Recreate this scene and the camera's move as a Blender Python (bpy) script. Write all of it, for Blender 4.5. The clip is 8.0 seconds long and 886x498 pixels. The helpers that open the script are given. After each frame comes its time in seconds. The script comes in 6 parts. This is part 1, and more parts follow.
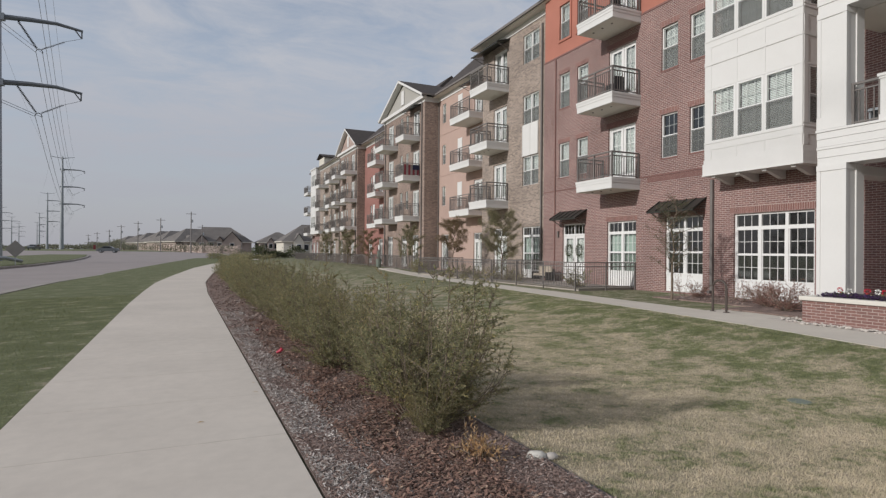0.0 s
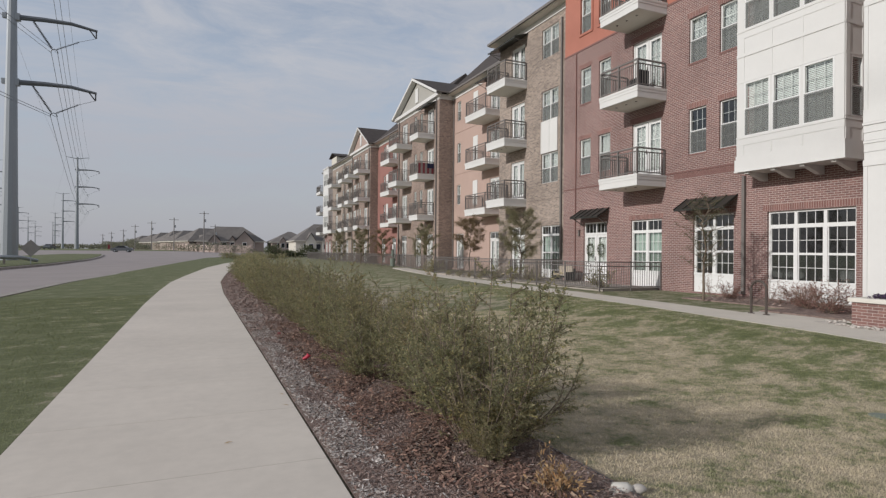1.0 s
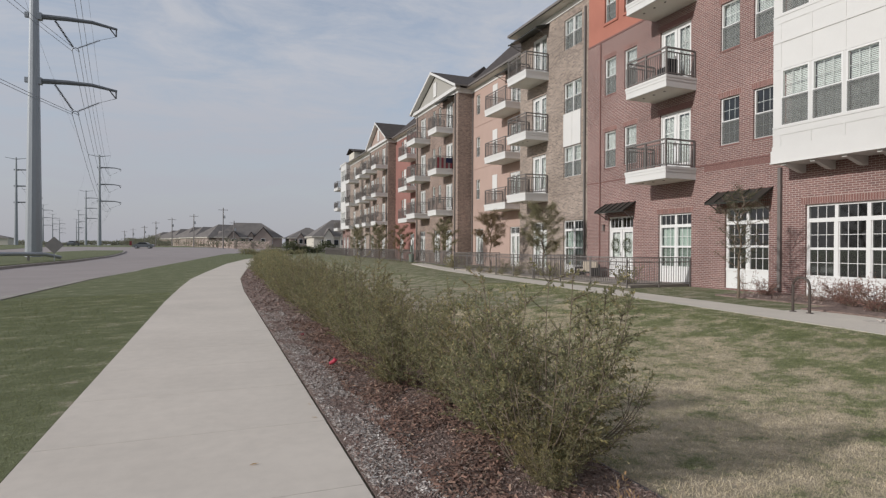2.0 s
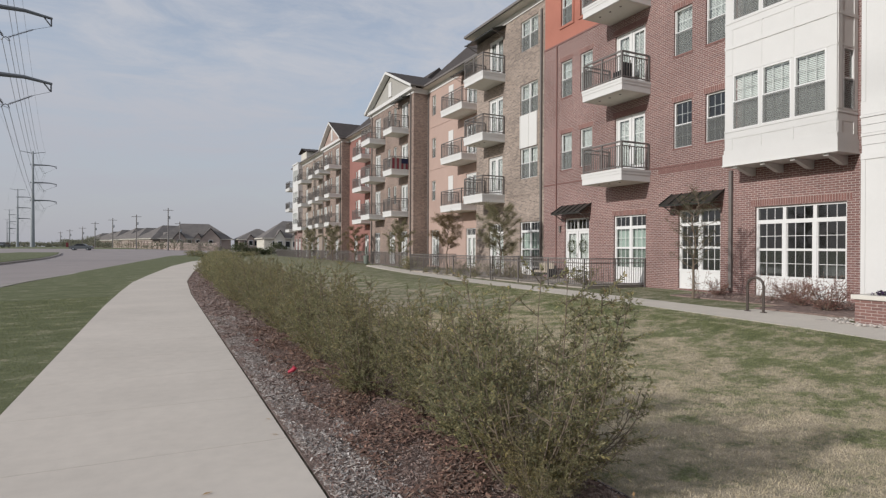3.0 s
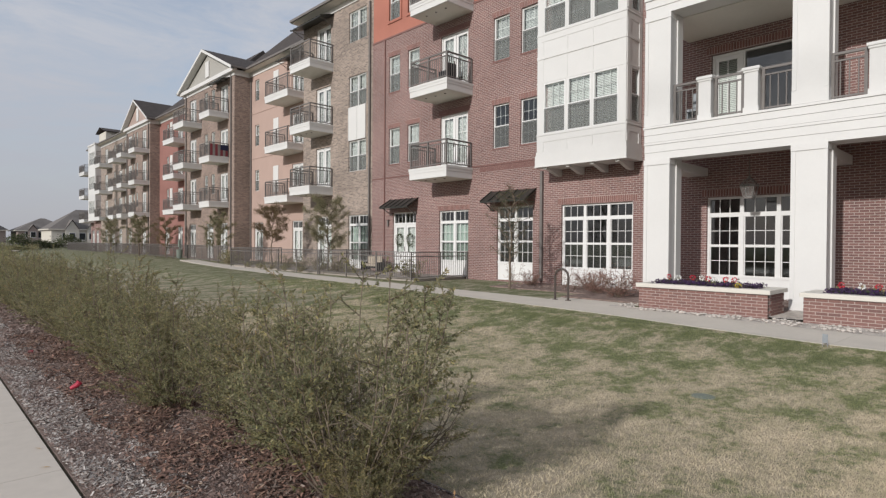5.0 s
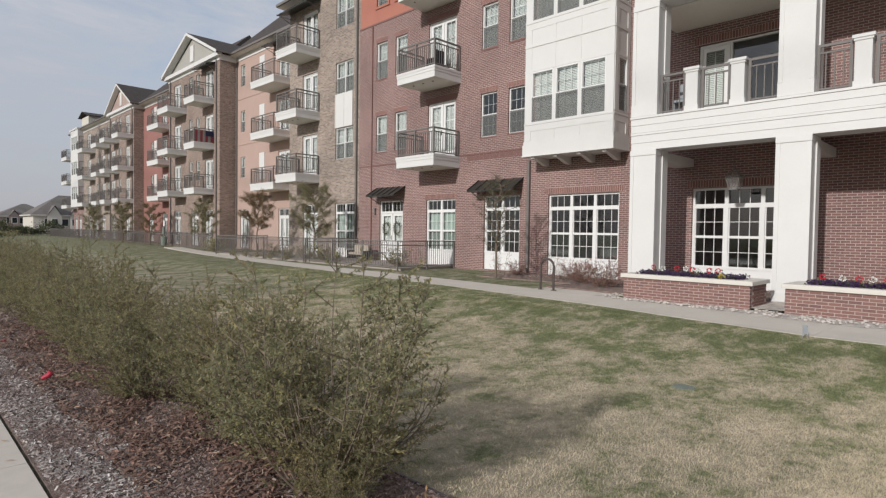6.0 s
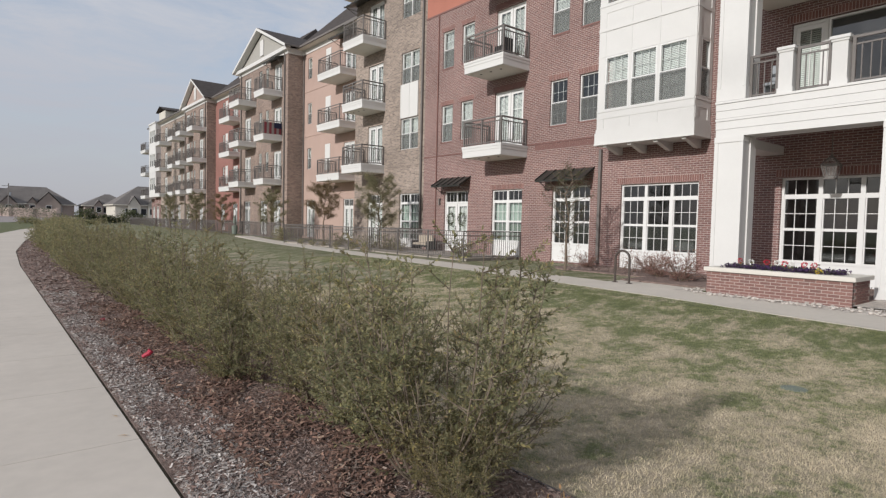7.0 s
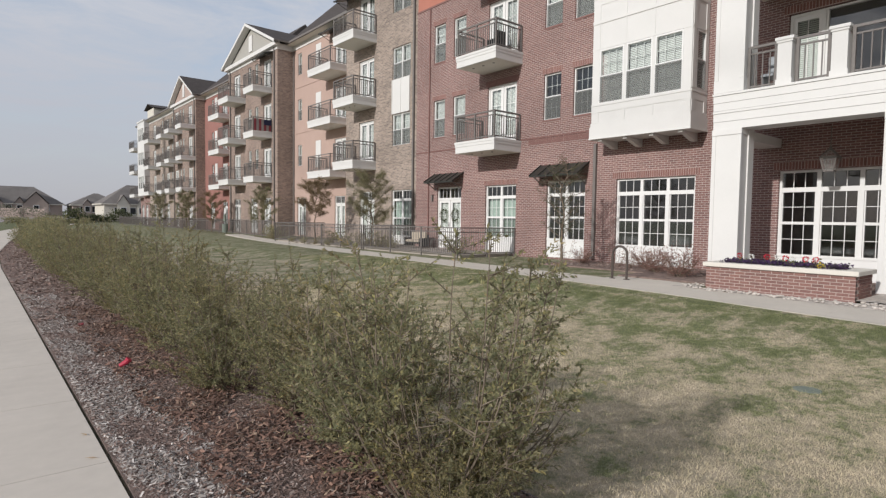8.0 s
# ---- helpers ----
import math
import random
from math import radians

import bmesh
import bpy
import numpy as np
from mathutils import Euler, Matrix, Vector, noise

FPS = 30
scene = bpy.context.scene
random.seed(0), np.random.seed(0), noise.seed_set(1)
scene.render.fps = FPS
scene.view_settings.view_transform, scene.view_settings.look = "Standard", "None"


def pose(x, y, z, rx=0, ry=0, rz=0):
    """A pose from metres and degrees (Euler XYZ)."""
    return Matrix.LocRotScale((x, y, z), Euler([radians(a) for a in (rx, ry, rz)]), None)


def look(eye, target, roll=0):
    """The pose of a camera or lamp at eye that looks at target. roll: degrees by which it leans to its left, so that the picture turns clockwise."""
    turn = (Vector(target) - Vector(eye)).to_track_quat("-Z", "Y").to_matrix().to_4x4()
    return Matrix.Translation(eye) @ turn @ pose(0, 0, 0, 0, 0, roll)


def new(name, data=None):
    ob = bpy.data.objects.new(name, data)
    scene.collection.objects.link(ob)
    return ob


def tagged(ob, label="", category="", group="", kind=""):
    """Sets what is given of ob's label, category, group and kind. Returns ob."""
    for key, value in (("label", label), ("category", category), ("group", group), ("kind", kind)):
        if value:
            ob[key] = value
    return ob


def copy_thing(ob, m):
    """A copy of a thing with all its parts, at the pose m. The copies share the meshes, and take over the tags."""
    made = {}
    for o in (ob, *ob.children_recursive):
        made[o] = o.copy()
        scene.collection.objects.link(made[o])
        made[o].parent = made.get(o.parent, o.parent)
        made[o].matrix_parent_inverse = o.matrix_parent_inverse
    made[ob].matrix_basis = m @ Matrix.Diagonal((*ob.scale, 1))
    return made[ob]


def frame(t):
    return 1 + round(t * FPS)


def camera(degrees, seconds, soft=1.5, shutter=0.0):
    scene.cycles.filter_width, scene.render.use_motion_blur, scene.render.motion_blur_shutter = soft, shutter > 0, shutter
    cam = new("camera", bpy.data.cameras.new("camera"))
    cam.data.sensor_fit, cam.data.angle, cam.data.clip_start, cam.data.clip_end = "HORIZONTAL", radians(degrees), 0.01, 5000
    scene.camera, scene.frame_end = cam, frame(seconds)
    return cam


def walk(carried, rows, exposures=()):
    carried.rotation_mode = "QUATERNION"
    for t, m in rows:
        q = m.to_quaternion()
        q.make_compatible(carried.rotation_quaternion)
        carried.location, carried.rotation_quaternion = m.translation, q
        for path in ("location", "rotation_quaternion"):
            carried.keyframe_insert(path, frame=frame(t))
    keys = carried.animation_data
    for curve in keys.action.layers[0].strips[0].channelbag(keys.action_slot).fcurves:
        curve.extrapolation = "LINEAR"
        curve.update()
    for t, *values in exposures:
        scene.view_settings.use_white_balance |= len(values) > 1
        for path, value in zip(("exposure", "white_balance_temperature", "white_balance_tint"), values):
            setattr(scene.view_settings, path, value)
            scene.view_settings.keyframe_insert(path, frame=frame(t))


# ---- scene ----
cam = camera(75.7, 8.0, soft=1.3)
PATH = [
    (0, (0.063, 0.213, 1.385), (0.892, 2.033, 1.396), 0.5),
    (0.5, (0.045, 0.578, 1.379), (0.874, 2.398, 1.388), 0.5),
    (1, (-0.02, 0.867, 1.372), (0.775, 2.702, 1.381), 0.5),
    (1.2, (-0.055, 0.976, 1.366), (0.704, 2.826, 1.374), 0.6),
    (2.3, (-0.020, 1.503, 1.409), (0.721, 3.360, 1.399), 0.3),
    (2.5, (-0.018, 1.586, 1.412), (0.744, 3.435, 1.405), 0.2),
    (3, (-0.039, 1.77, 1.37), (0.851, 3.561, 1.369), 0.3),
    (3.5, (0.072, 1.892, 1.354), (1.175, 3.56, 1.35), 0.6),
    (4, (0.016, 1.943, 1.36), (1.315, 3.463, 1.358), 0.5),
    (4.5, (0.037, 1.887, 1.374), (1.374, 3.374, 1.363), 0.3),
    (4.7, (0.057, 1.887, 1.379), (1.409, 3.361, 1.367), 0.3),
    (5.8, (0.184, 1.888, 1.393), (1.596, 3.304, 1.340), 0.7),
    (6, (0.19, 1.889, 1.393), (1.595, 3.312, 1.333), 0.8),
    (6.5, (0.15, 2.085, 1.304), (1.486, 3.571, 1.225), 1.3),
    (7, (0.082, 2.253, 1.318), (1.337, 3.808, 1.227), 1.3),
    (7.5, (0.141, 2.426, 1.303), (1.357, 4.011, 1.201), 1.0),
    (8, (0.244, 2.511, 1.322), (1.519, 4.049, 1.219), 0.8),
]
walk(cam, [(t, look(eye, target, roll)) for t, eye, target, roll in PATH],
     exposures=[(0.0, -0.09), (1.2, -0.07), (2.5, -0.02), (4.5, 0.04), (6.0, 0.04), (8.0, 0.14)])

# ---- light ----
SUN = Vector((1.0, 0.135, -0.425))
world = bpy.data.worlds.new("sky")
scene.world = world
world.use_nodes = True
wn, wl = world.node_tree.nodes, world.node_tree.links
sky = wn.new("ShaderNodeTexSky")
sky.sky_type, sky.sun_disc = 'NISHITA', False
sky.sun_elevation = math.atan2(-SUN.z, math.hypot(SUN.x, SUN.y))
sky.sun_rotation = math.atan2(-SUN.x, -SUN.y)
sky.air_density, sky.dust_density, sky.ozone_density = 1.0, 1.4, 1.0
wco = wn.new("ShaderNodeTexCoord")
wmap = wn.new("ShaderNodeMapping")
wmap.inputs["Rotation"].default_value = (0, 0, radians(28))
wmap.inputs["Scale"].default_value = (1.6, 4.5, 7.0)
wl.new(wco.outputs["Generated"], wmap.inputs["Vector"])
wno = wn.new("ShaderNodeTexNoise")
wno.inputs["Scale"].default_value, wno.inputs["Detail"].default_value = 3.0, 12
wno.inputs["Roughness"].default_value, wno.inputs["Distortion"].default_value = 0.66, 0.5
wl.new(wmap.outputs["Vector"], wno.inputs["Vector"])
wra = wn.new("ShaderNodeValToRGB")
wra.color_ramp.elements[0].position, wra.color_ramp.elements[0].color = 0.36, (0.52, 0.52, 0.52, 1)
wra.color_ramp.elements[1].position, wra.color_ramp.elements[1].color = 0.64, (1.0, 1.0, 1.0, 1)
wl.new(wno.outputs["Fac"], wra.inputs["Fac"])
wmix = wn.new("ShaderNodeMixRGB")
wsep = wn.new("ShaderNodeSeparateXYZ")
wl.new(wco.outputs["Generated"], wsep.inputs[0])
wlow = wn.new("ShaderNodeMapRange")
for key, val in (("From Min", 0.0), ("From Max", 0.30), ("To Min", 0.0), ("To Max", 1.0)):
    wlow.inputs[key].default_value = val
wl.new(wsep.outputs["Z"], wlow.inputs["Value"])
whaze = wn.new("ShaderNodeMixRGB")
whaze.inputs["Color1"].default_value = (2.78, 2.82, 3.16, 1)
whaze.inputs["Color2"].default_value = (3.40, 3.56, 3.96, 1)
wl.new(wlow.outputs["Result"], whaze.inputs["Fac"])
wcov = wn.new("ShaderNodeMixRGB")
wcov.inputs["Color1"].default_value = (0.92, 0.92, 0.92, 1)
wl.new(wlow.outputs["Result"], wcov.inputs["Fac"])
wl.new(wra.outputs["Color"], wcov.inputs["Color2"])
wl.new(wcov.outputs["Color"], wmix.inputs["Fac"])
wl.new(whaze.outputs["Color"], wmix.inputs["Color2"])
wl.new(sky.outputs["Color"], wmix.inputs["Color1"])
wbg = wn["Background"]
wbg.inputs["Strength"].default_value = 0.148
wl.new(wmix.outputs["Color"], wbg.inputs["Color"])
sun = new("sun", bpy.data.lights.new("sun", 'SUN'))
sun.data.energy, sun.data.angle, sun.data.color = 3.05, radians(1.5), (1.0, 0.975, 0.948)
sun.matrix_world = look((-60, -10, 40), Vector((-60, -10, 40)) + SUN)


# ---- materials ----
class Nodes:
    """A short way to write node materials."""

    def __init__(self, name, rough=0.8, metal=0.0):
        self.m = bpy.data.materials.new(name)
        self.m.use_nodes = True
        self.t = self.m.node_tree
        self.b = self.t.nodes["Principled BSDF"]
        self.b.inputs["Roughness"].default_value, self.b.inputs["Metallic"].default_value = rough, metal
        self.b.inputs["Specular IOR Level"].default_value = 0.3

    def n(self, kind, **vals):
        node = self.t.nodes.new("ShaderNode" + kind)
        for k, v in vals.items():
            k = k.replace("_", " ")
            if hasattr(v, "is_linked"):
                self.t.links.new(v, node.inputs[k])
            else:
                node.inputs[k].default_value = v
        return node

    def pos(self):
        return self.n("NewGeometry").outputs["Position"]

    def scaled(self, vec, sx, sy, sz):
        return self.n("Mapping", Vector=vec, Scale=(sx, sy, sz)).outputs["Vector"]

    def noise(self, vec, scale, detail=4.0, rough=0.6):
        return self.n("TexNoise", Vector=vec, Scale=scale, Detail=detail, Roughness=rough).outputs["Fac"]

    def ramp(self, fac, *stops):
        node = self.n("ValToRGB", Fac=fac)
        el = node.color_ramp.elements
        while len(el) < len(stops):
            el.new(0.5)
        for e, (p, c) in zip(el, stops):
            e.position, e.color = p, (*c, 1)
        return node.outputs["Color"]

    def mix(self, fac, a, b, mode='MIX'):
        node = self.n("MixRGB", Fac=fac)
        node.blend_type = mode
        for k, v in (("Color1", a), ("Color2", b)):
            if hasattr(v, "is_linked"):
                self.t.links.new(v, node.inputs[k])
            else:
                node.inputs[k].default_value = (*v, 1)
        return node.outputs["Color"]

    def color(self, c):
        if hasattr(c, "is_linked"):
            self.t.links.new(c, self.b.inputs["Base Color"])
        else:
            self.b.inputs["Base Color"].default_value = (*c, 1)
        return self

    def bump(self, height, strength=0.3, dist=0.02):
        node = self.n("Bump", Height=height, Strength=strength, Distance=dist)
        self.t.links.new(node.outputs["Normal"], self.b.inputs["Normal"])
        return self


def plain(name, c, rough=0.7, vary=0.12, scale=3.0, metal=0.0, bump=0.0):
    k = Nodes(name, rough, metal)
    v = k.pos()
    lo, hi = tuple(x * (1 - vary) for x in c), tuple(min(1, x * (1 + vary)) for x in c)
    big = k.ramp(k.noise(v, scale), (0.3, lo), (0.7, hi))
    k.color(k.mix(0.35, big, k.ramp(k.noise(v, scale * 14, 3), (0.3, lo), (0.7, hi))))
    if bump:
        k.bump(k.noise(v, scale * 22, 4), bump, 0.01)
    return k.m


def brick_mat(name, c1, c2, mortar, dark, w=0.200, h=0.066, joint=0.012):
    k = Nodes(name, 0.85)
    sep = k.n("SeparateXYZ", Vector=k.pos())
    add = k.n("Math")
    k.t.links.new(sep.outputs["X"], add.inputs[0])
    k.t.links.new(sep.outputs["Y"], add.inputs[1])
    vec = k.n("CombineXYZ", X=add.outputs[0], Y=sep.outputs["Z"]).outputs["Vector"]
    br = k.n("TexBrick", Vector=vec, Color1=(*c1, 1), Color2=(*c2, 1), Mortar=(*mortar, 1), Scale=1.0)
    br.inputs["Brick Width"].default_value, br.inputs["Row Height"].default_value = w, h
    br.inputs["Mortar Size"].default_value, br.inputs["Mortar Smooth"].default_value = joint * 0.5, 0.1
    one = k.n("TexWhiteNoise", Vector=k.n("VectorMath", Vector=vec).outputs["Vector"])
    big = k.noise(k.pos(), 0.5, 3)
    blot = k.noise(k.scaled(vec, 1 / w, 1 / h, 1), 1.0, 1)
    col = k.mix(k.ramp(blot, (0.52, (0, 0, 0)), (0.70, (0.55, 0.55, 0.55))), br.outputs["Color"], dark)
    col = k.mix(br.outputs["Fac"], col, mortar)
    col = k.mix(0.5, col, k.ramp(big, (0.3, (0.36, 0.36, 0.36)), (0.7, (0.62, 0.62, 0.62))), 'OVERLAY')
    k.color(col)
    inv = k.n("Math", Value=1.0)
    inv.operation = 'SUBTRACT'
    k.t.links.new(br.outputs["Fac"], inv.inputs[1])
    k.bump(inv.outputs[0], 0.5, 0.008)
    return k.m


def grass_mat(name, blade):
    k = Nodes(name, 0.9)
    g = 1.30 if blade else 1.0
    v = k.pos()
    a = k.noise(k.scaled(v, 0.7, 1.0, 0.5), 1.9, 9, 0.77)
    b = k.noise(v, 9.0, 5, 0.78)
    s = k.n("Math")
    s.operation = 'MULTIPLY_ADD'
    k.t.links.new(b, s.inputs[0])
    s.inputs[1].default_value = 0.42
    k.t.links.new(a, s.inputs[2])
    sx = k.n("SeparateXYZ", Vector=v).outputs["X"]
    far = k.n("MapRange", Value=k.n("SeparateXYZ", Vector=v).outputs["Y"])
    for key, val in (("From Min", 30.0), ("From Max", 110.0), ("To Min", 0.0), ("To Max", -14.0)):
        far.inputs[key].default_value = val
    kept = k.n("Math")
    k.t.links.new(sx, kept.inputs[0])
    k.t.links.new(far.outputs[0], kept.inputs[1])
    side = k.n("MapRange", Value=kept.outputs[0])
    for key, val in (("From Min", -1.6), ("From Max", 1.0), ("To Min", -0.20), ("To Max", 0.0)):
        side.inputs[key].default_value = val
    near = k.n("MapRange", Value=sx)
    for key, val in (("From Min", 4.5), ("From Max", 9.6), ("To Min", 0.03), ("To Max", -0.085)):
        near.inputs[key].default_value = val
    t1, t2 = k.n("Math"), k.n("Math")
    k.t.links.new(s.outputs[0], t1.inputs[0])
    k.t.links.new(side.outputs[0], t1.inputs[1])
    k.t.links.new(t1.outputs[0], t2.inputs[0])
    k.t.links.new(near.outputs[0], t2.inputs[1])
    s = t2
    col = k.ramp(s.outputs[0], (0.50, (0.108 * g, 0.118 * g, 0.054 * g)), (0.62, (0.150 * g, 0.162 * g, 0.084 * g)), (0.71, (0.30 * g, 0.262 * g, 0.192 * g)), (0.86, (0.425 * g, 0.357 * g, 0.275 * g)))
    if blade:
        r = k.n("NewGeometry").outputs["Random Per Island"]
        col = k.mix(0.6, col, k.ramp(r, (0.0, (0.42, 0.44, 0.36)), (0.6, (0.66, 0.65, 0.58)), (1.0, (0.88, 0.85, 0.76))), 'OVERLAY')
    else:
        fine = k.noise(k.scaled(v, 1.0, 1.0, 1.0), 60, 4, 0.75)
        col = k.mix(0.55, col, k.ramp(fine, (0.33, (0.30, 0.30, 0.29)), (0.68, (0.74, 0.74, 0.72))), 'OVERLAY')
        k.bump(fine, 0.7, 0.03)
    k.color(col)
    return k.m


def leaf_mat(name, *stops, gloss=0.55, dry=None):
    k = Nodes(name, gloss)
    r = k.n("NewGeometry").outputs["Random Per Island"]
    col = k.ramp(r, *stops)
    col = k.mix(0.3, col, k.ramp(k.noise(k.pos(), 2.2, 3), (0.3, (0.3, 0.3, 0.25)), (0.7, (0.65, 0.62, 0.5))), 'OVERLAY')
    col = k.mix(0.45, col, k.ramp(k.noise(k.pos(), 13.0, 2), (0.36, (0.30, 0.32, 0.28)), (0.66, (0.70, 0.68, 0.55))), 'OVERLAY')
    if dry:
        col = k.mix(k.ramp(k.noise(k.pos(), 1.7, 4, 0.6), (0.47, (0, 0, 0)), (0.64, (0.6, 0.6, 0.6))), col, dry, 'MULTIPLY')
    k.color(col)
    tl = k.n("BsdfTranslucent", Color=k.mix(0.35, col, (0.26, 0.26, 0.13), 'ADD'))
    mx = k.n("MixShader", Fac=0.48)
    k.t.links.new(k.b.outputs[0], mx.inputs[1])
    k.t.links.new(tl.outputs[0], mx.inputs[2])
    k.t.links.new(mx.outputs[0], k.t.nodes["Material Output"].inputs["Surface"])
    return k.m


def chip_mat(name, *stops):
    k = Nodes(name, 0.9)
    r = k.n("NewGeometry").outputs["Random Per Island"]
    k.color(k.ramp(r, *stops))
    return k.m


def glass_mat(name, tint=0.75, ior=1.6):
    m = bpy.data.materials.new(name)
    m.use_nodes = True
    t = m.node_tree
    t.nodes.remove(t.nodes["Principled BSDF"])
    tr, gl, mx, fr = (t.nodes.new("ShaderNode" + x) for x in ("BsdfTransparent", "BsdfGlossy", "MixShader", "Fresnel"))
    tr.inputs["Color"].default_value = (tint * 0.95, tint, tint * 0.98, 1)
    gl.inputs["Roughness"].default_value = 0.02
    fr.inputs["IOR"].default_value = ior
    t.links.new(fr.outputs[0], mx.inputs[0])
    t.links.new(tr.outputs[0], mx.inputs[1])
    t.links.new(gl.outputs[0], mx.inputs[2])
    t.links.new(mx.outputs[0], t.nodes["Material Output"].inputs["Surface"])
    return m


def screen_mat(name, cover, c):
    m = bpy.data.materials.new(name)
    m.use_nodes = True
    t = m.node_tree
    tr, mx = t.nodes.new("ShaderNodeBsdfTransparent"), t.nodes.new("ShaderNodeMixShader")
    b = t.nodes["Principled BSDF"]
    b.inputs["Base Color"].default_value, b.inputs["Roughness"].default_value = (*c, 1), 0.8
    mx.inputs[0].default_value = cover
    t.links.new(tr.outputs[0], mx.inputs[1])
    t.links.new(b.outputs[0], mx.inputs[2])
    t.links.new(mx.outputs[0], t.nodes["Material Output"].inputs["Surface"])
    return m


M_RED = brick_mat("red_brick", (0.232, 0.127, 0.113), (0.180, 0.099, 0.091), (0.455, 0.395, 0.36), (0.112, 0.072, 0.070))
M_STONE = brick_mat("tan_brick", (0.37, 0.295, 0.245), (0.225, 0.182, 0.157), (0.42, 0.365, 0.315), (0.085, 0.070, 0.064), 0.24, 0.08)
M_BROWN = brick_mat("brown_brick", (0.325, 0.24, 0.20), (0.205, 0.152, 0.130), (0.37, 0.31, 0.265), (0.08, 0.060, 0.056), 0.24, 0.08)
M_SOLDIER = plain("soldier_brick", (0.205, 0.112, 0.100), 0.85, 0.25, 9.0)
M_ORANGE = plain("orange_stucco", (0.40, 0.165, 0.122), 0.9, 0.07, 1.2, bump=0.15)
M_SALMON = plain("salmon_stucco", (0.42, 0.305, 0.26), 0.9, 0.06, 0.8, bump=0.15)
M_REDST = plain("dark_red_stucco", (0.28, 0.14, 0.12), 0.9, 0.08, 0.8, bump=0.1)
M_WHITE = plain("white_painted_siding", (0.625, 0.615, 0.595), 0.55, 0.03, 1.5)
M_VINYL = plain("white_window_vinyl", (0.70, 0.695, 0.68), 0.4, 0.02, 2.0)
M_CREAM = plain("cream_siding", (0.55, 0.52, 0.45), 0.7, 0.05, 1.0)
M_PEDIMENT = plain("grey_beige_siding", (0.36, 0.345, 0.315), 0.7, 0.05, 1.0)
M_PINKG = plain("pink_siding", (0.40, 0.30, 0.26), 0.7, 0.05, 1.0)
M_SOFFIT = plain("soffit_paint", (0.66, 0.63, 0.57), 0.7, 0.05, 1.0)
M_BRONZE = plain("bronze_metal", (0.165, 0.150, 0.140), 0.5, 0.15, 6.0)
M_RACK = plain("dark_bronze_paint", (0.075, 0.06, 0.052), 0.45, 0.15, 6.0)
M_SEAM = plain("dark_standing_seam_metal", (0.045, 0.045, 0.04), 0.4, 0.15, 3.0, 0.4)
M_SHINGLE = plain("asphalt_shingles", (0.060, 0.050, 0.046), 0.9, 0.35, 2.5, bump=0.4)
M_SHINGLE2 = plain("grey_brown_shingles", (0.155, 0.14, 0.13), 0.9, 0.25, 0.6)
M_GLASS = glass_mat("window_glass", 0.90, 2.1)
# Room colours are unknown; this dark grey stands in for dim, unlit rooms.
M_DARKROOM = plain("dim_interior_wall", (0.15, 0.15, 0.15), 0.9)
M_BLIND = plain("white_blind", (0.76, 0.78, 0.75), 0.6, 0.04)
M_SCREEN = screen_mat("insect_screen", 0.36, (0.17, 0.175, 0.168))
M_DSCREEN = screen_mat("dark_insect_screen", 0.30, (0.13, 0.13, 0.125))
M_LANTERN = screen_mat("seeded_lantern_glass", 0.22, (0.36, 0.35, 0.33))
M_CURTAIN = plain("pale_green_curtain", (0.42, 0.50, 0.45), 0.9, 0.08, 5)
M_LAWN = grass_mat("lawn", False)
M_BLADE = grass_mat("grass_blades", True)
M_LEAF = leaf_mat("shrub_leaf", (0.0, (0.160, 0.172, 0.112)), (0.5, (0.252, 0.247, 0.162)), (0.85, (0.315, 0.288, 0.188)), (0.96, (0.40, 0.37, 0.19)), (1.0, (0.37, 0.26, 0.19)), dry=(0.95, 0.78, 0.70))
M_TREELEAF = leaf_mat("tree_leaf", (0.0, (0.15, 0.155, 0.105)), (0.6, (0.24, 0.235, 0.16)), (1.0, (0.31, 0.24, 0.17)))
M_REDLEAF = leaf_mat("autumn_leaf", (0.0, (0.15, 0.10, 0.07)), (0.6, (0.235, 0.155, 0.108)), (1.0, (0.23, 0.205, 0.125)))
M_PINKLEAF = leaf_mat("burgundy_leaf", (0.0, (0.19, 0.085, 0.09)), (0.6, (0.32, 0.175, 0.18)), (1.0, (0.42, 0.29, 0.27)))
M_DARKLEAF = leaf_mat("evergreen_leaf", (0.0, (0.04, 0.052, 0.028)), (1.0, (0.10, 0.115, 0.065)))
M_BARK = plain("bark", (0.16, 0.125, 0.095), 0.95, 0.3, 12, bump=0.5)
M_TWIG = plain("shrub_twig", (0.18, 0.145, 0.11), 0.9, 0.3, 12)
M_CHIP = chip_mat("mulch_chip", (0.0, (0.188, 0.130, 0.108)), (0.4, (0.258, 0.175, 0.146)), (0.75, (0.312, 0.234, 0.202)), (0.94, (0.36, 0.30, 0.27)), (1.0, (0.45, 0.40, 0.37)))
M_PALECHIP = chip_mat("bleached_chip", (0.0, (0.31, 0.27, 0.245)), (0.6, (0.45, 0.405, 0.37)), (1.0, (0.64, 0.59, 0.55)))
# Distance haze is put into this leaf colour by greying it.
M_FARLEAF = leaf_mat("haze_tinted_far_leaf", (0.0, (0.13, 0.135, 0.12)), (1.0, (0.20, 0.195, 0.175)))
M_MULCH = plain("mulch_bed", (0.215, 0.158, 0.136), 0.95, 0.5, 9, bump=0.9)
M_CONC = plain("concrete_path", (0.525, 0.473, 0.415), 0.9, 0.11, 0.55, bump=0.12)
M_CONC2 = plain("concrete_walk", (0.53, 0.485, 0.425), 0.9, 0.09, 0.9, bump=0.12)
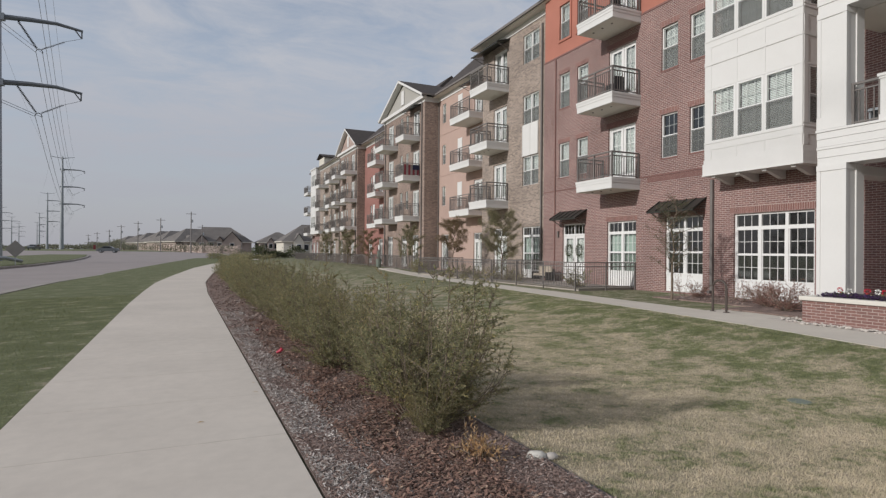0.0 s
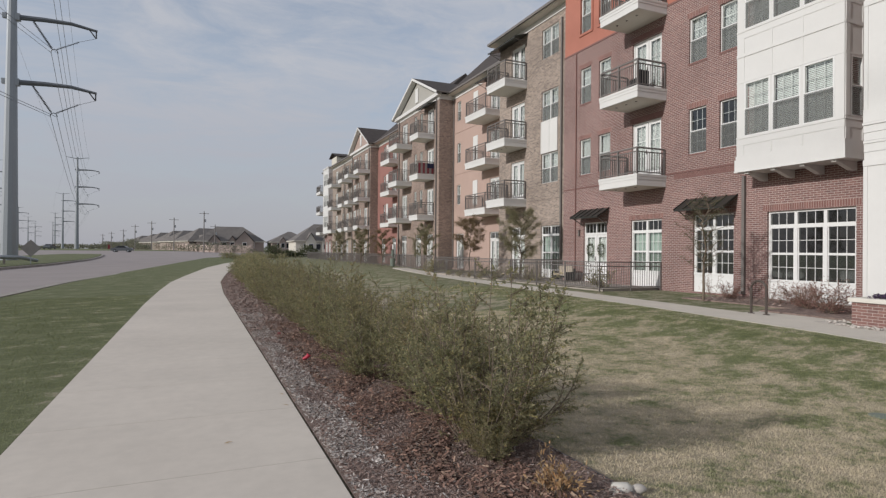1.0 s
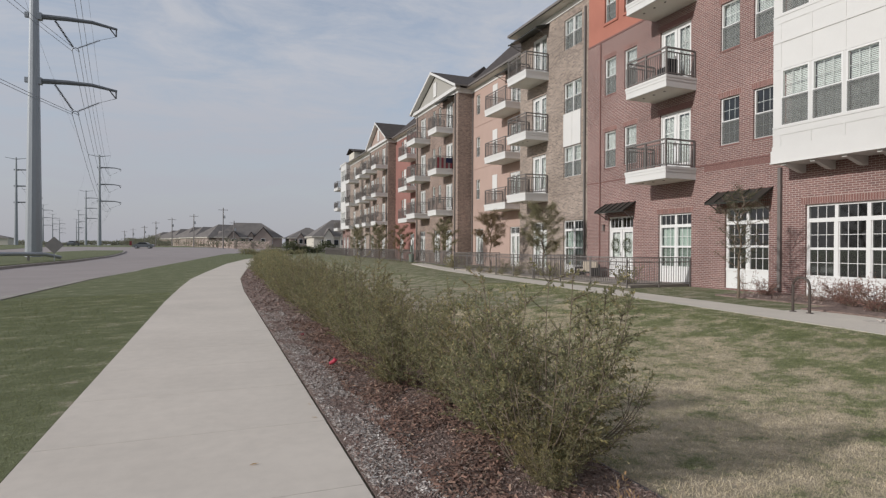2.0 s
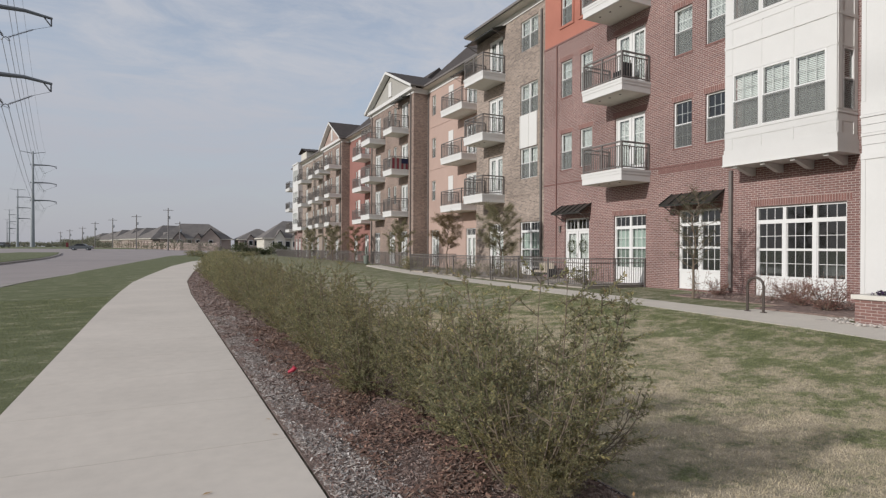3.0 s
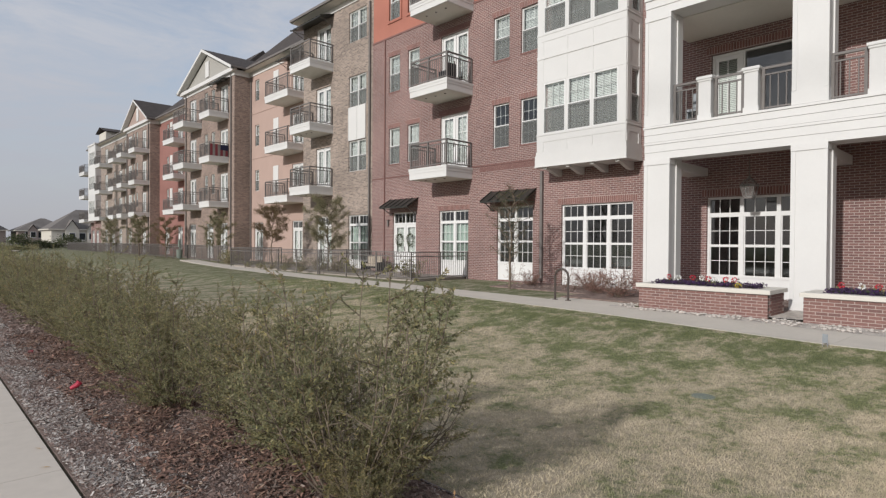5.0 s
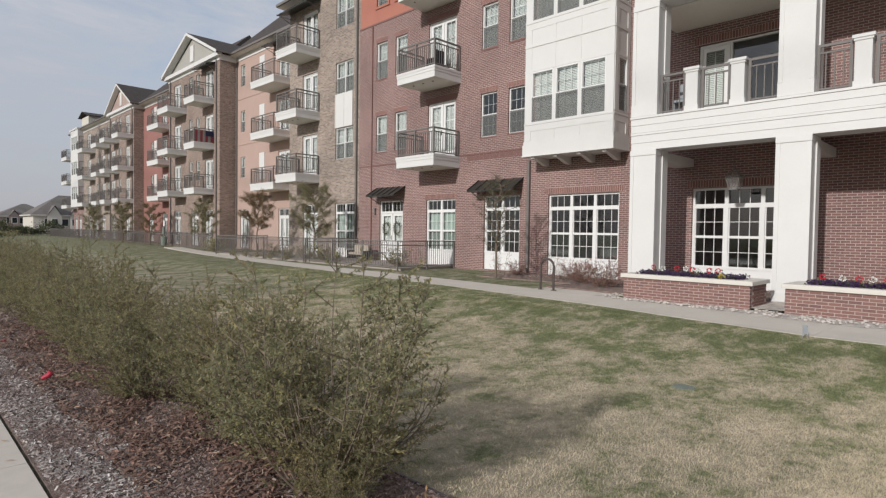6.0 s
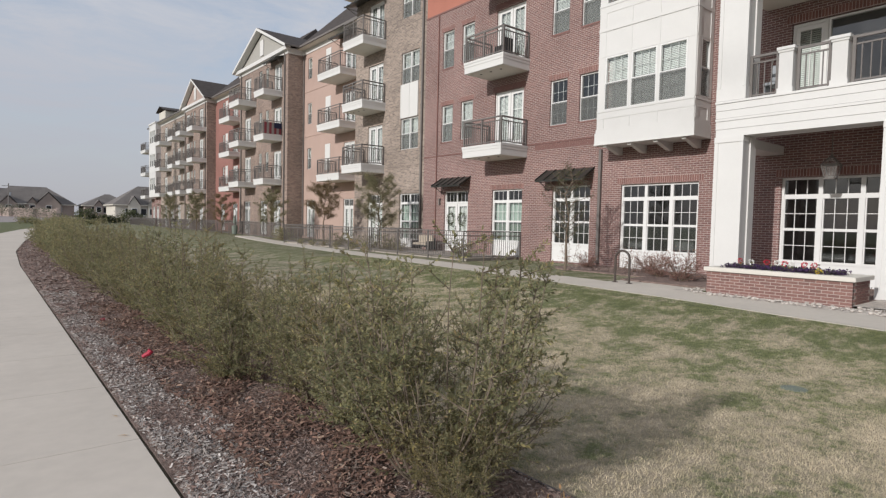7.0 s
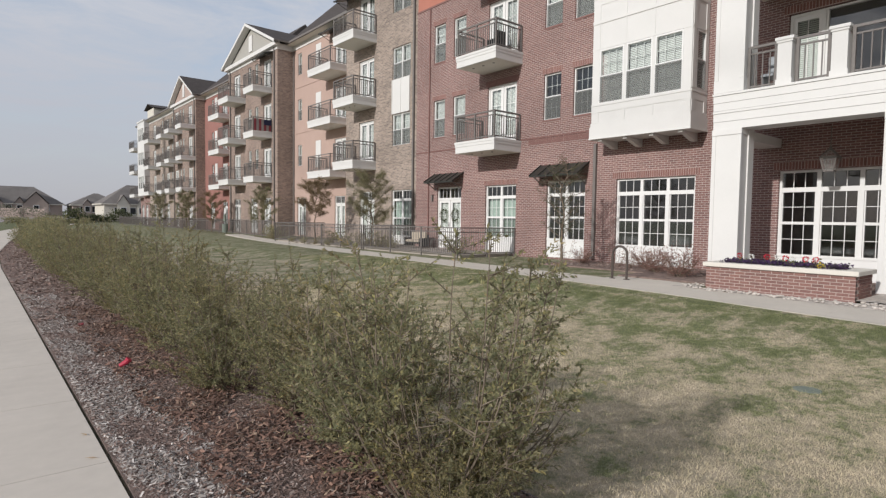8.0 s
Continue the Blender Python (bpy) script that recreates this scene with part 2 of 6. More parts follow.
M_CURB = plain("concrete_kerb", (0.29, 0.265, 0.24), 0.9, 0.25, 1.2)
M_ROAD = plain("worn_road", (0.285, 0.25, 0.24), 0.9, 0.10, 0.25, bump=0.1)
M_CAP = plain("cast_stone", (0.60, 0.57, 0.51), 0.8, 0.05, 4)
M_ROCK = plain("river_rock", (0.46, 0.42, 0.38), 0.8, 0.25, 3)
M_STEEL = plain("galvanised_steel", (0.30, 0.32, 0.34), 0.5, 0.06, 0.3, 0.3)
M_ARM = plain("dark_steel", (0.14, 0.15, 0.165), 0.5, 0.08, 0.5, 0.2)
M_WIRE = plain("conductor", (0.22, 0.24, 0.27), 0.5, 0.05)
M_INSUL = plain("insulator", (0.07, 0.07, 0.075), 0.3, 0.1)
M_WOODPOLE = plain("wooden_pole", (0.20, 0.185, 0.175), 0.9, 0.2, 2)
M_TANWALL = plain("tan_masonry", (0.46, 0.37, 0.33), 0.9, 0.1, 0.3)
M_HOUSEBR = plain("house_brick", (0.33, 0.275, 0.24), 0.9, 0.15, 0.4)
M_GREENPL = plain("green_plastic", (0.17, 0.195, 0.165), 0.9, 0.08, 6)
M_REDPL = plain("red_plastic", (0.42, 0.035, 0.065), 0.35, 0.05, 9)
M_PURPLE = leaf_mat("purple_petal", (0.0, (0.045, 0.02, 0.09)), (0.6, (0.095, 0.045, 0.17)), (1.0, (0.06, 0.08, 0.04)))
M_REDPET = plain("red_petal", (0.48, 0.03, 0.05), 0.6, 0.2, 40)
M_WHITEPET = plain("white_petal", (0.75, 0.74, 0.70), 0.6, 0.1, 40)
M_YELLPET = plain("yellow_petal", (0.70, 0.50, 0.04), 0.6, 0.1, 40)
M_BLACKPL = plain("black_wicker", (0.02, 0.02, 0.022), 0.6, 0.2, 20)
M_CUSHION = plain("cream_cushion", (0.42, 0.36, 0.29), 0.9, 0.2, 12)
M_PATIO = plain("patio_concrete", (0.36, 0.32, 0.28), 0.9, 0.08, 1)
M_CAR = plain("grey_car_paint", (0.14, 0.15, 0.16), 0.3, 0.02, 1, 0.4)
M_CARW = plain("white_car_paint", (0.6, 0.6, 0.6), 0.3, 0.02, 1)
M_TYRE = plain("tyre_rubber", (0.02, 0.02, 0.02), 0.8)
M_CARGLASS = plain("dark_car_glass", (0.02, 0.022, 0.025), 0.1)
M_SIGNBACK = plain("sign_back", (0.20, 0.19, 0.18), 0.5, 0.08, 3)
# Flag colours: its shade is put in, white down to grey, blue near black.
M_CLOTH_R = plain("red_cloth", (0.20, 0.045, 0.055), 0.9, 0.1, 4)
M_GREYCLOTH = plain("shaded_white_cloth", (0.26, 0.24, 0.23), 0.9, 0.1, 4)
M_CLOTH_B = plain("blue_cloth", (0.022, 0.024, 0.055), 0.9, 0.1, 4)


# ---- mesh helpers ----
class MB:
    """Collects vertices and faces of one mesh."""

    def __init__(self):
        self.v, self.f = [], []

    def quad(self, a, b, c, d):
        i = len(self.v)
        self.v += [a, b, c, d]
        self.f.append((i, i + 1, i + 2, i + 3))
        return self

    def poly(self, pts):
        i = len(self.v)
        self.v += list(pts)
        self.f.append(tuple(range(i, i + len(pts))))
        return self

    def box(self, x0, x1, y0, y1, z0, z1):
        i = len(self.v)
        self.v += [(x, y, z) for z in (z0, z1) for y in (y0, y1) for x in (x0, x1)]
        self.f += [tuple(i + j for j in q) for q in ((0, 2, 3, 1), (4, 5, 7, 6), (0, 1, 5, 4), (2, 6, 7, 3), (0, 4, 6, 2), (1, 3, 7, 5))]
        return self

    def cbox(self, x0, x1, y0, y1, z0, z1, c=0.01):
        """A box with chamfered upright and top edges."""
        i = len(self.v)
        rings = [(0, z0), (0, z1 - c), (c, z1)]
        for inset, z in rings:
            a, b, d, e = x0 + inset, x1 - inset, y0 + inset, y1 - inset
            self.v += [(a + c, d, z), (b - c, d, z), (b, d + c, z), (b, e - c, z), (b - c, e, z), (a + c, e, z), (a, e - c, z), (a, d + c, z)]
        for r in range(2):
            for k in range(8):
                p, q = i + r * 8 + k, i + r * 8 + (k + 1) % 8
                self.f.append((p, q, q + 8, p + 8))
        self.f += [tuple(i + 16 + k for k in range(8)), tuple(i + k for k in reversed(range(8)))]
        return self

    def tube(self, pts, radii, sides=6, cap=True):
        pts = [Vector(p) for p in pts]
        if not hasattr(radii, "__len__"):
            radii = [radii] * len(pts)
        i = len(self.v)
        for k, p in enumerate(pts):
            d = (pts[min(k + 1, len(pts) - 1)] - pts[max(k - 1, 0)]).normalized()
            u = d.orthogonal().normalized() if abs(d.z) < 0.95 else Vector((1, 0, 0)).cross(d).normalized()
            if abs(d.z) < 0.95:
                u = d.cross(Vector((0, 0, 1))).normalized()
            w = d.cross(u)
            for s in range(sides):
                a = 2 * math.pi * s / sides
                self.v.append(tuple(p + (u * math.cos(a) + w * math.sin(a)) * radii[k]))
        for k in range(len(pts) - 1):
            for s in range(sides):
                a, b = i + k * sides + s, i + k * sides + (s + 1) % sides
                self.f.append((a, b, b + sides, a + sides))
        if cap:
            self.f.append(tuple(i + s for s in reversed(range(sides))))
            self.f.append(tuple(i + (len(pts) - 1) * sides + s for s in range(sides)))
        return self

    def mesh(self, name, smooth=False):
        me = bpy.data.meshes.new(name)
        me.from_pydata(self.v, [], self.f)
        if smooth:
            me.shade_smooth()
        me.update()
        return me


def put(name, mesh, material, parent=None, label="", loc=None):
    """Links a mesh, or the mesh of an MB, as one object."""
    if isinstance(mesh, MB):
        mesh = mesh.mesh(name)
    if material and not mesh.materials:
        mesh.materials.append(material)
    ob = new(name, mesh)
    if parent:
        ob.parent = parent
    if loc:
        ob.location = loc
    if label:
        ob["label"] = label
    return ob


def part(name, mb, material, parent, label="", loc=None):
    return put(name, mb, material, parent, label, loc)


def thing(name, label, category, group="", kind="", loc=(0, 0, 0)):
    ob = new(name)
    ob.location = loc
    return tagged(ob, label, category, group, kind)


def tri_cloud(name, verts, k):
    """A mesh of separate polygons of k vertices each, from an (n*k, 3) array."""
    n = len(verts) // k
    me = bpy.data.meshes.new(name)
    me.vertices.add(n * k)
    me.vertices.foreach_set("co", np.asarray(verts, dtype=np.float32).ravel())
    me.loops.add(n * k)
    me.loops.foreach_set("vertex_index", np.arange(n * k, dtype=np.int32))
    me.polygons.add(n)
    me.polygons.foreach_set("loop_start", np.arange(0, n * k, k, dtype=np.int32))
    me.update(calc_edges=True)
    return me


def lerp(table, v):
    return float(np.interp(v, [a for a, b in table], [b for a, b in table]))


# ---- ground ----
def rise(y):
    s = min(max((y - 80) / 120, 0), 1)
    return 1.25 * s * s * (3 - 2 * s)


KERB = [(-80, -5.45), (18, -5.4), (30, -4.95), (40, -3.9), (60, -1.95), (78, -0.35), (92, 0.9), (102, 2.2), (112, 6.0), (119, 16.0), (124, 60.0), (128, 300.0)]
PATH_L = [(-60, -1.21), (17, -1.19), (22, -1.12), (27, -0.98), (33, -0.55), (48, 0.75), (61, 2.5), (80, 6.0), (100, 10.5)]
PATH_R = [(-60, 0.79), (20, 0.79), (27, 0.95), (36, 1.6), (48, 2.7), (61, 4.5), (80, 8.0), (100, 12.5)]


def ground_z(x, y):
    """Height of the lawn: level with the path, a shallow dip across the lawn, level at the building."""
    return lerp([(-5.4, -0.10), (-2, -0.02), (-1.2, 0.0), (0.8, -0.015), (2.4, -0.05), (4.5, -0.20), (6.5, -0.29), (8.5, -0.23), (9.8, -0.076), (10.4, -0.076), (12.5, -0.076), (14.5, -0.02), (60, 0.0)], x) + rise(y)


YS = sorted(set([-80, -40, -20, -10, -5] + list(range(0, 60, 2)) + list(range(60, 132, 4)) + [165, 168, 200, 240, 320, 500, 900, 1800, 4000]))


def ground_sheet():
    mb = MB()
    cols = 27
    for y in YS:
        k = lerp(KERB, y)
        drop = -0.30 if y < 166 else 0.0
        row = [(-3000, 0), (-600, 0), (-120, 0), (-60, 0), (-38.0, 0), (-37.9, drop), (-25, drop), (k - 0.30, drop), (k - 0.25, 0)]
        row += [(max(a, k + 0.02 * i), 0) for i, a in enumerate((-4.5, -3, -2, lerp(PATH_L, y) - 0.005, lerp(PATH_L, y) + 0.01, lerp(PATH_R, y) + 0.018, lerp(PATH_R, y) + 0.02, 2.4, 3.5, 4.5, 5.5, 6.5, 7.5, 8.5, 9.8, 10.4, 12.5, 14.5))]
        row = row[:cols - 2] + [(max(60, k + 10), 0), (3000, 0)]
        for i, (x, d) in enumerate(row):
            z = ground_z(x, y) + d
            if y > 60 and x > -5:
                z = max(z, -0.05) if d == 0 else z
            on_path = lerp(PATH_L, y) < x < lerp(PATH_R, y) + 0.019 and d == 0 and y < 100
            mb.v.append((x, y, z - (0.06 if on_path else 0)))
    n = len(row)
    for r in range(len(YS) - 1):
        for c in range(n - 1):
            a = r * n + c
            mb.f.append((a, a + 1, a + 1 + n, a + n))
    return tagged(put("ground", mb, M_LAWN), "patchy green and dormant tan lawn", "lawn", kind="structure")


ground_sheet()


def strip(name, left, right, ys, z, material, thick=0.10):
    """A slab that follows two edge lines."""
    mb = MB()
    for y in ys:
        a, b = lerp(left, y), lerp(right, y)
        za = z(a, y) if callable(z) else z
        zb = z(b, y) if callable(z) else z
        mb.v += [(a, y, za - thick), (a, y, za), (b, y, zb), (b, y, zb - thick)]
    for r in range(len(ys) - 1):
        i = r * 4
        for q in ((0, 1), (1, 2), (2, 3)):
            mb.f.append((i + q[0], i + 4 + q[0], i + 4 + q[1], i + q[1]))
    mb.f.append((0, 1, 2, 3))
    e = (len(ys) - 1) * 4
    mb.f.append((e + 3, e + 2, e + 1, e))
    return put(name, mb, material)


# The path is cast in slabs with thin joints.
path = thing("pavement", "pale concrete footpath with thin cross joints", "footpath", kind="structure")
joint = -7.145
while joint < 95:
    end = joint + 1.31
    ob = strip("slab", PATH_L, PATH_R, [joint + 0.002] + [joint + 1.31 * i / 3 for i in (1, 2)] + [end - 0.002], lambda x, y: rise(y), M_CONC)
    ob.parent = path
    joint = end

road = MB()
rys = [-80, -40] + list(range(-20, 126, 5)) + [130, 145, 160, 168]
for y in rys:
    k = lerp(KERB, y) - 0.2
    road.v += [(-38, y, -0.16 + rise(y)), (min(k, 300), y, -0.20 + rise(y))]
for r in range(len(rys) - 1):
    road.f.append((2 * r, 2 * r + 1, 2 * r + 3, 2 * r + 2))
tagged(put("road", road, M_ROAD), "worn pale grey concrete road with a long curve", "road", kind="structure")
ks = [(y, x - 0.32) for y, x in KERB]
kerb = strip("kerb", ks, KERB, [y for y in rys if y < 118], lambda x, y: rise(y) - 0.07, M_CURB, 0.25)
tagged(kerb, "weathered concrete road kerb", "kerb", kind="structure")

MED_N = [(-80, -13.2), (50, -12.5), (62, -11.95), (85, -12.6), (96, -13.2), (110, -14.2), (122, -15.6), (127, -18.5)]
MED_F = [(-80, -27.5), (96, -26.0), (110, -24.5), (122, -22.0), (127, -20.5)]
mys = [-80, -40, 0, 20, 40, 50, 56, 62, 70, 78, 85, 90, 96, 103, 110, 116, 122, 127]
med = strip("median_kerb", MED_F, MED_N, mys, lambda x, y: rise(y) - 0.02, M_CURB, 0.3)
tagged(med, "concrete kerb round the grassy median", "kerb", kind="structure")
mg = strip("median_grass", [(y, x + 0.35) for y, x in MED_F], [(y, x - 0.35) for y, x in MED_N], mys[:-1], lambda x, y: rise(y) + 0.03, M_LAWN, 0.2)
tagged(mg, "grassy road median with tan patches", "median", kind="structure")


# ---- building kit: every facade looks towards -x, y runs along it ----
def facade(mb, x, y0, y1, z0, z1, holes, depth=0.22):
    """A wall face at x with real openings (y0, y1, z0, z1) and their reveals."""
    holes = [h for h in holes if h[0] < y1 and h[1] > y0 and h[2] < z1 and h[3] > z0]
    ys = sorted({y0, y1, *(min(max(v, y0), y1) for h in holes for v in h[:2])})
    zs = sorted({z0, z1, *(min(max(v, z0), z1) for h in holes for v in h[2:])})
    for a, b in zip(ys, ys[1:]):
        for c, d in zip(zs, zs[1:]):
            my, mz = (a + b) / 2, (c + d) / 2
            if not any(h[0] < my < h[1] and h[2] < mz < h[3] for h in holes):
                mb.quad((x, b, c), (x, a, c), (x, a, d), (x, b, d))
    for a, b, c, d in holes:
        X = x + depth
        mb.quad((x, a, c), (X, a, c), (X, a, d), (x, a, d))
        mb.quad((X, b, c), (x, b, c), (x, b, d), (X, b, d))
        mb.quad((x, a, d), (X, a, d), (X, b, d), (x, b, d))
        mb.quad((X, a, c), (x, a, c), (x, b, c), (X, b, c))
    return mb


CACHE = {}


def cached(key, make):
    if key not in CACHE:
        CACHE[key] = make()
    return CACHE[key]


def frame_mb(w, h, edge, depth, vbars=(), hbars=()):
    """Rim and bars of a window, centred on y = 0, from z = 0; its face at x = 0."""
    mb = MB()
    mb.box(0, depth, -w / 2, -w / 2 + edge, 0, h).box(0, depth, w / 2 - edge, w / 2, 0, h)
    mb.box(0.002, depth, -w / 2 + edge, w / 2 - edge, 0, edge).box(0.002, depth, -w / 2 + edge, w / 2 - edge, h - edge, h)
    for p, t in vbars:
        mb.box(0.004, depth - 0.01, p - t / 2, p + t / 2, edge, h - edge)
    for p, t in hbars:
        mb.box(0.006, depth - 0.012, -w / 2 + edge, w / 2 - edge, p - t / 2, p + t / 2)
    return mb


def muntins(mb, y0, y1, z0, z1, nv, nh, x=0.035, t=0.016):
    for i in range(1, nv + 1):
        y = y0 + (y1 - y0) * i / (nv + 1)
        mb.box(x, x + 0.018, y - t / 2, y + t / 2, z0, z1)
    for i in range(1, nh + 1):
        z = z0 + (z1 - z0) * i / (nh + 1)
        mb.box(x + 0.002, x + 0.016, y0, y1, z - t / 2, z + t / 2)


def sash_window(parent, x, yc, z, w, h, blind=True, grid=(2, 1), screen=True):
    """Single-hung window: frame, meeting rail, muntins, panes, screen, blind."""
    key = ("sash", w, h, grid)

    def make():
        mb = frame_mb(w, h, 0.05, 0.09, (), ((h * 0.5, 0.06),))
        muntins(mb, -w / 2 + 0.05, w / 2 - 0.05, h * 0.5, h - 0.05, *grid, x=0.056, t=0.014)
        muntins(mb, -w / 2 + 0.05, w / 2 - 0.05, 0.05, h * 0.5, *grid, x=0.056, t=0.014)
        return mb.mesh("window")
    win = part("window", cached(key, make), M_VINYL, parent, loc=(x + 0.07, yc, z))
    win_pane(win, w, h)
    if screen:
        part("insect_screen", cached(("scr", w, h), lambda: MB().box(-0.012, -0.008, -w / 2 + 0.03, w / 2 - 0.03, 0.03, h * 0.5).mesh("insect_screen")), M_SCREEN, win)
    if blind:
        part("blind", cached(("blind", w, h), lambda: slats(w - 0.1, h - 0.08)), M_BLIND, win, loc=(0.14, 0, 0.04))
    return win


def win_pane(win, w, h):
    ob = part("pane", cached(("pane", w, h), lambda: MB().quad((0.05, w / 2 - 0.02, 0.02), (0.05, -w / 2 + 0.02, 0.02), (0.05, -w / 2 + 0.02, h - 0.02), (0.05, w / 2 - 0.02, h - 0.02)).mesh("pane")), M_GLASS, win)
    ob.visible_shadow = False
    return ob


def slats(w, h, pitch=0.05):
    mb = MB()
    n = int(h / pitch)
    for i in range(n):
        z = h * i / n
        mb.quad((0.0, -w / 2, z), (0.024, -w / 2, z + pitch * 0.86), (0.024, w / 2, z + pitch * 0.86), (0.0, w / 2, z))
    mb.box(-0.01, 0.03, -w / 2, w / 2, h - 0.03, h)
    return mb.mesh("blind")


def french_door(parent, x, yc, z, w, h, transom=0.0, blinds=True, solid=False):
    key = ("french", w, h, transom)
    lh = h - transom

    def make():
        mb = frame_mb(w, h, 0.06, 0.10, ((0, 0.05),), ((lh, 0.09),) if transom else ())
        if transom:
            for s in (-1, 1):
                a, b = (0.02, w / 2 - 0.05) if s > 0 else (-w / 2 + 0.05, -0.02)
                muntins(mb, a, b, lh + 0.03, h - 0.05, 2, 0)
        return mb.mesh("french_door")

    def leaf():
        a, b = 0.0, w / 2 - 0.09
        mb = MB().box(0.03, 0.075, a, a + 0.11, 0, lh - 0.09).box(0.03, 0.075, b - 0.11, b, 0, lh - 0.09)
        mb.box(0.032, 0.073, a + 0.1, b - 0.1, 0, 0.23).box(0.032, 0.073, a + 0.1, b - 0.1, lh - 0.22, lh - 0.09)
        muntins(mb, a + 0.10, b - 0.10, 0.22, lh - 0.21, 1, 2)
        if solid:
            mb.box(0.036, 0.070, a + 0.1, b - 0.1, 0.22, 0.85)
        return mb.mesh("door_leaf")
    door = part("french_door", cached(key, make), M_VINYL, parent, "white double door with glazed panels", loc=(x + 0.08, yc, z))
    me = cached(("leaf", w, lh, solid), leaf)
    for y in (0.03, -w / 2 + 0.06):
        part("door_leaf", me, M_VINYL, door, loc=(0, y, 0.05))
    win_pane(door, w, h)
    part("door_handle", cached("handle", lambda: MB().box(0.0, 0.03, 0.05, 0.08, 0.95, 1.15).box(-0.02, 0.0, 0.05, 0.14, 1.03, 1.05).mesh("door_handle")), M_BRONZE, door)
    if blinds:
        part("blind", cached(("fblind", w, lh), lambda: slats(w - 0.12, lh - 0.1)), M_BLIND, door, loc=(0.13, 0, 0.06))
    return door


def multi_window(parent, x, yc, z, w, h, n, transom, apron, curtain=False, sash=True):
    """Ground-floor window: n lights with transoms over them and a white panel under them."""
    key = ("multi", w, h, n, transom, apron)

    def make():
        bars = [(-w / 2 + w * i / n, 0.10) for i in range(1, n)]
        mb = frame_mb(w, h, 0.06, 0.10, bars, ((h - transom, 0.12),))
        mb.box(-0.004, 0.09, -w / 2 + 0.05, w / 2 - 0.05, 0.003, apron)
        mb.box(-0.025, 0.05, -w / 2 - 0.003, w / 2 + 0.003, apron - 0.02, apron + 0.05)
        mb.box(-0.012, 0.02, -w / 2 + 0.02, w / 2 - 0.02, apron * 0.45, apron * 0.52)
        for i in range(n):
            a, b = -w / 2 + w * i / n + 0.055, -w / 2 + w * (i + 1) / n - 0.055
            mid = (apron + h - transom) / 2 + 0.0
            mb.box(0.01, 0.08, a, b, mid - 0.035, mid + 0.035)
            muntins(mb, a, b, h - transom + 0.06, h - 0.06, 2, 0)
            muntins(mb, a, b, mid + 0.03, h - transom - 0.06, 2, 1)
            muntins(mb, a, b, apron + 0.05, mid - 0.03, 2, 1)
            for sy in (a, b - 0.03):
                mb.box(0.02, 0.08, sy, sy + 0.03, apron + 0.05, h - transom - 0.06)
        return mb.mesh("window")
    win = part("window", cached(key, make), M_VINYL, parent, "white multi-light window with transoms", loc=(x + 0.08, yc, z))
    ob = part("pane", cached(("mpane", w, h, apron), lambda: MB().quad((0.05, w / 2 - 0.02, apron), (0.05, -w / 2 + 0.02, apron), (0.05, -w / 2 + 0.02, h - 0.02), (0.05, w / 2 - 0.02, h - 0.02)).mesh("pane")), M_GLASS, win)
    ob.visible_shadow = False
    if curtain:
        def cur():
            mb = MB()
            c = 40
            for i in range(c):
                a, b = -w / 2 + w * i / c, -w / 2 + w * (i + 1) / c
                mb.quad((0.02 * math.sin(i * 1.3), a, apron), (0.02 * math.sin(i * 1.3 + 1.3), b, apron), (0.02 * math.sin(i * 1.3 + 1.3), b, h - transom), (0.02 * math.sin(i * 1.3), a, h - transom))
            return mb.mesh("curtain")
        part("curtain", cached(("cur", w, h), cur), M_CURTAIN, win, loc=(0.17, 0, 0))
    if sash:
        part("insect_screen", cached(("mscr", w, h, n, apron), lambda: MB().quad((0.062, w / 2 - 0.05, apron + 0.04), (0.062, -w / 2 + 0.05, apron + 0.04), (0.062, -w / 2 + 0.05, (apron + h - transom) / 2), (0.062, w / 2 - 0.05, (apron + h - transom) / 2)).mesh("insect_screen")), M_DSCREEN, win)
    return win


def soldier(mb, x, yc, w, z, h=0.20, pitch=0.072):
    """A row of upright bricks over an opening, a little proud of the wall."""
    n = max(2, int(w / pitch))
    for i in range(n):
        a = yc - w / 2 + w * i / n
        mb.box(x - 0.006, x + 0.03, a + 0.005, a + w / n - 0.005, z + 0.005, z + h)
    return mb


def railing_run(bal, a, b, z, h, near, gap=0.115):
    """Rails and pickets from a to b (x, y)."""
    ax, ay = a
    bx, by = b
    run = math.hypot(bx - ax, by - ay)
    n = max(1, int(run / gap))

    def bar(mb, zz, t):
        if abs(ax - bx) < 1e-6:
            mb.box(ax - t, ax + t, min(ay, by), max(ay, by), zz - t, zz + t)
        else:
            mb.box(min(ax, bx), max(ax, bx), ay - t, ay + t, zz - t, zz + t)
    for name, zz, t in (("top_rail", z + h, 0.028), ("rail", z + h - 0.15, 0.018), ("bottom_rail", z + 0.08, 0.018)):
        mb = MB()
        bar(mb, zz, t)
        part(name, mb, M_BRONZE, bal)
    if near:
        me = cached(("picket", h), lambda: MB().box(-0.011, 0.011, -0.011, 0.011, 0.08, h - 0.15).mesh("picket"))
        for i in range(1, n):
            part("picket", me, M_BRONZE, bal, loc=(ax + (bx - ax) * i / n, ay + (by - ay) * i / n, z))
    else:
        mb = MB()
        for i in range(1, n):
            x, y = ax + (bx - ax) * i / n, ay + (by - ay) * i / n
            mb.box(x - 0.009, x + 0.009, y - 0.009, y + 0.009, z + 0.08, z + h - 0.15)
        ob = part("railing_infill", mb, M_BRONZE, bal)
        ob["kind"] = "stuff"


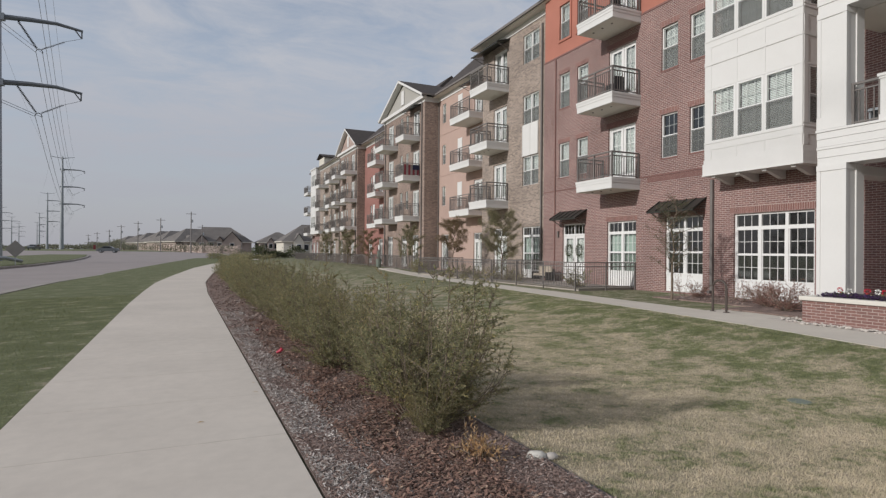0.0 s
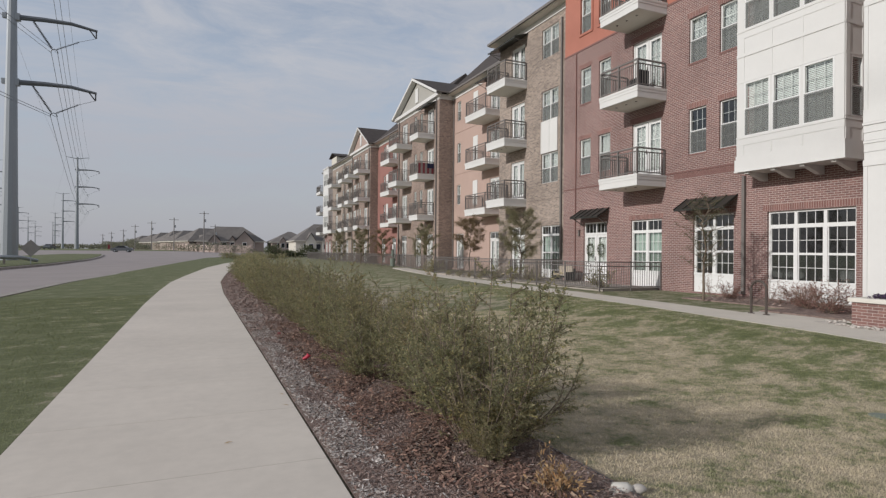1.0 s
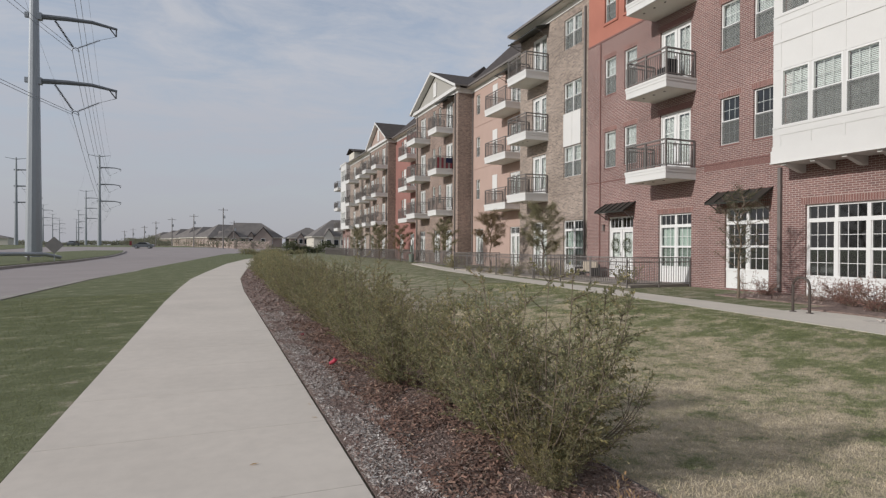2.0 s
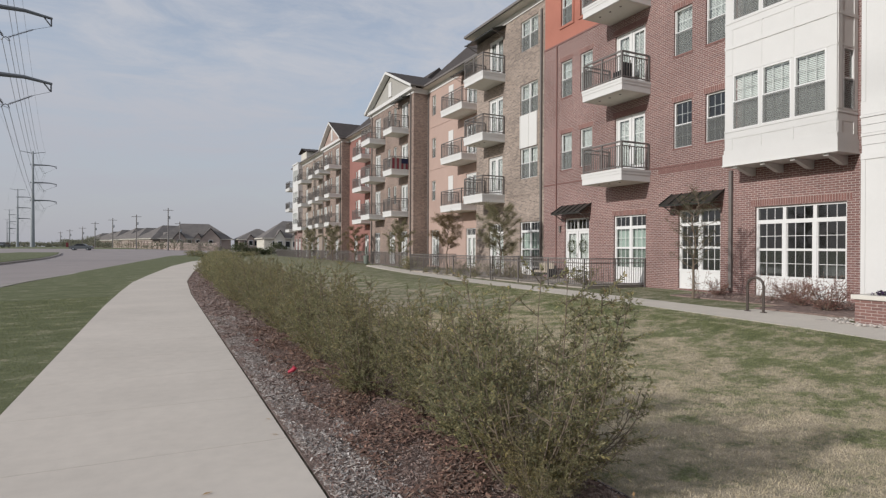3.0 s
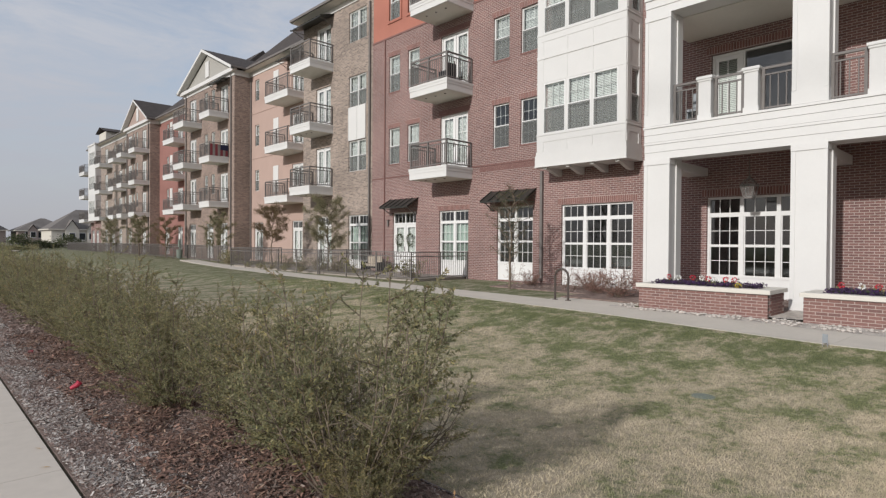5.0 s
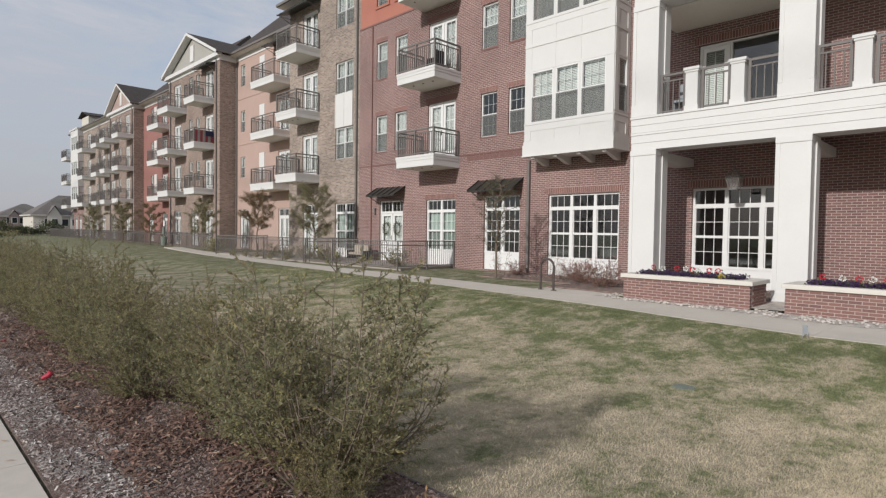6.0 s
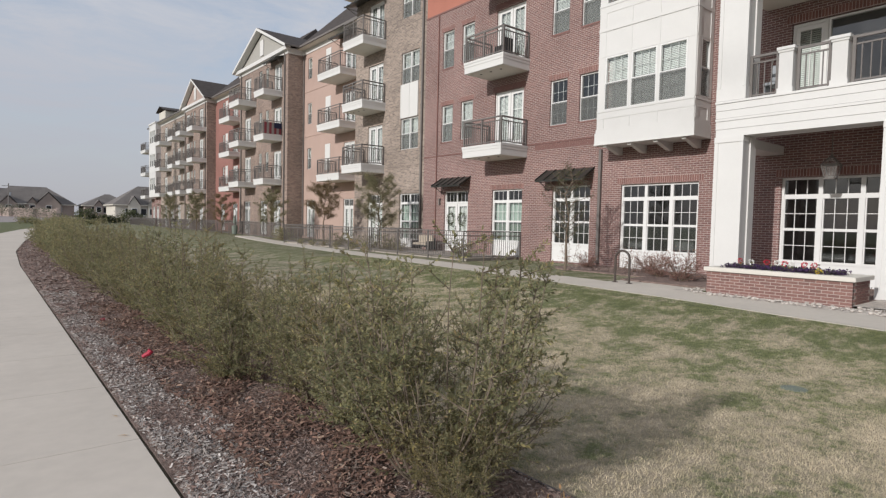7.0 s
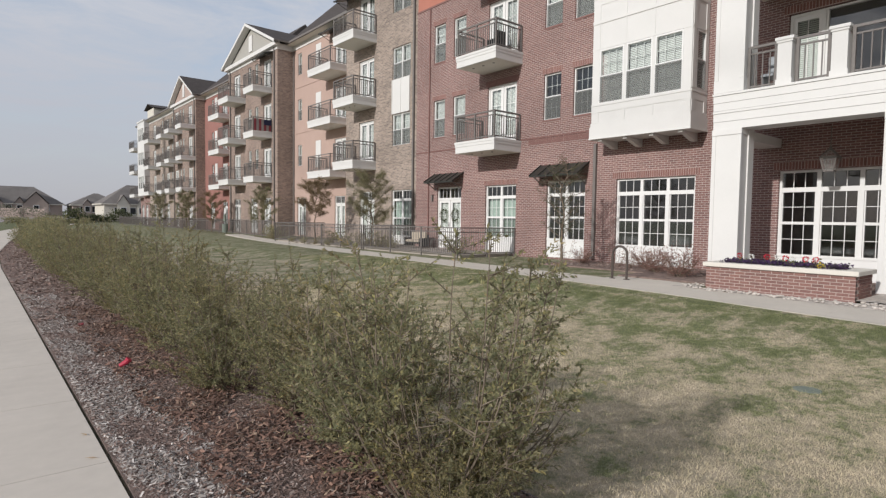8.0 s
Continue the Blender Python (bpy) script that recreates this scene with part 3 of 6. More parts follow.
def balcony(parent, xw, xf, y0, y1, zt, near=False, h=1.0):
    """Slab with stepped white fascia, soffit with round vents, and a bronze railing. xw: wall, xf: front."""
    mb = MB()
    mb.box(xf + 0.030, xw, y0 + 0.030, y1 - 0.030, zt - 0.44, zt - 0.20)
    mb.box(xf + 0.015, xw, y0 + 0.015, y1 - 0.015, zt - 0.20, zt - 0.09)
    mb.box(xf, xw, y0, y1, zt - 0.09, zt)
    bal = part("balcony", mb, M_WHITE, parent, "white-trimmed balcony with a dark bronze railing")
    so = MB().box(xf + 0.08, xw - 0.01, y0 + 0.08, y1 - 0.08, zt - 0.452, zt - 0.44)
    part("soffit", so, M_SOFFIT, bal)
    if near:
        for fy in (0.25, 0.5, 0.75):
            part("vent", MB().tube([(xf + 0.45, y0 + (y1 - y0) * fy, zt - 0.47), (xf + 0.45, y0 + (y1 - y0) * fy, zt - 0.45)], 0.045, 10), M_BRONZE, bal)
    i = 0.07
    xs, ya, yb = xf + i, y0 + i, y1 - i
    posts = [(xs, ya), (xs, yb), (xs, (ya + yb) / 2), (xw - 0.05, ya), (xw - 0.05, yb)]
    me = cached(("post", h), lambda: MB().box(-0.03, 0.03, -0.03, 0.03, 0, h).mesh("post"))
    for px, py in posts:
        part("post", me, M_BRONZE, bal, loc=(px, py, zt))
    railing_run(bal, (xs, ya), (xs, yb), zt, h, near)
    railing_run(bal, (xs, ya), (xw - 0.05, ya), zt, h, near)
    railing_run(bal, (xs, yb), (xw - 0.05, yb), zt, h, near)
    return bal


def awning(parent, xw, xf, y0, y1, zb, zf):
    """Standing-seam metal canopy on brackets."""
    mb = MB()
    mb.poly([(xw, y0, zb), (xf, y0, zf), (xf, y1, zf), (xw, y1, zb)])
    mb.poly([(xw, y1, zb - 0.05), (xf, y1, zf - 0.06), (xf, y0, zf - 0.06), (xw, y0, zb - 0.05)])
    for y in (y0, y1):
        mb.poly([(xw, y, zb), (xf, y, zf), (xf, y, zf - 0.06), (xw, y, zb - 0.05)])
    mb.poly([(xf, y0, zf), (xf, y0, zf - 0.06), (xf, y1, zf - 0.06), (xf, y1, zf)])
    aw = part("awning", mb, M_SEAM, parent, "dark standing-seam metal awning")
    n = max(3, int((y1 - y0) / 0.38))
    for i in range(n + 1):
        y = y0 + (y1 - y0) * i / n
        sm = MB()
        sm.poly([(xw, y - 0.012, zb + 0.035), (xf, y - 0.012, zf + 0.035), (xf, y + 0.012, zf + 0.035), (xw, y + 0.012, zb + 0.035)])
        sm.poly([(xw, y - 0.012, zb), (xf, y - 0.012, zf), (xf, y - 0.012, zf + 0.035), (xw, y - 0.012, zb + 0.035)])
        sm.poly([(xw, y + 0.012, zb + 0.035), (xf, y + 0.012, zf + 0.035), (xf, y + 0.012, zf), (xw, y + 0.012, zb)])
        part("seam", sm, M_SEAM, aw)
    for y in (y0 + 0.12, y1 - 0.12):
        part("bracket", MB().tube([(xw, y, zf - 0.35), (xf + 0.1, y, zf - 0.03)], 0.018, 6).tube([(xw, y, zf - 0.06), (xf + 0.1, y, zf - 0.06)], 0.015, 6), M_BRONZE, aw)
    return aw


def downspout(parent, x, y, z0, z1, material=None):
    mb = MB().box(x - 0.10, x - 0.005, y - 0.05, y + 0.05, z0 + 0.2, z1)
    mb.box(x - 0.22, x - 0.01, y - 0.05, y + 0.05, z0 + 0.1, z0 + 0.2)
    for z in np.arange(z0 + 1, z1, 2.4):
        mb.box(x - 0.108, x, y - 0.065, y + 0.065, z, z + 0.04)
    return part("downspout", mb, material or M_BRONZE, parent, "square bronze downspout")


def shell(parent, x, y0, y1, z0, z1, wall, mat, holes, back=9.0, frieze=True, roof=True, overhang=0.55, left_side=True):
    """Front with openings, side and rear walls, floors, frieze and eaves of one block."""
    mb = facade(MB(), x, y0, y1, z0, z1, holes)
    X = x + back
    mb.quad((x, y0, z0), (X, y0, z0), (X, y0, z1), (x, y0, z1))
    mb.quad((X, y1, z0), (x, y1, z0), (x, y1, z1), (X, y1, z1))
    mb.quad((X, y0, z0), (X, y1, z0), (X, y1, z1), (X, y0, z1))
    part("wall", mb, mat, parent, wall)
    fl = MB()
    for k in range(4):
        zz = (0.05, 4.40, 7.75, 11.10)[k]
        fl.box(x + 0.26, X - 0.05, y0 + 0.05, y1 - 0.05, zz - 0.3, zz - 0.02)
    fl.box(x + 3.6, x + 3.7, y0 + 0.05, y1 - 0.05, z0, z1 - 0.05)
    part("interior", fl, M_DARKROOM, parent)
    if frieze:
        fb = MB().box(x - 0.05, x + 0.02, y0 - 0.05, y1 + 0.05, z1, z1 + 0.42)
        fb.box(x - 0.09, x + 0.02, y0 - 0.09, y1 + 0.09, z1 + 0.30, z1 + 0.36)
        fb.box(x + 0.02, X, y0 - 0.05, y0, z1, z1 + 0.42).box(x + 0.02, X, y1, y1 + 0.05, z1, z1 + 0.42)
        part("frieze", fb, M_WHITE, parent)


def slope_roof(parent, x, y0, y1, z, xr, zr, o=0.55):
    """Roof slope from the eave at x - o up to a ridge, with soffit, fascia and gutter."""
    xe = x - o
    dz = (zr - z) / (xr - xe)
    mb = MB()
    mb.poly([(xe, y1, z), (xe, y0, z), (xr, y0, zr), (xr, y1, zr)])
    mb.poly([(xr, y1, zr), (xr, y0, zr), (xr + (xr - xe), y0, z), (xr + (xr - xe), y1, z)])
    for y in (y0, y1):
        mb.poly([(xe, y, z - 0.12), (xe, y, z), (xr, y, zr), (2 * xr - xe, y, z), (2 * xr - xe, y, z - 0.12)])
    rf = part("roof", mb, M_SHINGLE, parent, "dark shingled pitched roof")
    part("soffit", MB().box(xe, x + 0.05, y0, y1, z - 0.16, z - 0.12), M_SOFFIT, rf)
    part("gutter", MB().box(xe - 0.10, xe, y0, y1, z - 0.13, z + 0.0), M_BRONZE, rf)
    return rf


def gable_front(parent, x, y0, y1, z, zr, face, depth=7.0, o=0.5):
    """Front gable with pediment face, white rakes and a ridge running back."""
    ym = (y0 + y1) / 2
    xf = x - o
    a, b = y0 - o, y1 + o
    mb = MB()
    t = 0.14
    for s, e in ((a, 1), (b, -1)):
        p = [(xf, s, z), (x + depth, s, z), (x + depth, ym, zr), (xf, ym, zr)]
        mb.poly(p if e > 0 else p[::-1])
    rf = part("roof", mb, M_SHINGLE, parent, "dark shingled gable roof")
    part("pediment", MB().poly([(x + 0.02, y1, z), (x + 0.02, y0, z), (x + 0.02, ym, zr - 0.35)]), face, parent)
    d = 0.22
    for s in (a, b):
        rake = MB().poly([(xf, s, z - d), (xf, ym, zr - d), (xf, ym, zr), (xf, s, z)])
        rake.poly([(x, s, z - d), (x, ym, zr - d), (xf, ym, zr - d), (xf, s, z - d)])
        part("rake_board", rake, M_WHITE, rf)
    part("vent_panel", MB().box(x - 0.06, x + 0.01, ym - 0.35, ym + 0.35, z + 0.35, zr - 0.9), M_WHITE, rf)
    part("cornice", MB().box(x - 0.30, x + 0.03, y0 - 0.3, y1 + 0.3, z - 0.30, z - 0.02), M_WHITE, rf)
    part("gutter", MB().box(xf, x + depth, a - 0.1, a, z - 0.12, z).box(xf, x + depth, b, b + 0.1, z - 0.12, z), M_BRONZE, rf)
    return rf


ST = 3.35
XR = 16.66

# ---- red brick block ----
red = thing("apartment_block", "red brick apartment block with orange stucco top storey", "apartment building", "apartment blocks")
RED_WINDOWS = (22.72, 21.36, 16.21, 14.86)
holes = []
for k in range(3):
    for c in RED_WINDOWS:
        holes.append((c - 0.40, c + 0.40, 5.04 + ST * k, 6.70 + ST * k))
    holes.append((17.97, 19.59, 4.44 + ST * k, 6.74 + ST * k))
    holes.append((5.75, 8.42, 4.55 + ST * k, 6.72 + ST * k))
holes += [(21.13, 22.79, 0.05, 2.77), (17.90, 19.63, 0.03, 2.74), (14.65, 16.37, 0.00, 2.78), (10.75, 13.42, -0.14, 2.73), (5.78, 8.50, -0.05, 2.72)]
low = facade(MB(), XR, -4.0, 24.40, -0.6, 11.0, holes)
low.quad((XR, 24.40, -0.6), (XR + 0.6, 24.40, -0.6), (XR + 0.6, 24.40, 11.0), (XR, 24.40, 11.0))
low.quad((XR + 9, -4, -0.6), (XR, -4, -0.6), (XR, -4, 11), (XR + 9, -4, 11))
low.quad((XR + 9, 24.4, -0.6), (XR + 9, -4, -0.6), (XR + 9, -4, 14.3), (XR + 9, 24.4, 14.3))
part("wall", low, M_RED, red, "red brick wall")
top = facade(MB(), XR + 0.02, -4.0, 24.38, 11.0, 14.3, holes)
top.quad((XR + 0.02, 24.38, 11.0), (XR + 0.6, 24.38, 11.0), (XR + 0.6, 24.38, 14.3), (XR + 0.02, 24.38, 14.3))
top.quad((XR + 9, -4, 11), (XR, -4, 11), (XR, -4, 14.3), (XR + 9, -4, 14.3))
part("wall", top, M_ORANGE, red, "orange stucco upper wall")
# Floors and inner walls are added, unseen, to close the view through windows.
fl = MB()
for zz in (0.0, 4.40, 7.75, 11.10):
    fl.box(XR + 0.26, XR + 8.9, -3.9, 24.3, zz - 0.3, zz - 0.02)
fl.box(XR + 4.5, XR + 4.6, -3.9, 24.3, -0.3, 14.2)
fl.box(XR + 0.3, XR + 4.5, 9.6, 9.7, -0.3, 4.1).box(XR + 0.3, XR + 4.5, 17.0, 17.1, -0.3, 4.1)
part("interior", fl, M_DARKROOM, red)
slope_roof(red, XR, -4.3, 24.6, 14.45, XR + 6, 18.5)
def soldier_row(parent, x, yc, w, z, h=0.20, pitch=0.072):
    """Upright bricks over an opening, each one an object."""
    n = max(2, int(w / pitch))
    me = cached(("soldier", round(w / n, 4), h), lambda: MB().box(-0.006, 0.03, -w / n / 2 + 0.006, w / n / 2 - 0.006, 0.005, h).mesh("brick"))
    part("mortar_bed", MB().box(x - 0.003, x + 0.02, yc - w / 2, yc + w / 2, z, z + h + 0.006), M_MORTAR, parent)
    for i in range(n):
        part("brick", me, M_SBRICK, parent, loc=(x, yc - w / 2 + w * (i + 0.5) / n, z))


M_MORTAR = plain("wall_mortar", (0.45, 0.375, 0.34), 0.95, 0.1, 8)
k_ = Nodes("soldier_course_brick", 0.85)
r_ = k_.n("ObjectInfo").outputs["Random"]
k_.color(k_.mix(0.35, k_.ramp(r_, (0.0, (0.15, 0.078, 0.07)), (0.4, (0.205, 0.10, 0.088)), (1.0, (0.255, 0.125, 0.108))), k_.ramp(k_.noise(k_.pos(), 40), (0.3, (0.14, 0.072, 0.064)), (0.7, (0.265, 0.14, 0.118)))))
M_SBRICK = k_.m
for c, w, z in ((18.77, 1.9, 2.76), (15.5, 1.95, 2.80), (12.08, 2.95, 2.75), (7.14, 3.0, 2.74), (7.1, 2.9, 6.74)):
    soldier_row(red, XR, c, w, z)
for c in RED_WINDOWS:
    soldier_row(red, XR, c, 0.95, 6.72)
    soldier_row(red, XR, c, 0.95, 6.72 + ST)
    for k in range(3):
        part("sill", MB().box(XR - 0.02, XR + 0.05, c - 0.42, c + 0.42, 4.97 + ST * k, 5.035 + ST * k), M_SOLDIER, red)
so = MB()
for k in range(2):
    soldier(so, XR, 18.78, 1.85, 6.76 + ST * k)
soldier(so, XR, 15.6, 3.4, 4.18, 0.20)
part("brick_course", so, M_SOLDIER, red, "upright soldier-course bricks")["kind"] = "stuff"
part("belt_course", MB().box(XR - 0.025, XR + 0.01, 13.8, 24.4, 10.92, 11.0), M_SOLDIER, red)
part("belt_course", MB().box(XR - 0.02, XR + 0.01, 13.9, 17.9, 4.40, 4.44), M_SOLDIER, red)
part("belt_course", MB().box(XR - 0.02, XR + 0.01, 20.7, 24.4, 4.40, 4.44), M_SOLDIER, red)
jo = MB().box(XR - 0.05, XR - 0.01, 23.37, 23.43, 0.0, 10.9)
part("expansion_cover", jo, M_SOLDIER, red)
for k in range(3):
    for c in RED_WINDOWS:
        sash_window(red, XR, c, 5.04 + ST * k, 0.80, 1.66, blind=k > 0 or c > 20)
    french_door(red, XR, 18.78, 4.44 + ST * k, 1.62, 2.30)
    balcony(red, XR, 15.19, 17.67, 19.92, 4.39 + ST * k, True)
ot = MB()
for c in RED_WINDOWS:
    for a, b, z0, z1 in ((c - 0.51, c - 0.40, 11.62, 13.5), (c + 0.40, c + 0.51, 11.62, 13.5), (c - 0.40, c + 0.40, 11.62, 11.73), (c - 0.40, c + 0.40, 13.40, 13.5)):
        ot.box(XR - 0.03, XR + 0.03, a, b, z0, z1)
part("trim", ot, M_ORANGE, red)
fd = french_door(red, XR, 21.96, 0.05, 1.66, 2.72, 0.52, True, True)
multi_window(red, XR, 18.765, 0.03, 1.73, 2.71, 2, 0.48, 0.60, True)
multi_window(red, XR, 15.51, 0.00, 1.72, 2.78, 2, 0.50, 0.64)
multi_window(red, XR, 12.085, -0.14, 2.67, 2.87, 3, 0.48, 0.68)
multi_window(red, XR, 7.14, -0.05, 2.72, 2.77, 3, 0.50, 0.55, sash=False)
awning(red, XR, 16.0, 20.98, 22.96, 3.38, 2.98)
awning(red, XR, 16.0, 14.50, 16.66, 3.38, 2.96)
downspout(red, XR, 14.23, -0.05, 3.96)
wl2 = MB().box(XR - 0.09, XR, 23.04, 23.12, 2.16, 2.42).box(XR - 0.11, XR, 23.02, 23.14, 2.42, 2.45)
part("wall_lamp", wl2, M_BRONZE, red, "small bronze wall lamp")

# ---- white bay ----
bay = thing("bay_window", "white panelled bay window on corbel brackets", "bay window")
BX, B0, B1 = 15.72, 10.50, 13.78
bh = [(c - 0.435, c + 0.435, 5.06 + ST * k, 6.75 + ST * k) for k in range(3) for c in (13.08, 12.135, 11.19)]
bw = facade(MB(), BX, B0, B1, 4.22, 14.4, bh, 0.15)
sh = [(15.98, 16.52, 5.10 + ST * k, 6.75 + ST * k) for k in range(3)]
for y in (B0, B1):
    xs_ = sorted({BX, XR, 15.98, 16.52})
    zs_ = sorted({4.22, 14.4, *(v for h in sh for v in h[2:])})
    for a, b in zip(xs_, xs_[1:]):
        for c, d in zip(zs_, zs_[1:]):
            if not any(h[0] < (a + b) / 2 < h[1] and h[2] < (c + d) / 2 < h[3] for h in sh):
                q = [(a, y, c), (b, y, c), (b, y, d), (a, y, d)]
                bw.poly(q if y == B0 else q[::-1])
bw.box(BX - 0.045, XR - 0.01, B0 - 0.045, B1 + 0.045, 3.99, 4.34)
bw.box(BX - 0.06, XR - 0.01, B0 - 0.06, B1 + 0.06, 3.95, 3.989)
bw.box(BX - 0.022, XR - 0.012, B0 - 0.022, B1 + 0.022, 4.34, 4.465)
part("wall", bw, M_WHITE, bay)
tr = MB()
for k in range(3):
    z = ST * k
    for zz, h, o in ((4.79, 0.205, 0.012), (4.997, 0.06, 0.026), (6.752, 0.06, 0.016), (7.562, 0.10, 0.024)):
        tr.box(BX - o, BX + 0.01, B0 - 0.004, B1 + 0.004, zz + z, zz + h + z)
        tr.box(BX + 0.011, XR - 0.02, B0 - o, B0 + 0.01, zz + z, zz + h + z)
    for yy, t in ((B0 + 0.1275, 0.1245), (11.6625, 0.035), (12.6075, 0.035), (B1 - 0.1325, 0.1295)):
        for z0, z1 in ((4.47 if k == 0 else 4.313, 4.789), (5.058, 6.751), (6.813, 7.561)):
            tr.box(BX - 0.010, BX + 0.01, yy - t, yy + t, z0 + z, z1 + z)
    for xx in (BX + 0.13, XR - 0.10):
        for z0, z1 in ((4.47 if k == 0 else 4.313, 4.789), (5.10, 6.751), (6.813, 7.561)):
            tr.box(xx - 0.10, xx + 0.07, B0 - 0.018, B0 + 0.01, z0 + z, z1 + z)
part("trim", tr, M_WHITE, bay)
for k in range(3):
    for c in (13.08, 12.135, 11.19):
        sash_window(bay, BX - 0.080, c, 5.06 + ST * k, 0.868, 1.688)
    sw = part("window", cached("bayside", lambda: frame_mb(0.54, 1.65, 0.05, 0.09, (), ((0.82, 0.06),)).mesh("window")), M_VINYL, bay, loc=(16.25, B0 - 0.008, 5.10 + ST * k))
    sw.rotation_euler = (0, 0, radians(90))
    win_pane(sw, 0.54, 1.65)
    part("insect_screen", cached("baysidescreen", lambda: MB().box(-0.012, -0.008, -0.24, 0.24, 0.03, 0.82).mesh("insect_screen")), M_SCREEN, sw)
    part("blind", cached("baysideblind", lambda: slats(0.47, 1.55)), M_BLIND, sw, loc=(0.06, 0, 0.04))
me = MB()
me.poly([(BX + 0.05, -0.07, 3.96), (BX + 0.05, -0.07, 3.89), (BX + 0.25, -0.07, 3.87), (XR - 0.2, -0.07, 3.71), (XR, -0.07, 3.71), (XR, -0.07, 3.96)])
me.poly([(BX + 0.05, 0.07, 3.96), (XR, 0.07, 3.96), (XR, 0.07, 3.71), (XR - 0.2, 0.07, 3.71), (BX + 0.25, 0.07, 3.87), (BX + 0.05, 0.07, 3.89)])
for p, q in (((BX + 0.05, 3.96), (BX + 0.05, 3.89)), ((BX + 0.05, 3.89), (BX + 0.25, 3.87)), ((BX + 0.25, 3.87), (XR - 0.2, 3.71)), ((XR - 0.2, 3.71), (XR, 3.71))):
    me.quad((p[0], 0.07, p[1]), (q[0], 0.07, q[1]), (q[0], -0.07, q[1]), (p[0], -0.07, p[1]))
me = me.mesh("bracket")
for i in range(4):
    part("bracket", me, M_WHITE, bay, loc=(0, B0 + 0.30 + i * 0.89, 0))

# ---- portico ----
por = thing("portico", "white panelled portico with square columns", "portico")
PX, PB = 14.12, 14.74
for c in (8.75, 5.365, 1.98, -1.4):
    for z0, z1 in ((-0.12, 3.56), (4.42, 7.25), (7.85, 10.6), (11.2, 13.9)):
        col = part("column", MB().box(PX, PB, c - 0.33, c + 0.33, z0, z1), M_WHITE, por)
        for name, zz, h in (("base_board", z0, 0.30), ("cap_board", z1 - 0.14, 0.14)):
            part(name, MB().box(PX - 0.022, PX + 0.34, c - 0.345, c + 0.345, zz + 0.002, zz + h), M_WHITE, col)
        for s in (-1, 1):
            part("corner_board", MB().box(PX - 0.016, PX + 0.08, c + s * 0.295 - 0.045, c + s * 0.295 + 0.045, z0 + 0.305, z1 - 0.145), M_WHITE, col)
        part("rear_pilaster", MB().box(PX + 0.35, PB + 0.02, c - 0.36, c + 0.36, z0 + 0.004, z1 - 0.004), M_WHITE, col)
    part("tie_beam", MB().box(PB, XR - 0.01, c - 0.28, c + 0.28, 3.33, 3.55), M_WHITE, por)
for z in (3.56, 7.25, 10.60, 13.9):
    hgt = 0.86 if z < 5 else 0.60
    mb = MB()
    steps = [(0.0, 0.185, 0.0), (0.185, 0.38, -0.008), (0.38, 0.445, -0.024), (0.445, 0.63, -0.014), (0.63, 0.80, -0.022), (0.80, hgt, -0.045)] if z < 5 else [(0.0, 0.2, 0), (0.2, 0.4, -0.018), (0.4, hgt, -0.05)]
    mb.box(PX + 0.02, PB - 0.02, -1.99, 9.06, z + 0.01, z + hgt)
    beam = part("beam", mb, M_WHITE, por)
    for a, b, o in steps:
        part("fascia_board", MB().box(PX + o, PB - 0.01, -2.0, 9.08 - o * 0.5, z + a, z + b - 0.007), M_WHITE, beam)
    part("deck", MB().box(PB, XR - 0.005, -2.0, 9.06, z + hgt - 0.32, z + hgt), M_SOFFIT, por)
    part("ceiling_panel", MB().box(PB + 0.0, XR - 0.005, -2.0, 9.06, z + (0.50 if z < 5 else -0.02), z + (0.55 if z < 5 else 0.06)), M_SOFFIT, por)
for c0 in (8.43, 5.045, 1.66):
    for i, c in enumerate((c0 - 0.84, c0 - 1.88)):
        mb = MB().box(PX + 0.05, PX + 0.36, c - 0.145, c + 0.145, 4.42, 5.34).box(PX + 0.035, PX + 0.375, c - 0.165, c + 0.165, 4.422, 4.54)
        mb.box(PX + 0.03, PX + 0.38, c - 0.165, c + 0.165, 5.34, 5.39).box(PX + 0.01, PX + 0.40, c - 0.19, c + 0.19, 5.39, 5.455)
        part("half_pier", mb, M_WHITE, por)
    for a, b in ((c0 - 0.65, c0 - 0.02), (c0 - 1.69, c0 - 1.03), (c0 - 2.73, c0 - 2.07)):
        rl = thing("balcony_railing", "dark bronze balcony railing between white piers", "railing", "portico railings", loc=(0, 0, 0))
        railing_run(rl, (PX + 0.2, a), (PX + 0.2, b), 4.42, 0.98, True, 0.135)
        for y in (a + 0.03, b - 0.03):
            part("post", cached(("post", 0.98), lambda: MB().box(-0.03, 0.03, -0.03, 0.03, 0, 0.98).mesh("post")), M_BRONZE, rl, loc=(PX + 0.2, y, 4.42))
dr = part("door", frame_mb(0.80, 2.14, 0.07, 0.1, (), ()).box(0.03, 0.07, -0.36, -0.24, 0, 2.1).box(0.03, 0.07, 0.24, 0.36, 0, 2.1).box(0.03, 0.07, -0.24, 0.24, 0, 0.4).box(0.03, 0.07, -0.24, 0.24, 1.95, 2.1).box(0.035, 0.06, -0.01, 0.01, 0.4, 1.95), M_VINYL, red, "white glazed door", loc=(XR + 0.05, 8.0, 4.56))
part("blind", slats(0.5, 1.6), M_BLIND, dr, loc=(0.09, 0, 0.38))
win_pane(dr, 0.8, 2.14)
sl = part("sliding_door", frame_mb(1.84, 2.14, 0.05, 0.1, ((-0.35, 0.08),), ()), M_VINYL, red, "white sliding door standing open beside a blind", loc=(XR + 0.05, 6.67, 4.56))
win_pane(sl, 1.84, 2.14)
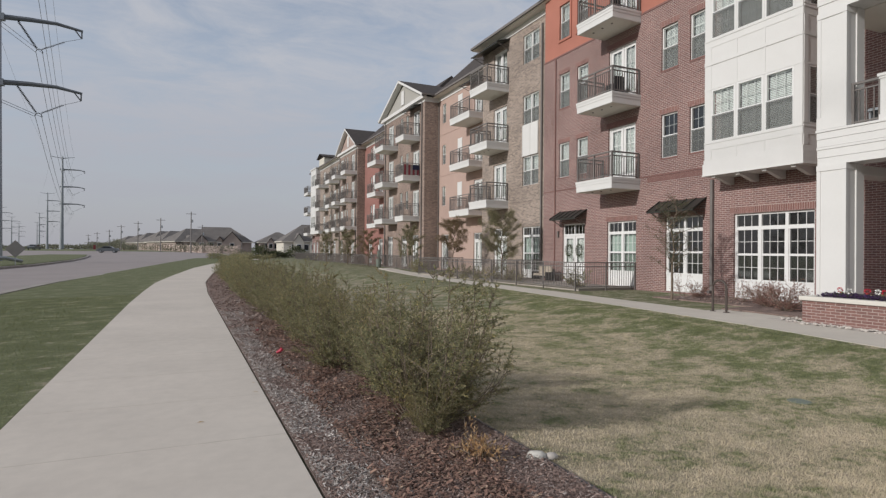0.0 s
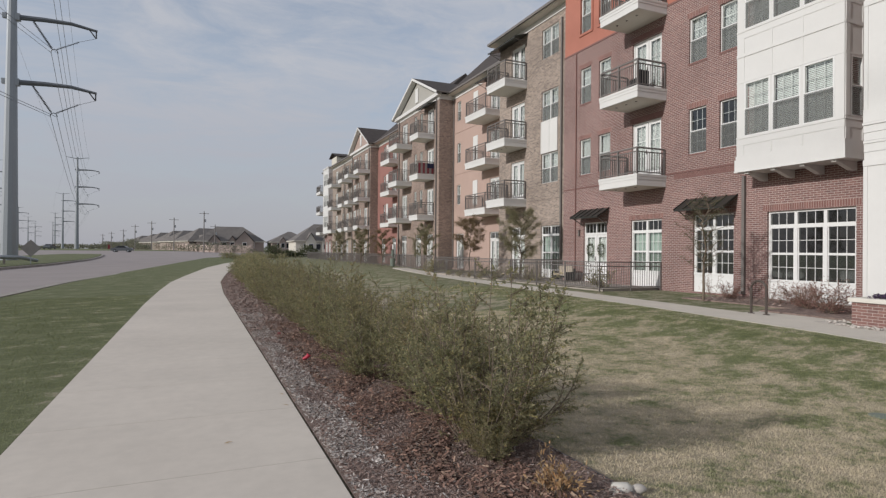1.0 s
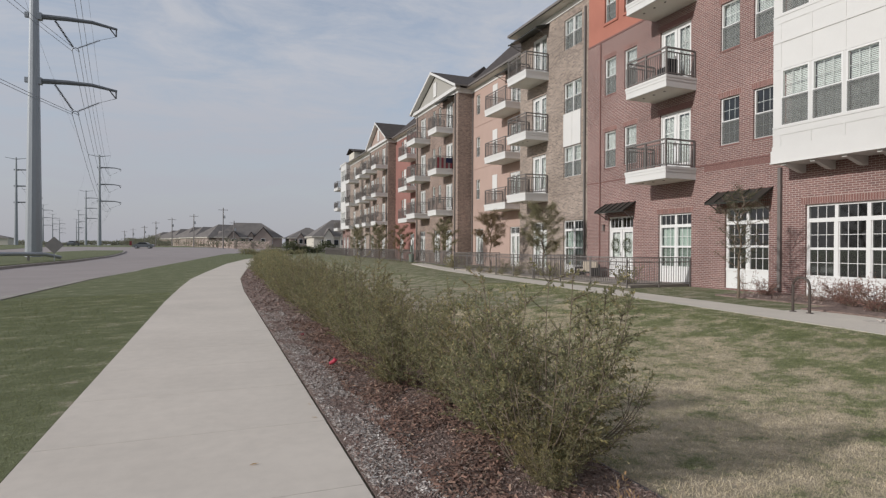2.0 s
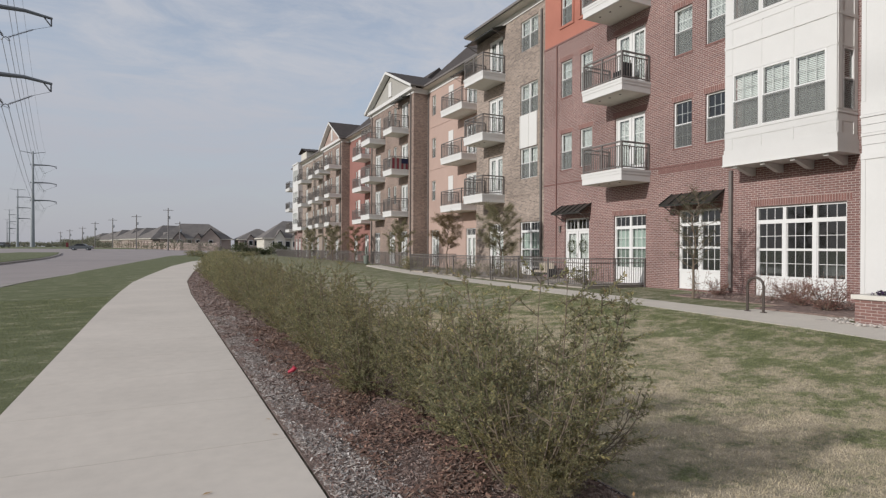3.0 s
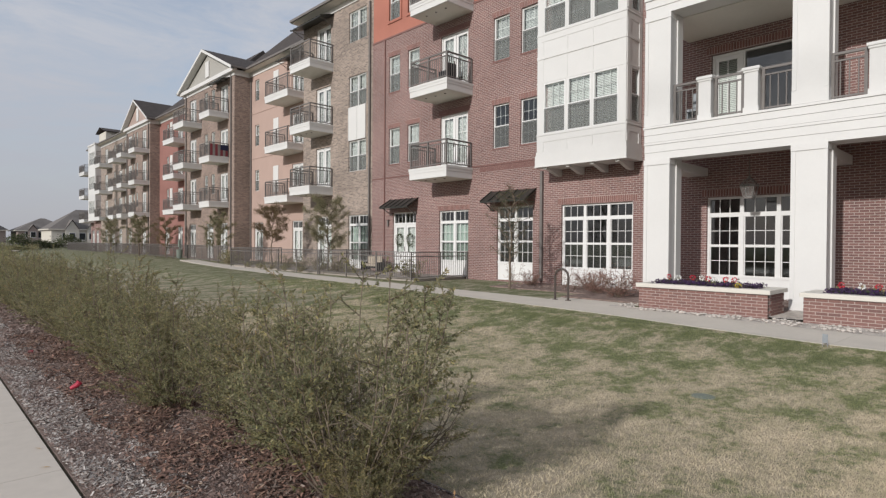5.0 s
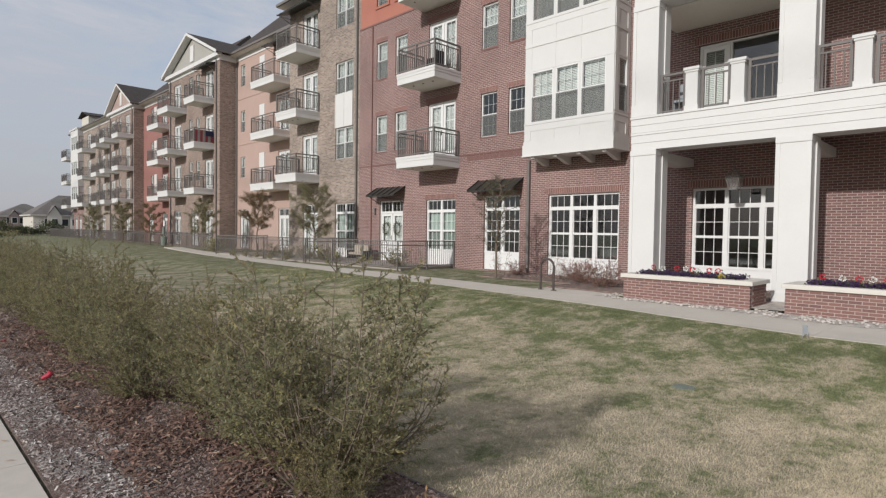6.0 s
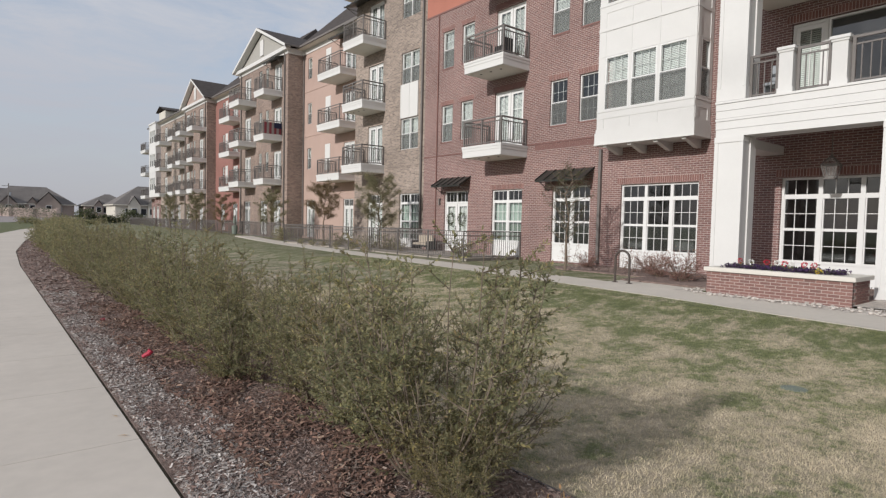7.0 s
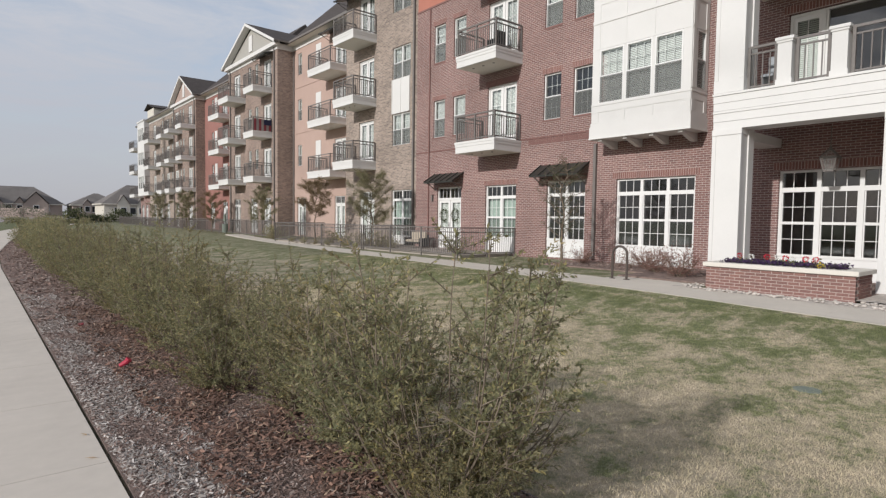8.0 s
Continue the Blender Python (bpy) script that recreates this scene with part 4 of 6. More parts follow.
part("blind", slats(0.55, 1.95), M_BLIND, sl, loc=(0.09, -0.62, 0.1))
lan = thing("lantern", "black metal hanging lantern with glass sides", "lantern", loc=(15.9, 7.13, 2.58))
mb = MB()
for sx, sy in ((-1, -1), (-1, 1), (1, -1), (1, 1)):
    mb.tube([(sx * 0.10, sy * 0.10, 0.02), (sx * 0.17, sy * 0.17, 0.34), (sx * 0.04, sy * 0.04, 0.52)], 0.014, 5)
mb.box(-0.11, 0.11, -0.11, 0.11, 0.0, 0.025)
mb.box(-0.18, 0.18, -0.18, 0.18, 0.335, 0.352)
mb.tube([(0, 0, 0.5), (0, 0, 0.6)], [0.05, 0.02], 8).tube([(0, 0, 0.6), (0, 0, 1.07)], 0.010, 6)
part("cage", mb, M_BRONZE, lan)
mb = MB()
for a, b in (((-1, -1), (-1, 1)), ((-1, 1), (1, 1)), ((1, 1), (1, -1)), ((1, -1), (-1, -1))):
    mb.quad((a[0] * 0.098, a[1] * 0.098, 0.03), (b[0] * 0.098, b[1] * 0.098, 0.03), (b[0] * 0.166, b[1] * 0.166, 0.335), (a[0] * 0.166, a[1] * 0.166, 0.335))
    mb.quad((a[0] * 0.168, a[1] * 0.168, 0.355), (b[0] * 0.168, b[1] * 0.168, 0.355), (b[0] * 0.045, b[1] * 0.045, 0.51), (a[0] * 0.045, a[1] * 0.045, 0.51))
part("glass", mb, M_LANTERN, lan)

# ---- tan brick block ----
tan = thing("apartment_block", "tan brick apartment block with stacked balconies and white trim", "apartment building", "apartment blocks")
TX = 17.07
holes = []
for k in range(3):
    holes.append((25.50, 27.06, 5.07 + ST * k, 6.66 + ST * k))
    holes.append((28.80, 30.32, 4.42 + ST * k, 6.62 + ST * k))
holes += [(25.32, 27.04, 0.05, 2.80), (28.66, 30.20, 0.05, 2.80)]
shell(tan, TX, 24.40, 31.70, -0.5, 13.78, "mottled tan brick wall", M_STONE, holes)
slope_roof(tan, TX, 24.0, 32.2, 14.22, TX + 6, 17.4)
mb = MB()
for k in range(3):
    for c in (25.89, 26.67):
        sash_window(tan, TX, c, 5.07 + ST * k, 0.76, 1.59)
    french_door(tan, TX, 29.56, 4.42 + ST * k, 1.52, 2.20)
    balcony(tan, TX, 15.60, 28.52, 30.70, 4.38 + ST * k, k < 2)
mb.box(TX - 0.03, TX + 0.05, 25.52, 27.04, 6.68, 8.40)
for y in (25.52, 26.26, 27.0):
    mb.box(TX - 0.05, TX - 0.03, y, y + 0.05, 6.68, 8.40)
part("panel", mb, M_WHITE, tan, "white panel between windows")
multi_window(tan, TX, 26.18, 0.05, 1.72, 2.75, 2, 0.50, 0.40, True)
french_door(tan, TX, 29.43, 0.05, 1.54, 2.75, 0.5)
downspout(tan, TX, 25.14, 0, 13.4)
part("brick_course", soldier(soldier(soldier(MB(), TX, 26.2, 1.9, 2.82), TX, 26.28, 1.75, 6.70 + 2 * ST), TX, 28.0, 6.8, 4.10), M_STONE, tan)["kind"] = "stuff"
awning(tan, TX, 16.2, 28.5, 31.7, 13.72, 13.45)

# ---- farther blocks ----
def far_block(label, x, y0, y1, mat, wall, wins, doors, bals, xb, zt=13.72, ground=(), white=()):
    b = thing("apartment_block", label, "apartment building", "apartment blocks")
    hs = []
    for k in range(3):
        hs += [(c - 0.33, c + 0.33, 5.15 + ST * k, 6.70 + ST * k) for c in wins]
        hs += [(c - 0.75, c + 0.75, 4.42 + ST * k, 6.62 + ST * k) for c in doors]
    hs += [(c - 0.7, c + 0.7, 0.05, 2.80) for c in ground]
    shell(b, x, y0, y1, -0.5, zt, wall, mat, hs)
    for k in range(3):
        for c in wins:
            sash_window(b, x, c, 5.15 + ST * k, 0.66, 1.55)
        for c in doors:
            french_door(b, x, c, 4.42 + ST * k, 1.5, 2.20)
        for a, c in bals:
            balcony(b, x, xb, a, c, 4.38 + ST * k)
        for a, c in white:
            part("panel", MB().box(x - 0.03, x + 0.03, a, c, 4.9 + ST * k, 6.75 + ST * k), M_WHITE, b, "white service panel")
    for c in ground:
        french_door(b, x, c, 0.05, 1.4, 2.75, 0.5)
    return b


far1 = far_block("salmon stucco apartment block set back between brick blocks", 19.2, 31.70, 43.3, M_SALMON, "salmon stucco wall", (42.2, 33.4), (36.2,), ((34.84, 38.0),), 17.7, 13.75, (41.9, 36.2), ((38.85, 39.6),))
slope_roof(far1, 19.2, 31.7, 43.3, 14.25, 24.5, 19.8)
awning(far1, 19.2, 18.3, 34.9, 37.6, 13.75, 13.5)
part("brick_course", MB().box(19.17, 19.21, 31.7, 43.3, 7.55, 7.60).box(19.17, 19.21, 31.7, 43.3, 10.9, 10.95), M_SALMON, far1)
downspout(far1, 19.2, 43.1, 0, 13.7)
gab1 = far_block("brown brick apartment block with a white-trimmed front gable", 17.95, 43.3, 53.6, M_BROWN, "brown brick wall", (47.3, 48.7), (45.2, 51.6), ((44.25, 46.25), (49.6, 52.0)), 16.44, 13.72, (45.2, 47.9, 51.6))
gable_front(gab1, 17.95, 43.3, 53.6, 14.25, 16.75, M_PEDIMENT)
awning(gab1, 17.95, 17.2, 44.0, 46.6, 13.7, 13.45)
downspout(gab1, 17.95, 43.8, 0, 13.9)
downspout(gab1, 17.95, 53.1, 0, 13.9)
red2 = far_block("dark red stucco apartment block set back between gables", 19.9, 53.6, 66.6, M_REDST, "dark red stucco wall", (64.0, 57.4), (60.4,), ((57.85, 60.9),), 18.4, 13.75, (60.4, 64.2), ((62.6, 63.3),))
slope_roof(red2, 19.9, 53.6, 66.6, 14.25, 25.2, 19.7)
gab2 = far_block("brown brick apartment block with a pink front gable", 18.95, 66.6, 75.2, M_BROWN, "brown brick wall", (71.2, 72.3), (68.6, 73.9), ((66.75, 68.9), (71.6, 73.5)), 17.45, 13.72, (68.6, 73.9))
gable_front(gab2, 18.95, 66.6, 75.2, 14.25, 16.9, M_PINKG)
downspout(gab2, 18.95, 67.0, 0, 13.9)
downspout(gab2, 18.95, 74.9, 0, 13.9)
tan2 = far_block("tan brick apartment block with red stucco top", 19.4, 75.2, 89.0, M_STONE, "tan brick wall", (77.6, 82.2), (79.6, 86.2), ((76.8, 79.2), (83.2, 85.8)), 17.9, 13.75, (79.6, 86.2, 83.0))
slope_roof(tan2, 19.4, 75.2, 89.0, 14.25, 24.5, 17.6)
end = far_block("red brick end block with a white bay window", 19.9, 89.0, 97.0, M_RED, "red brick wall", (), (95.8,), ((95.0, 98.2),), 18.6, 13.9, (90.8, 93.2, 95.6))
slope_roof(end, 19.9, 89.0, 97.0, 14.4, 24.5, 17.2)
bay2 = thing("bay_window", "white panelled bay window far along the facade", "bay window")
bh = [(c - 0.45, c + 0.45, 5.1 + ST * k, 6.8 + ST * k) for k in range(3) for c in (91.2, 92.3, 93.4)]
mb = facade(MB(), 19.0, 90.3, 94.3, 4.1, 14.4, bh, 0.12)
mb.quad((19.0, 90.3, 4.1), (19.9, 90.3, 4.1), (19.9, 90.3, 14.4), (19.0, 90.3, 14.4))
mb.quad((19.9, 94.3, 4.1), (19.0, 94.3, 4.1), (19.0, 94.3, 14.4), (19.9, 94.3, 14.4))
mb.quad((19.0, 94.3, 4.1), (19.9, 94.3, 4.1), (19.9, 90.3, 4.1), (19.0, 90.3, 4.1))
mb.box(18.9, 20.0, 90.2, 94.4, 14.4, 14.6)
part("wall", mb, M_WHITE, bay2)
for k in range(3):
    for c in (91.2, 92.3, 93.4):
        sash_window(bay2, 19.0, c, 5.1 + ST * k, 0.9, 1.7)
    sw = part("window", cached("bayside2", lambda: frame_mb(0.6, 1.7, 0.05, 0.06, (), ((0.85, 0.06),)).box(0.04, 0.05, -0.3, 0.3, 0, 1.7).mesh("window")), M_BRONZE, bay2, loc=(19.45, 90.27, 5.1 + ST * k))
    sw.rotation_euler = (0, 0, radians(90))
dm = thing("roof_dormer", "cream dormer on the far roof", "dormer")
part("wall", MB().box(20.2, 24, 90.0, 93.6, 14.6, 16.3), M_CREAM, dm)
part("roof", MB().poly([(19.8, 89.6, 16.3), (24, 89.6, 16.3), (24, 91.8, 17.0), (19.8, 91.8, 17.0)]).poly([(24, 94.0, 16.3), (19.8, 94.0, 16.3), (19.8, 91.8, 17.0), (24, 91.8, 17.0)]), M_SHINGLE, dm)


# ---- plants ----
RNG = np.random.default_rng(7)


def leaf_quads(base, direction, length, width, rng, droop=0.2):
    """Diamond leaves at base points, pointing along direction."""
    n = len(base)
    d = direction / np.linalg.norm(direction, axis=1, keepdims=True)
    r = rng.normal(size=(n, 3))
    s = np.cross(d, r)
    s /= np.linalg.norm(s, axis=1, keepdims=True) + 1e-9
    L = length * rng.uniform(0.6, 1.25, (n, 1))
    W = width * rng.uniform(0.7, 1.2, (n, 1))
    tip = base + d * L
    tip[:, 2] -= droop * L[:, 0] * rng.uniform(0, 1, n)
    mid = base + d * L * 0.45
    return np.stack([base, mid + s * W / 2, tip, mid - s * W / 2], axis=1).reshape(-1, 3)


def shrub_meshes(seed, height, radius, stems, twigs, leaves, leaf=(0.042, 0.012), spread=1.0, low=0.06, wood_r=0.0075, bare_every=3):
    """Stems that fan out of one root, with twigs, and narrow leaves along the twigs."""
    rng = np.random.default_rng(seed)
    wood = MB()
    bases, dirs = [], []
    for s in range(stems):
        a = rng.uniform(0, 2 * math.pi)
        lean = rng.uniform(0.05, 1.0) ** 0.6 * radius * spread
        h = height * rng.uniform(0.62, 1.08) * (1 - 0.38 * (lean / radius) ** 2)
        p0 = np.array([math.cos(a), math.sin(a), 0]) * 0.05
        p3 = np.array([math.cos(a) * lean, math.sin(a) * lean, h])
        p1 = p0 + np.array([math.cos(a) * lean * 0.5, math.sin(a) * lean * 0.5, h * 0.25])
        p2 = p3 - np.array([math.cos(a) * lean * 0.12, math.sin(a) * lean * 0.12, h * 0.35]) + rng.normal(0, 0.03, 3)
        ts = np.linspace(0, 1, 7)[:, None]
        pts = (1 - ts) ** 3 * p0 + 3 * (1 - ts) ** 2 * ts * p1 + 3 * (1 - ts) * ts ** 2 * p2 + ts ** 3 * p3
        wood.tube([tuple(p) for p in pts], [wood_r * (1 - 0.78 * t) for t in ts[:, 0]], 4, False)
        for w in range(twigs):
            t = max(low, rng.uniform(0, 1.0) ** 0.95)
            i = min(int(t * 6), 5)
            f = t * 6 - i
            q = pts[i] * (1 - f) + pts[i + 1] * f
            out = np.array([math.cos(a), math.sin(a), 0.5]) * 0.5 + rng.normal(0, 0.75, 3)
            out[2] = abs(out[2]) * 0.8 - 0.05
            out /= np.linalg.norm(out)
            tl = rng.uniform(0.10, 0.30) * (1.15 - 0.5 * t)
            e = q + out * tl
            if w % bare_every == 0:
                wood.tube([tuple(q), tuple(e)], [0.0045, 0.002], 3, False)
            n = max(3, int(leaves * tl / 0.2))
            u = rng.uniform(0.05, 1.05, (n, 1))
            bases.append(q + (e - q) * u)
            dirs.append(out * 0.75 + rng.normal(0, 0.55, (n, 3)) + np.array([0, 0, 0.22]))
        n = int(leaves * 1.2)
        u = rng.uniform(0.75, 1.02, n)
        idx = np.minimum((u * 6).astype(int), 5)
        bases.append(pts[idx] + (pts[idx + 1] - pts[idx]) * (u * 6 - idx)[:, None])
        dirs.append((p3 - p2)[None] * 2.0 + rng.normal(0, 0.4, (n, 3)))
    v = leaf_quads(np.concatenate(bases), np.concatenate(dirs), leaf[0], leaf[1], rng)
    v[:, 2] = np.maximum(v[:, 2], 0.015)
    return wood.mesh("stems"), tri_cloud("foliage", v, 4)


def shrub(name, label, category, meshes, mats, group=""):
    ob = thing(name, label, category, group)
    part("branchwork", meshes[0], mats[0], ob)
    part("foliage", meshes[1], mats[1], ob)
    return ob


def sprig_meshes(seed, height, radius, stems, shoots, leaves, leaf, wood_every=2):
    """A hedge shrub: stems rise in a vase from one root and carry short upright shoots set closely with narrow leaves."""
    rng = np.random.default_rng(seed)
    wood = MB()
    bases, dirs = [], []
    for s in range(stems):
        a = rng.uniform(0, 2 * math.pi)
        side = np.array([math.cos(a), math.sin(a), 0])
        lean = rng.uniform(0.04, 1.0) ** 0.55 * radius
        h = height * (rng.uniform(0.66, 1.02) if s % 6 else rng.uniform(1.0, 1.14)) * (1 - 0.34 * (lean / radius) ** 2)
        p0 = side * rng.uniform(0.02, 0.09)
        p3 = side * lean + np.array([0, 0, h]) + rng.normal(0, 0.03, 3)
        p1 = p0 + side * lean * 0.42 + np.array([0, 0, h * 0.22])
        p2 = p3 - side * lean * 0.10 - np.array([0, 0, h * 0.38]) + rng.normal(0, 0.035, 3)
        ts = np.linspace(0, 1, 9)[:, None]
        pts = (1 - ts) ** 3 * p0 + 3 * (1 - ts) ** 2 * ts * p1 + 3 * (1 - ts) * ts ** 2 * p2 + ts ** 3 * p3
        wood.tube([tuple(p) for p in pts], [0.0062 * (1 - 0.75 * t) for t in ts[:, 0]], 5, False)
        for w in range(shoots + 1):
            t = 0.08 + 0.92 * rng.uniform(0, 1) ** 0.85 if w < shoots else 0.93
            k = min(int(t * 8), 7)
            q = pts[k] + (pts[k + 1] - pts[k]) * (t * 8 - k)
            run = pts[k + 1] - pts[k]
            run /= np.linalg.norm(run)
            b = rng.uniform(0, 2 * math.pi)
            out = np.array([math.cos(b), math.sin(b), rng.uniform(-0.45, 0.45)]) * rng.uniform(0.6, 1.2) + side * 0.30
            d = run * 0.42 + out * (0.9 if w < shoots else 0.1) + np.array([0, 0, 0.16])
            d /= np.linalg.norm(d)
            tl = rng.uniform(0.07, 0.27) * (1.15 - 0.38 * t)
            e = q + d * tl
            if w % wood_every == 0:
                wood.tube([tuple(q), tuple(e)], [0.0030, 0.0012], 3, False)
            n = max(4, int(leaves * tl / 0.2))
            u = rng.uniform(0.12, 1.0, (n, 1))
            r = rng.normal(0, 1, (n, 3))
            r -= d * (r @ d)[:, None]
            r /= np.linalg.norm(r, axis=1, keepdims=True) + 1e-9
            bases.append(q + (e - q) * u)
            dirs.append(d * (0.40 + 0.6 * u) + r * (1.1 - 0.35 * u) + rng.normal(0, 0.25, (n, 3)) + np.array([0, 0, 0.10]))
    v = leaf_quads(np.concatenate(bases), np.concatenate(dirs), leaf[0], leaf[1], rng, 0.12)
    v[:, 2] = np.maximum(v[:, 2], 0.015)
    return wood.mesh("stems"), tri_cloud("foliage", v, 4)


HED = "loose olive-green shrub with narrow leaves in a mulch bed"
kinds = [sprig_meshes(11 + q, hh, rr_, 27, 26, 35, (0.0255, 0.0092)) for q, (hh, rr_) in enumerate(((1.08, 0.56), (0.98, 0.60), (1.10, 0.58)))]
farkinds = [sprig_meshes(21 + q, hh, 0.66, 22, 18, 17, (0.046, 0.0165), 4) for q, hh in enumerate((1.05, 1.0, 1.1))]
protos = [shrub("shrub", HED, "shrub", k, (M_TWIG, M_LEAF), "hedge shrubs") for k in kinds]
fprotos = [shrub("shrub", HED, "shrub", k, (M_TWIG, M_LEAF), "hedge shrubs") for k in farkinds]
used = set()
y, i = 4.52, 0
rnd = random.Random(5)
while y < 64:
    x = lerp(PATH_R, y) + 1.10 + rnd.uniform(-0.10, 0.10) + max(0, (y - 30) * 0.004)
    sc = rnd.uniform(0.88, 1.08) if i else 1.05
    x -= 0.03 if i == 0 else 0.0
    m = Matrix.Translation((x, y, ground_z(x, y) + 0.01)) @ Matrix.Rotation(rnd.uniform(0, 6.28), 4, 'Z')
    pr = (protos if y < 16 else fprotos)[i % 3]
    if pr in used:
        ob = copy_thing(pr, m)
    else:
        ob = pr
        used.add(pr)
        ob.matrix_basis = m
    ob.scale = (sc * rnd.uniform(0.92, 1.1), sc * rnd.uniform(0.92, 1.1), sc * (1.12 if i == 0 else rnd.uniform(0.98, 1.16)))
    y += 0.80 if y < 30 else 0.95
    i += 1

for x_, y_, s_, t_ in ((1.80, 4.25, 0.46, 0.4),):
    ob = copy_thing(protos[1], Matrix.Translation((x_, y_, ground_z(x_, y_) + 0.01)) @ Matrix.Rotation(t_, 4, 'Z'))
    ob.scale = (s_, s_, s_)
SPARSE = "thin shrub with bare twigs at the end of the hedge"
for q, (x_, y_, hh) in enumerate(((2.12, 4.92, 0.98), (2.06, 4.66, 0.76), (2.16, 5.55, 0.90))):
    sp = shrub("shrub", SPARSE, "shrub", sprig_meshes(61 + q, hh, 0.62, 15, 9, 9 + 4 * q, (0.024, 0.0080), 1), (M_TWIG, M_LEAF), "hedge shrubs")
    sp.matrix_basis = Matrix.Translation((x_, y_, ground_z(x_, y_)))
fb_ = thing("fallen_branch", "dry pale branch lying at the foot of a shrub", "branch", loc=(1.92, 4.50, 0.0))
part("limb", MB().tube([(-0.16, -0.06, 0.015), (0.0, 0.0, 0.05), (0.20, 0.02, 0.10), (0.34, 0.10, 0.12)], [0.009, 0.008, 0.006, 0.003], 5), M_TWIG, fb_)
part("twig", MB().tube([(0.0, 0.0, 0.05), (0.10, -0.10, 0.06), (0.22, -0.16, 0.03)], [0.006, 0.004, 0.002], 4), M_TWIG, fb_)


def branch_tree(seed, height, crown0, crown_r, leaves, leafsize, trunk_r, bare=0.0, n_limbs=16, squash=1.0):
    """Tapered trunk, limbs and twigs, leaves along the twigs."""
    rng = np.random.default_rng(seed)
    wood = MB()
    pts = [(rng.normal(0, 0.012) * k, rng.normal(0, 0.012) * k, height * 0.93 * k / 8) for k in range(9)]
    wood.tube(pts, [trunk_r * (1 - 0.85 * k / 8) for k in range(9)], 8)
    bases, dirs = [], []
    for l in range(n_limbs):
        t = crown0 + (1 - crown0) * (l + rng.uniform(0, 1)) / n_limbs * 0.96
        a = l * 2.4 + rng.uniform(-0.4, 0.4)
        k = min(int(t * 8), 7)
        p = np.array(pts[k]) + (np.array(pts[k + 1]) - np.array(pts[k])) * (t * 8 - k)
        s = (t - crown0) / (1 - crown0)
        L = crown_r * (0.55 + 0.9 * math.sin(math.pi * min(0.95, s * 0.8 + 0.18))) * rng.uniform(0.7, 1.15) * squash
        d = np.array([math.cos(a), math.sin(a), rng.uniform(0.35, 0.9)])
        d /= np.linalg.norm(d)
        e = p + d * L
        m = p + d * L * 0.5 + rng.normal(0, 0.03, 3) - np.array([0, 0, 0.04])
        wood.tube([tuple(p), tuple(m), tuple(e)], [trunk_r * 0.32, trunk_r * 0.2, 0.004], 5, False)
        for w in range(13):
            f = rng.uniform(0.2, 1.0)
            q = p + (e - p) * f
            o = d * 0.5 + rng.normal(0, 0.7, 3)
            o[2] += 0.25
            o /= np.linalg.norm(o)
            tl = rng.uniform(0.12, 0.34) * crown_r
            wood.tube([tuple(q), tuple(q + o * tl)], [0.006, 0.002], 3, False)
            n = int(leaves * rng.uniform(0.3, 1.5) * (1 - bare))
            if n:
                u = rng.uniform(0.1, 1.1, (n, 1))
                bases.append(q + o * tl * u + rng.normal(0, 0.05, (n, 3)))
                dirs.append(o + rng.normal(0, 0.8, (n, 3)))
    v = leaf_quads(np.concatenate(bases), np.concatenate(dirs), leafsize, leafsize * 0.5, rng)
    return wood.mesh("trunk"), tri_cloud("crown", v, 4)


def tree(label, loc, meshes, leafmat):
    ob = thing("tree", label, "tree", "young street trees", loc=loc)
    part("trunk", meshes[0], M_BARK, ob)
    part("crown", meshes[1], leafmat, ob)
    return ob


tree("nearly bare young tree with thin twigs beside the walk", (14.0, 13.5, -0.05), branch_tree(31, 3.35, 0.26, 0.62, 11, 0.036, 0.042, 0.0, 34), M_DARKLEAF)
tree("young tree with thin dark green foliage behind a fence", (14.7, 25.2, 0.0), branch_tree(32, 3.5, 0.28, 0.95, 130, 0.034, 0.05, 0.0, 28), M_TREELEAF)
tree("young tree with sparse reddish autumn foliage", (14.8, 31.1, 0.0), branch_tree(33, 3.5, 0.40, 0.85, 120, 0.038, 0.05, 0.0, 24), M_REDLEAF)
fm = branch_tree(34, 3.5, 0.22, 0.90, 75, 0.055, 0.05, 0.0, 22)
for x, y, s, mt in ((15.8, 41.0, 0.95, M_TREELEAF), (16.2, 60.5, 1.05, M_TREELEAF), (16.3, 71.0, 1.05, M_TREELEAF)):
    ob = tree("young green tree along the far fence", (x, y, 0), (fm[0], fm[1].copy()), mt)
    ob.scale = (s, s, s)
ob = tree("young reddish tree along the far fence", (16.0, 52.3, 0), branch_tree(35, 3.5, 0.22, 0.85, 62, 0.055, 0.05, 0.0, 20), M_REDLEAF)

# ---- planting beds and mulch ----
edge_l = [(y, x + 0.02) for y, x in PATH_R]
edge_r = [(y, x + 1.54) for y, x in PATH_R]
mys = [-3, 0, 1, 2] + list(range(3, 40, 1)) + list(range(40, 70, 3))
bed = strip("mulch_bed", edge_l, edge_r, mys, lambda x, y: ground_z(x, y) + 0.012, M_MULCH, 0.05)
tagged(bed, "bed of brown and grey wood mulch along the path", "mulch bed", kind="structure")
ed = strip("bed_edging", [(y, x + 1.545) for y, x in PATH_R], [(y, x + 1.56) for y, x in PATH_R], mys, lambda x, y: ground_z(x, y) + 0.022, M_INSUL, 0.06)
tagged(ed, "thin dark steel edging between mulch and lawn", "edging", kind="structure")


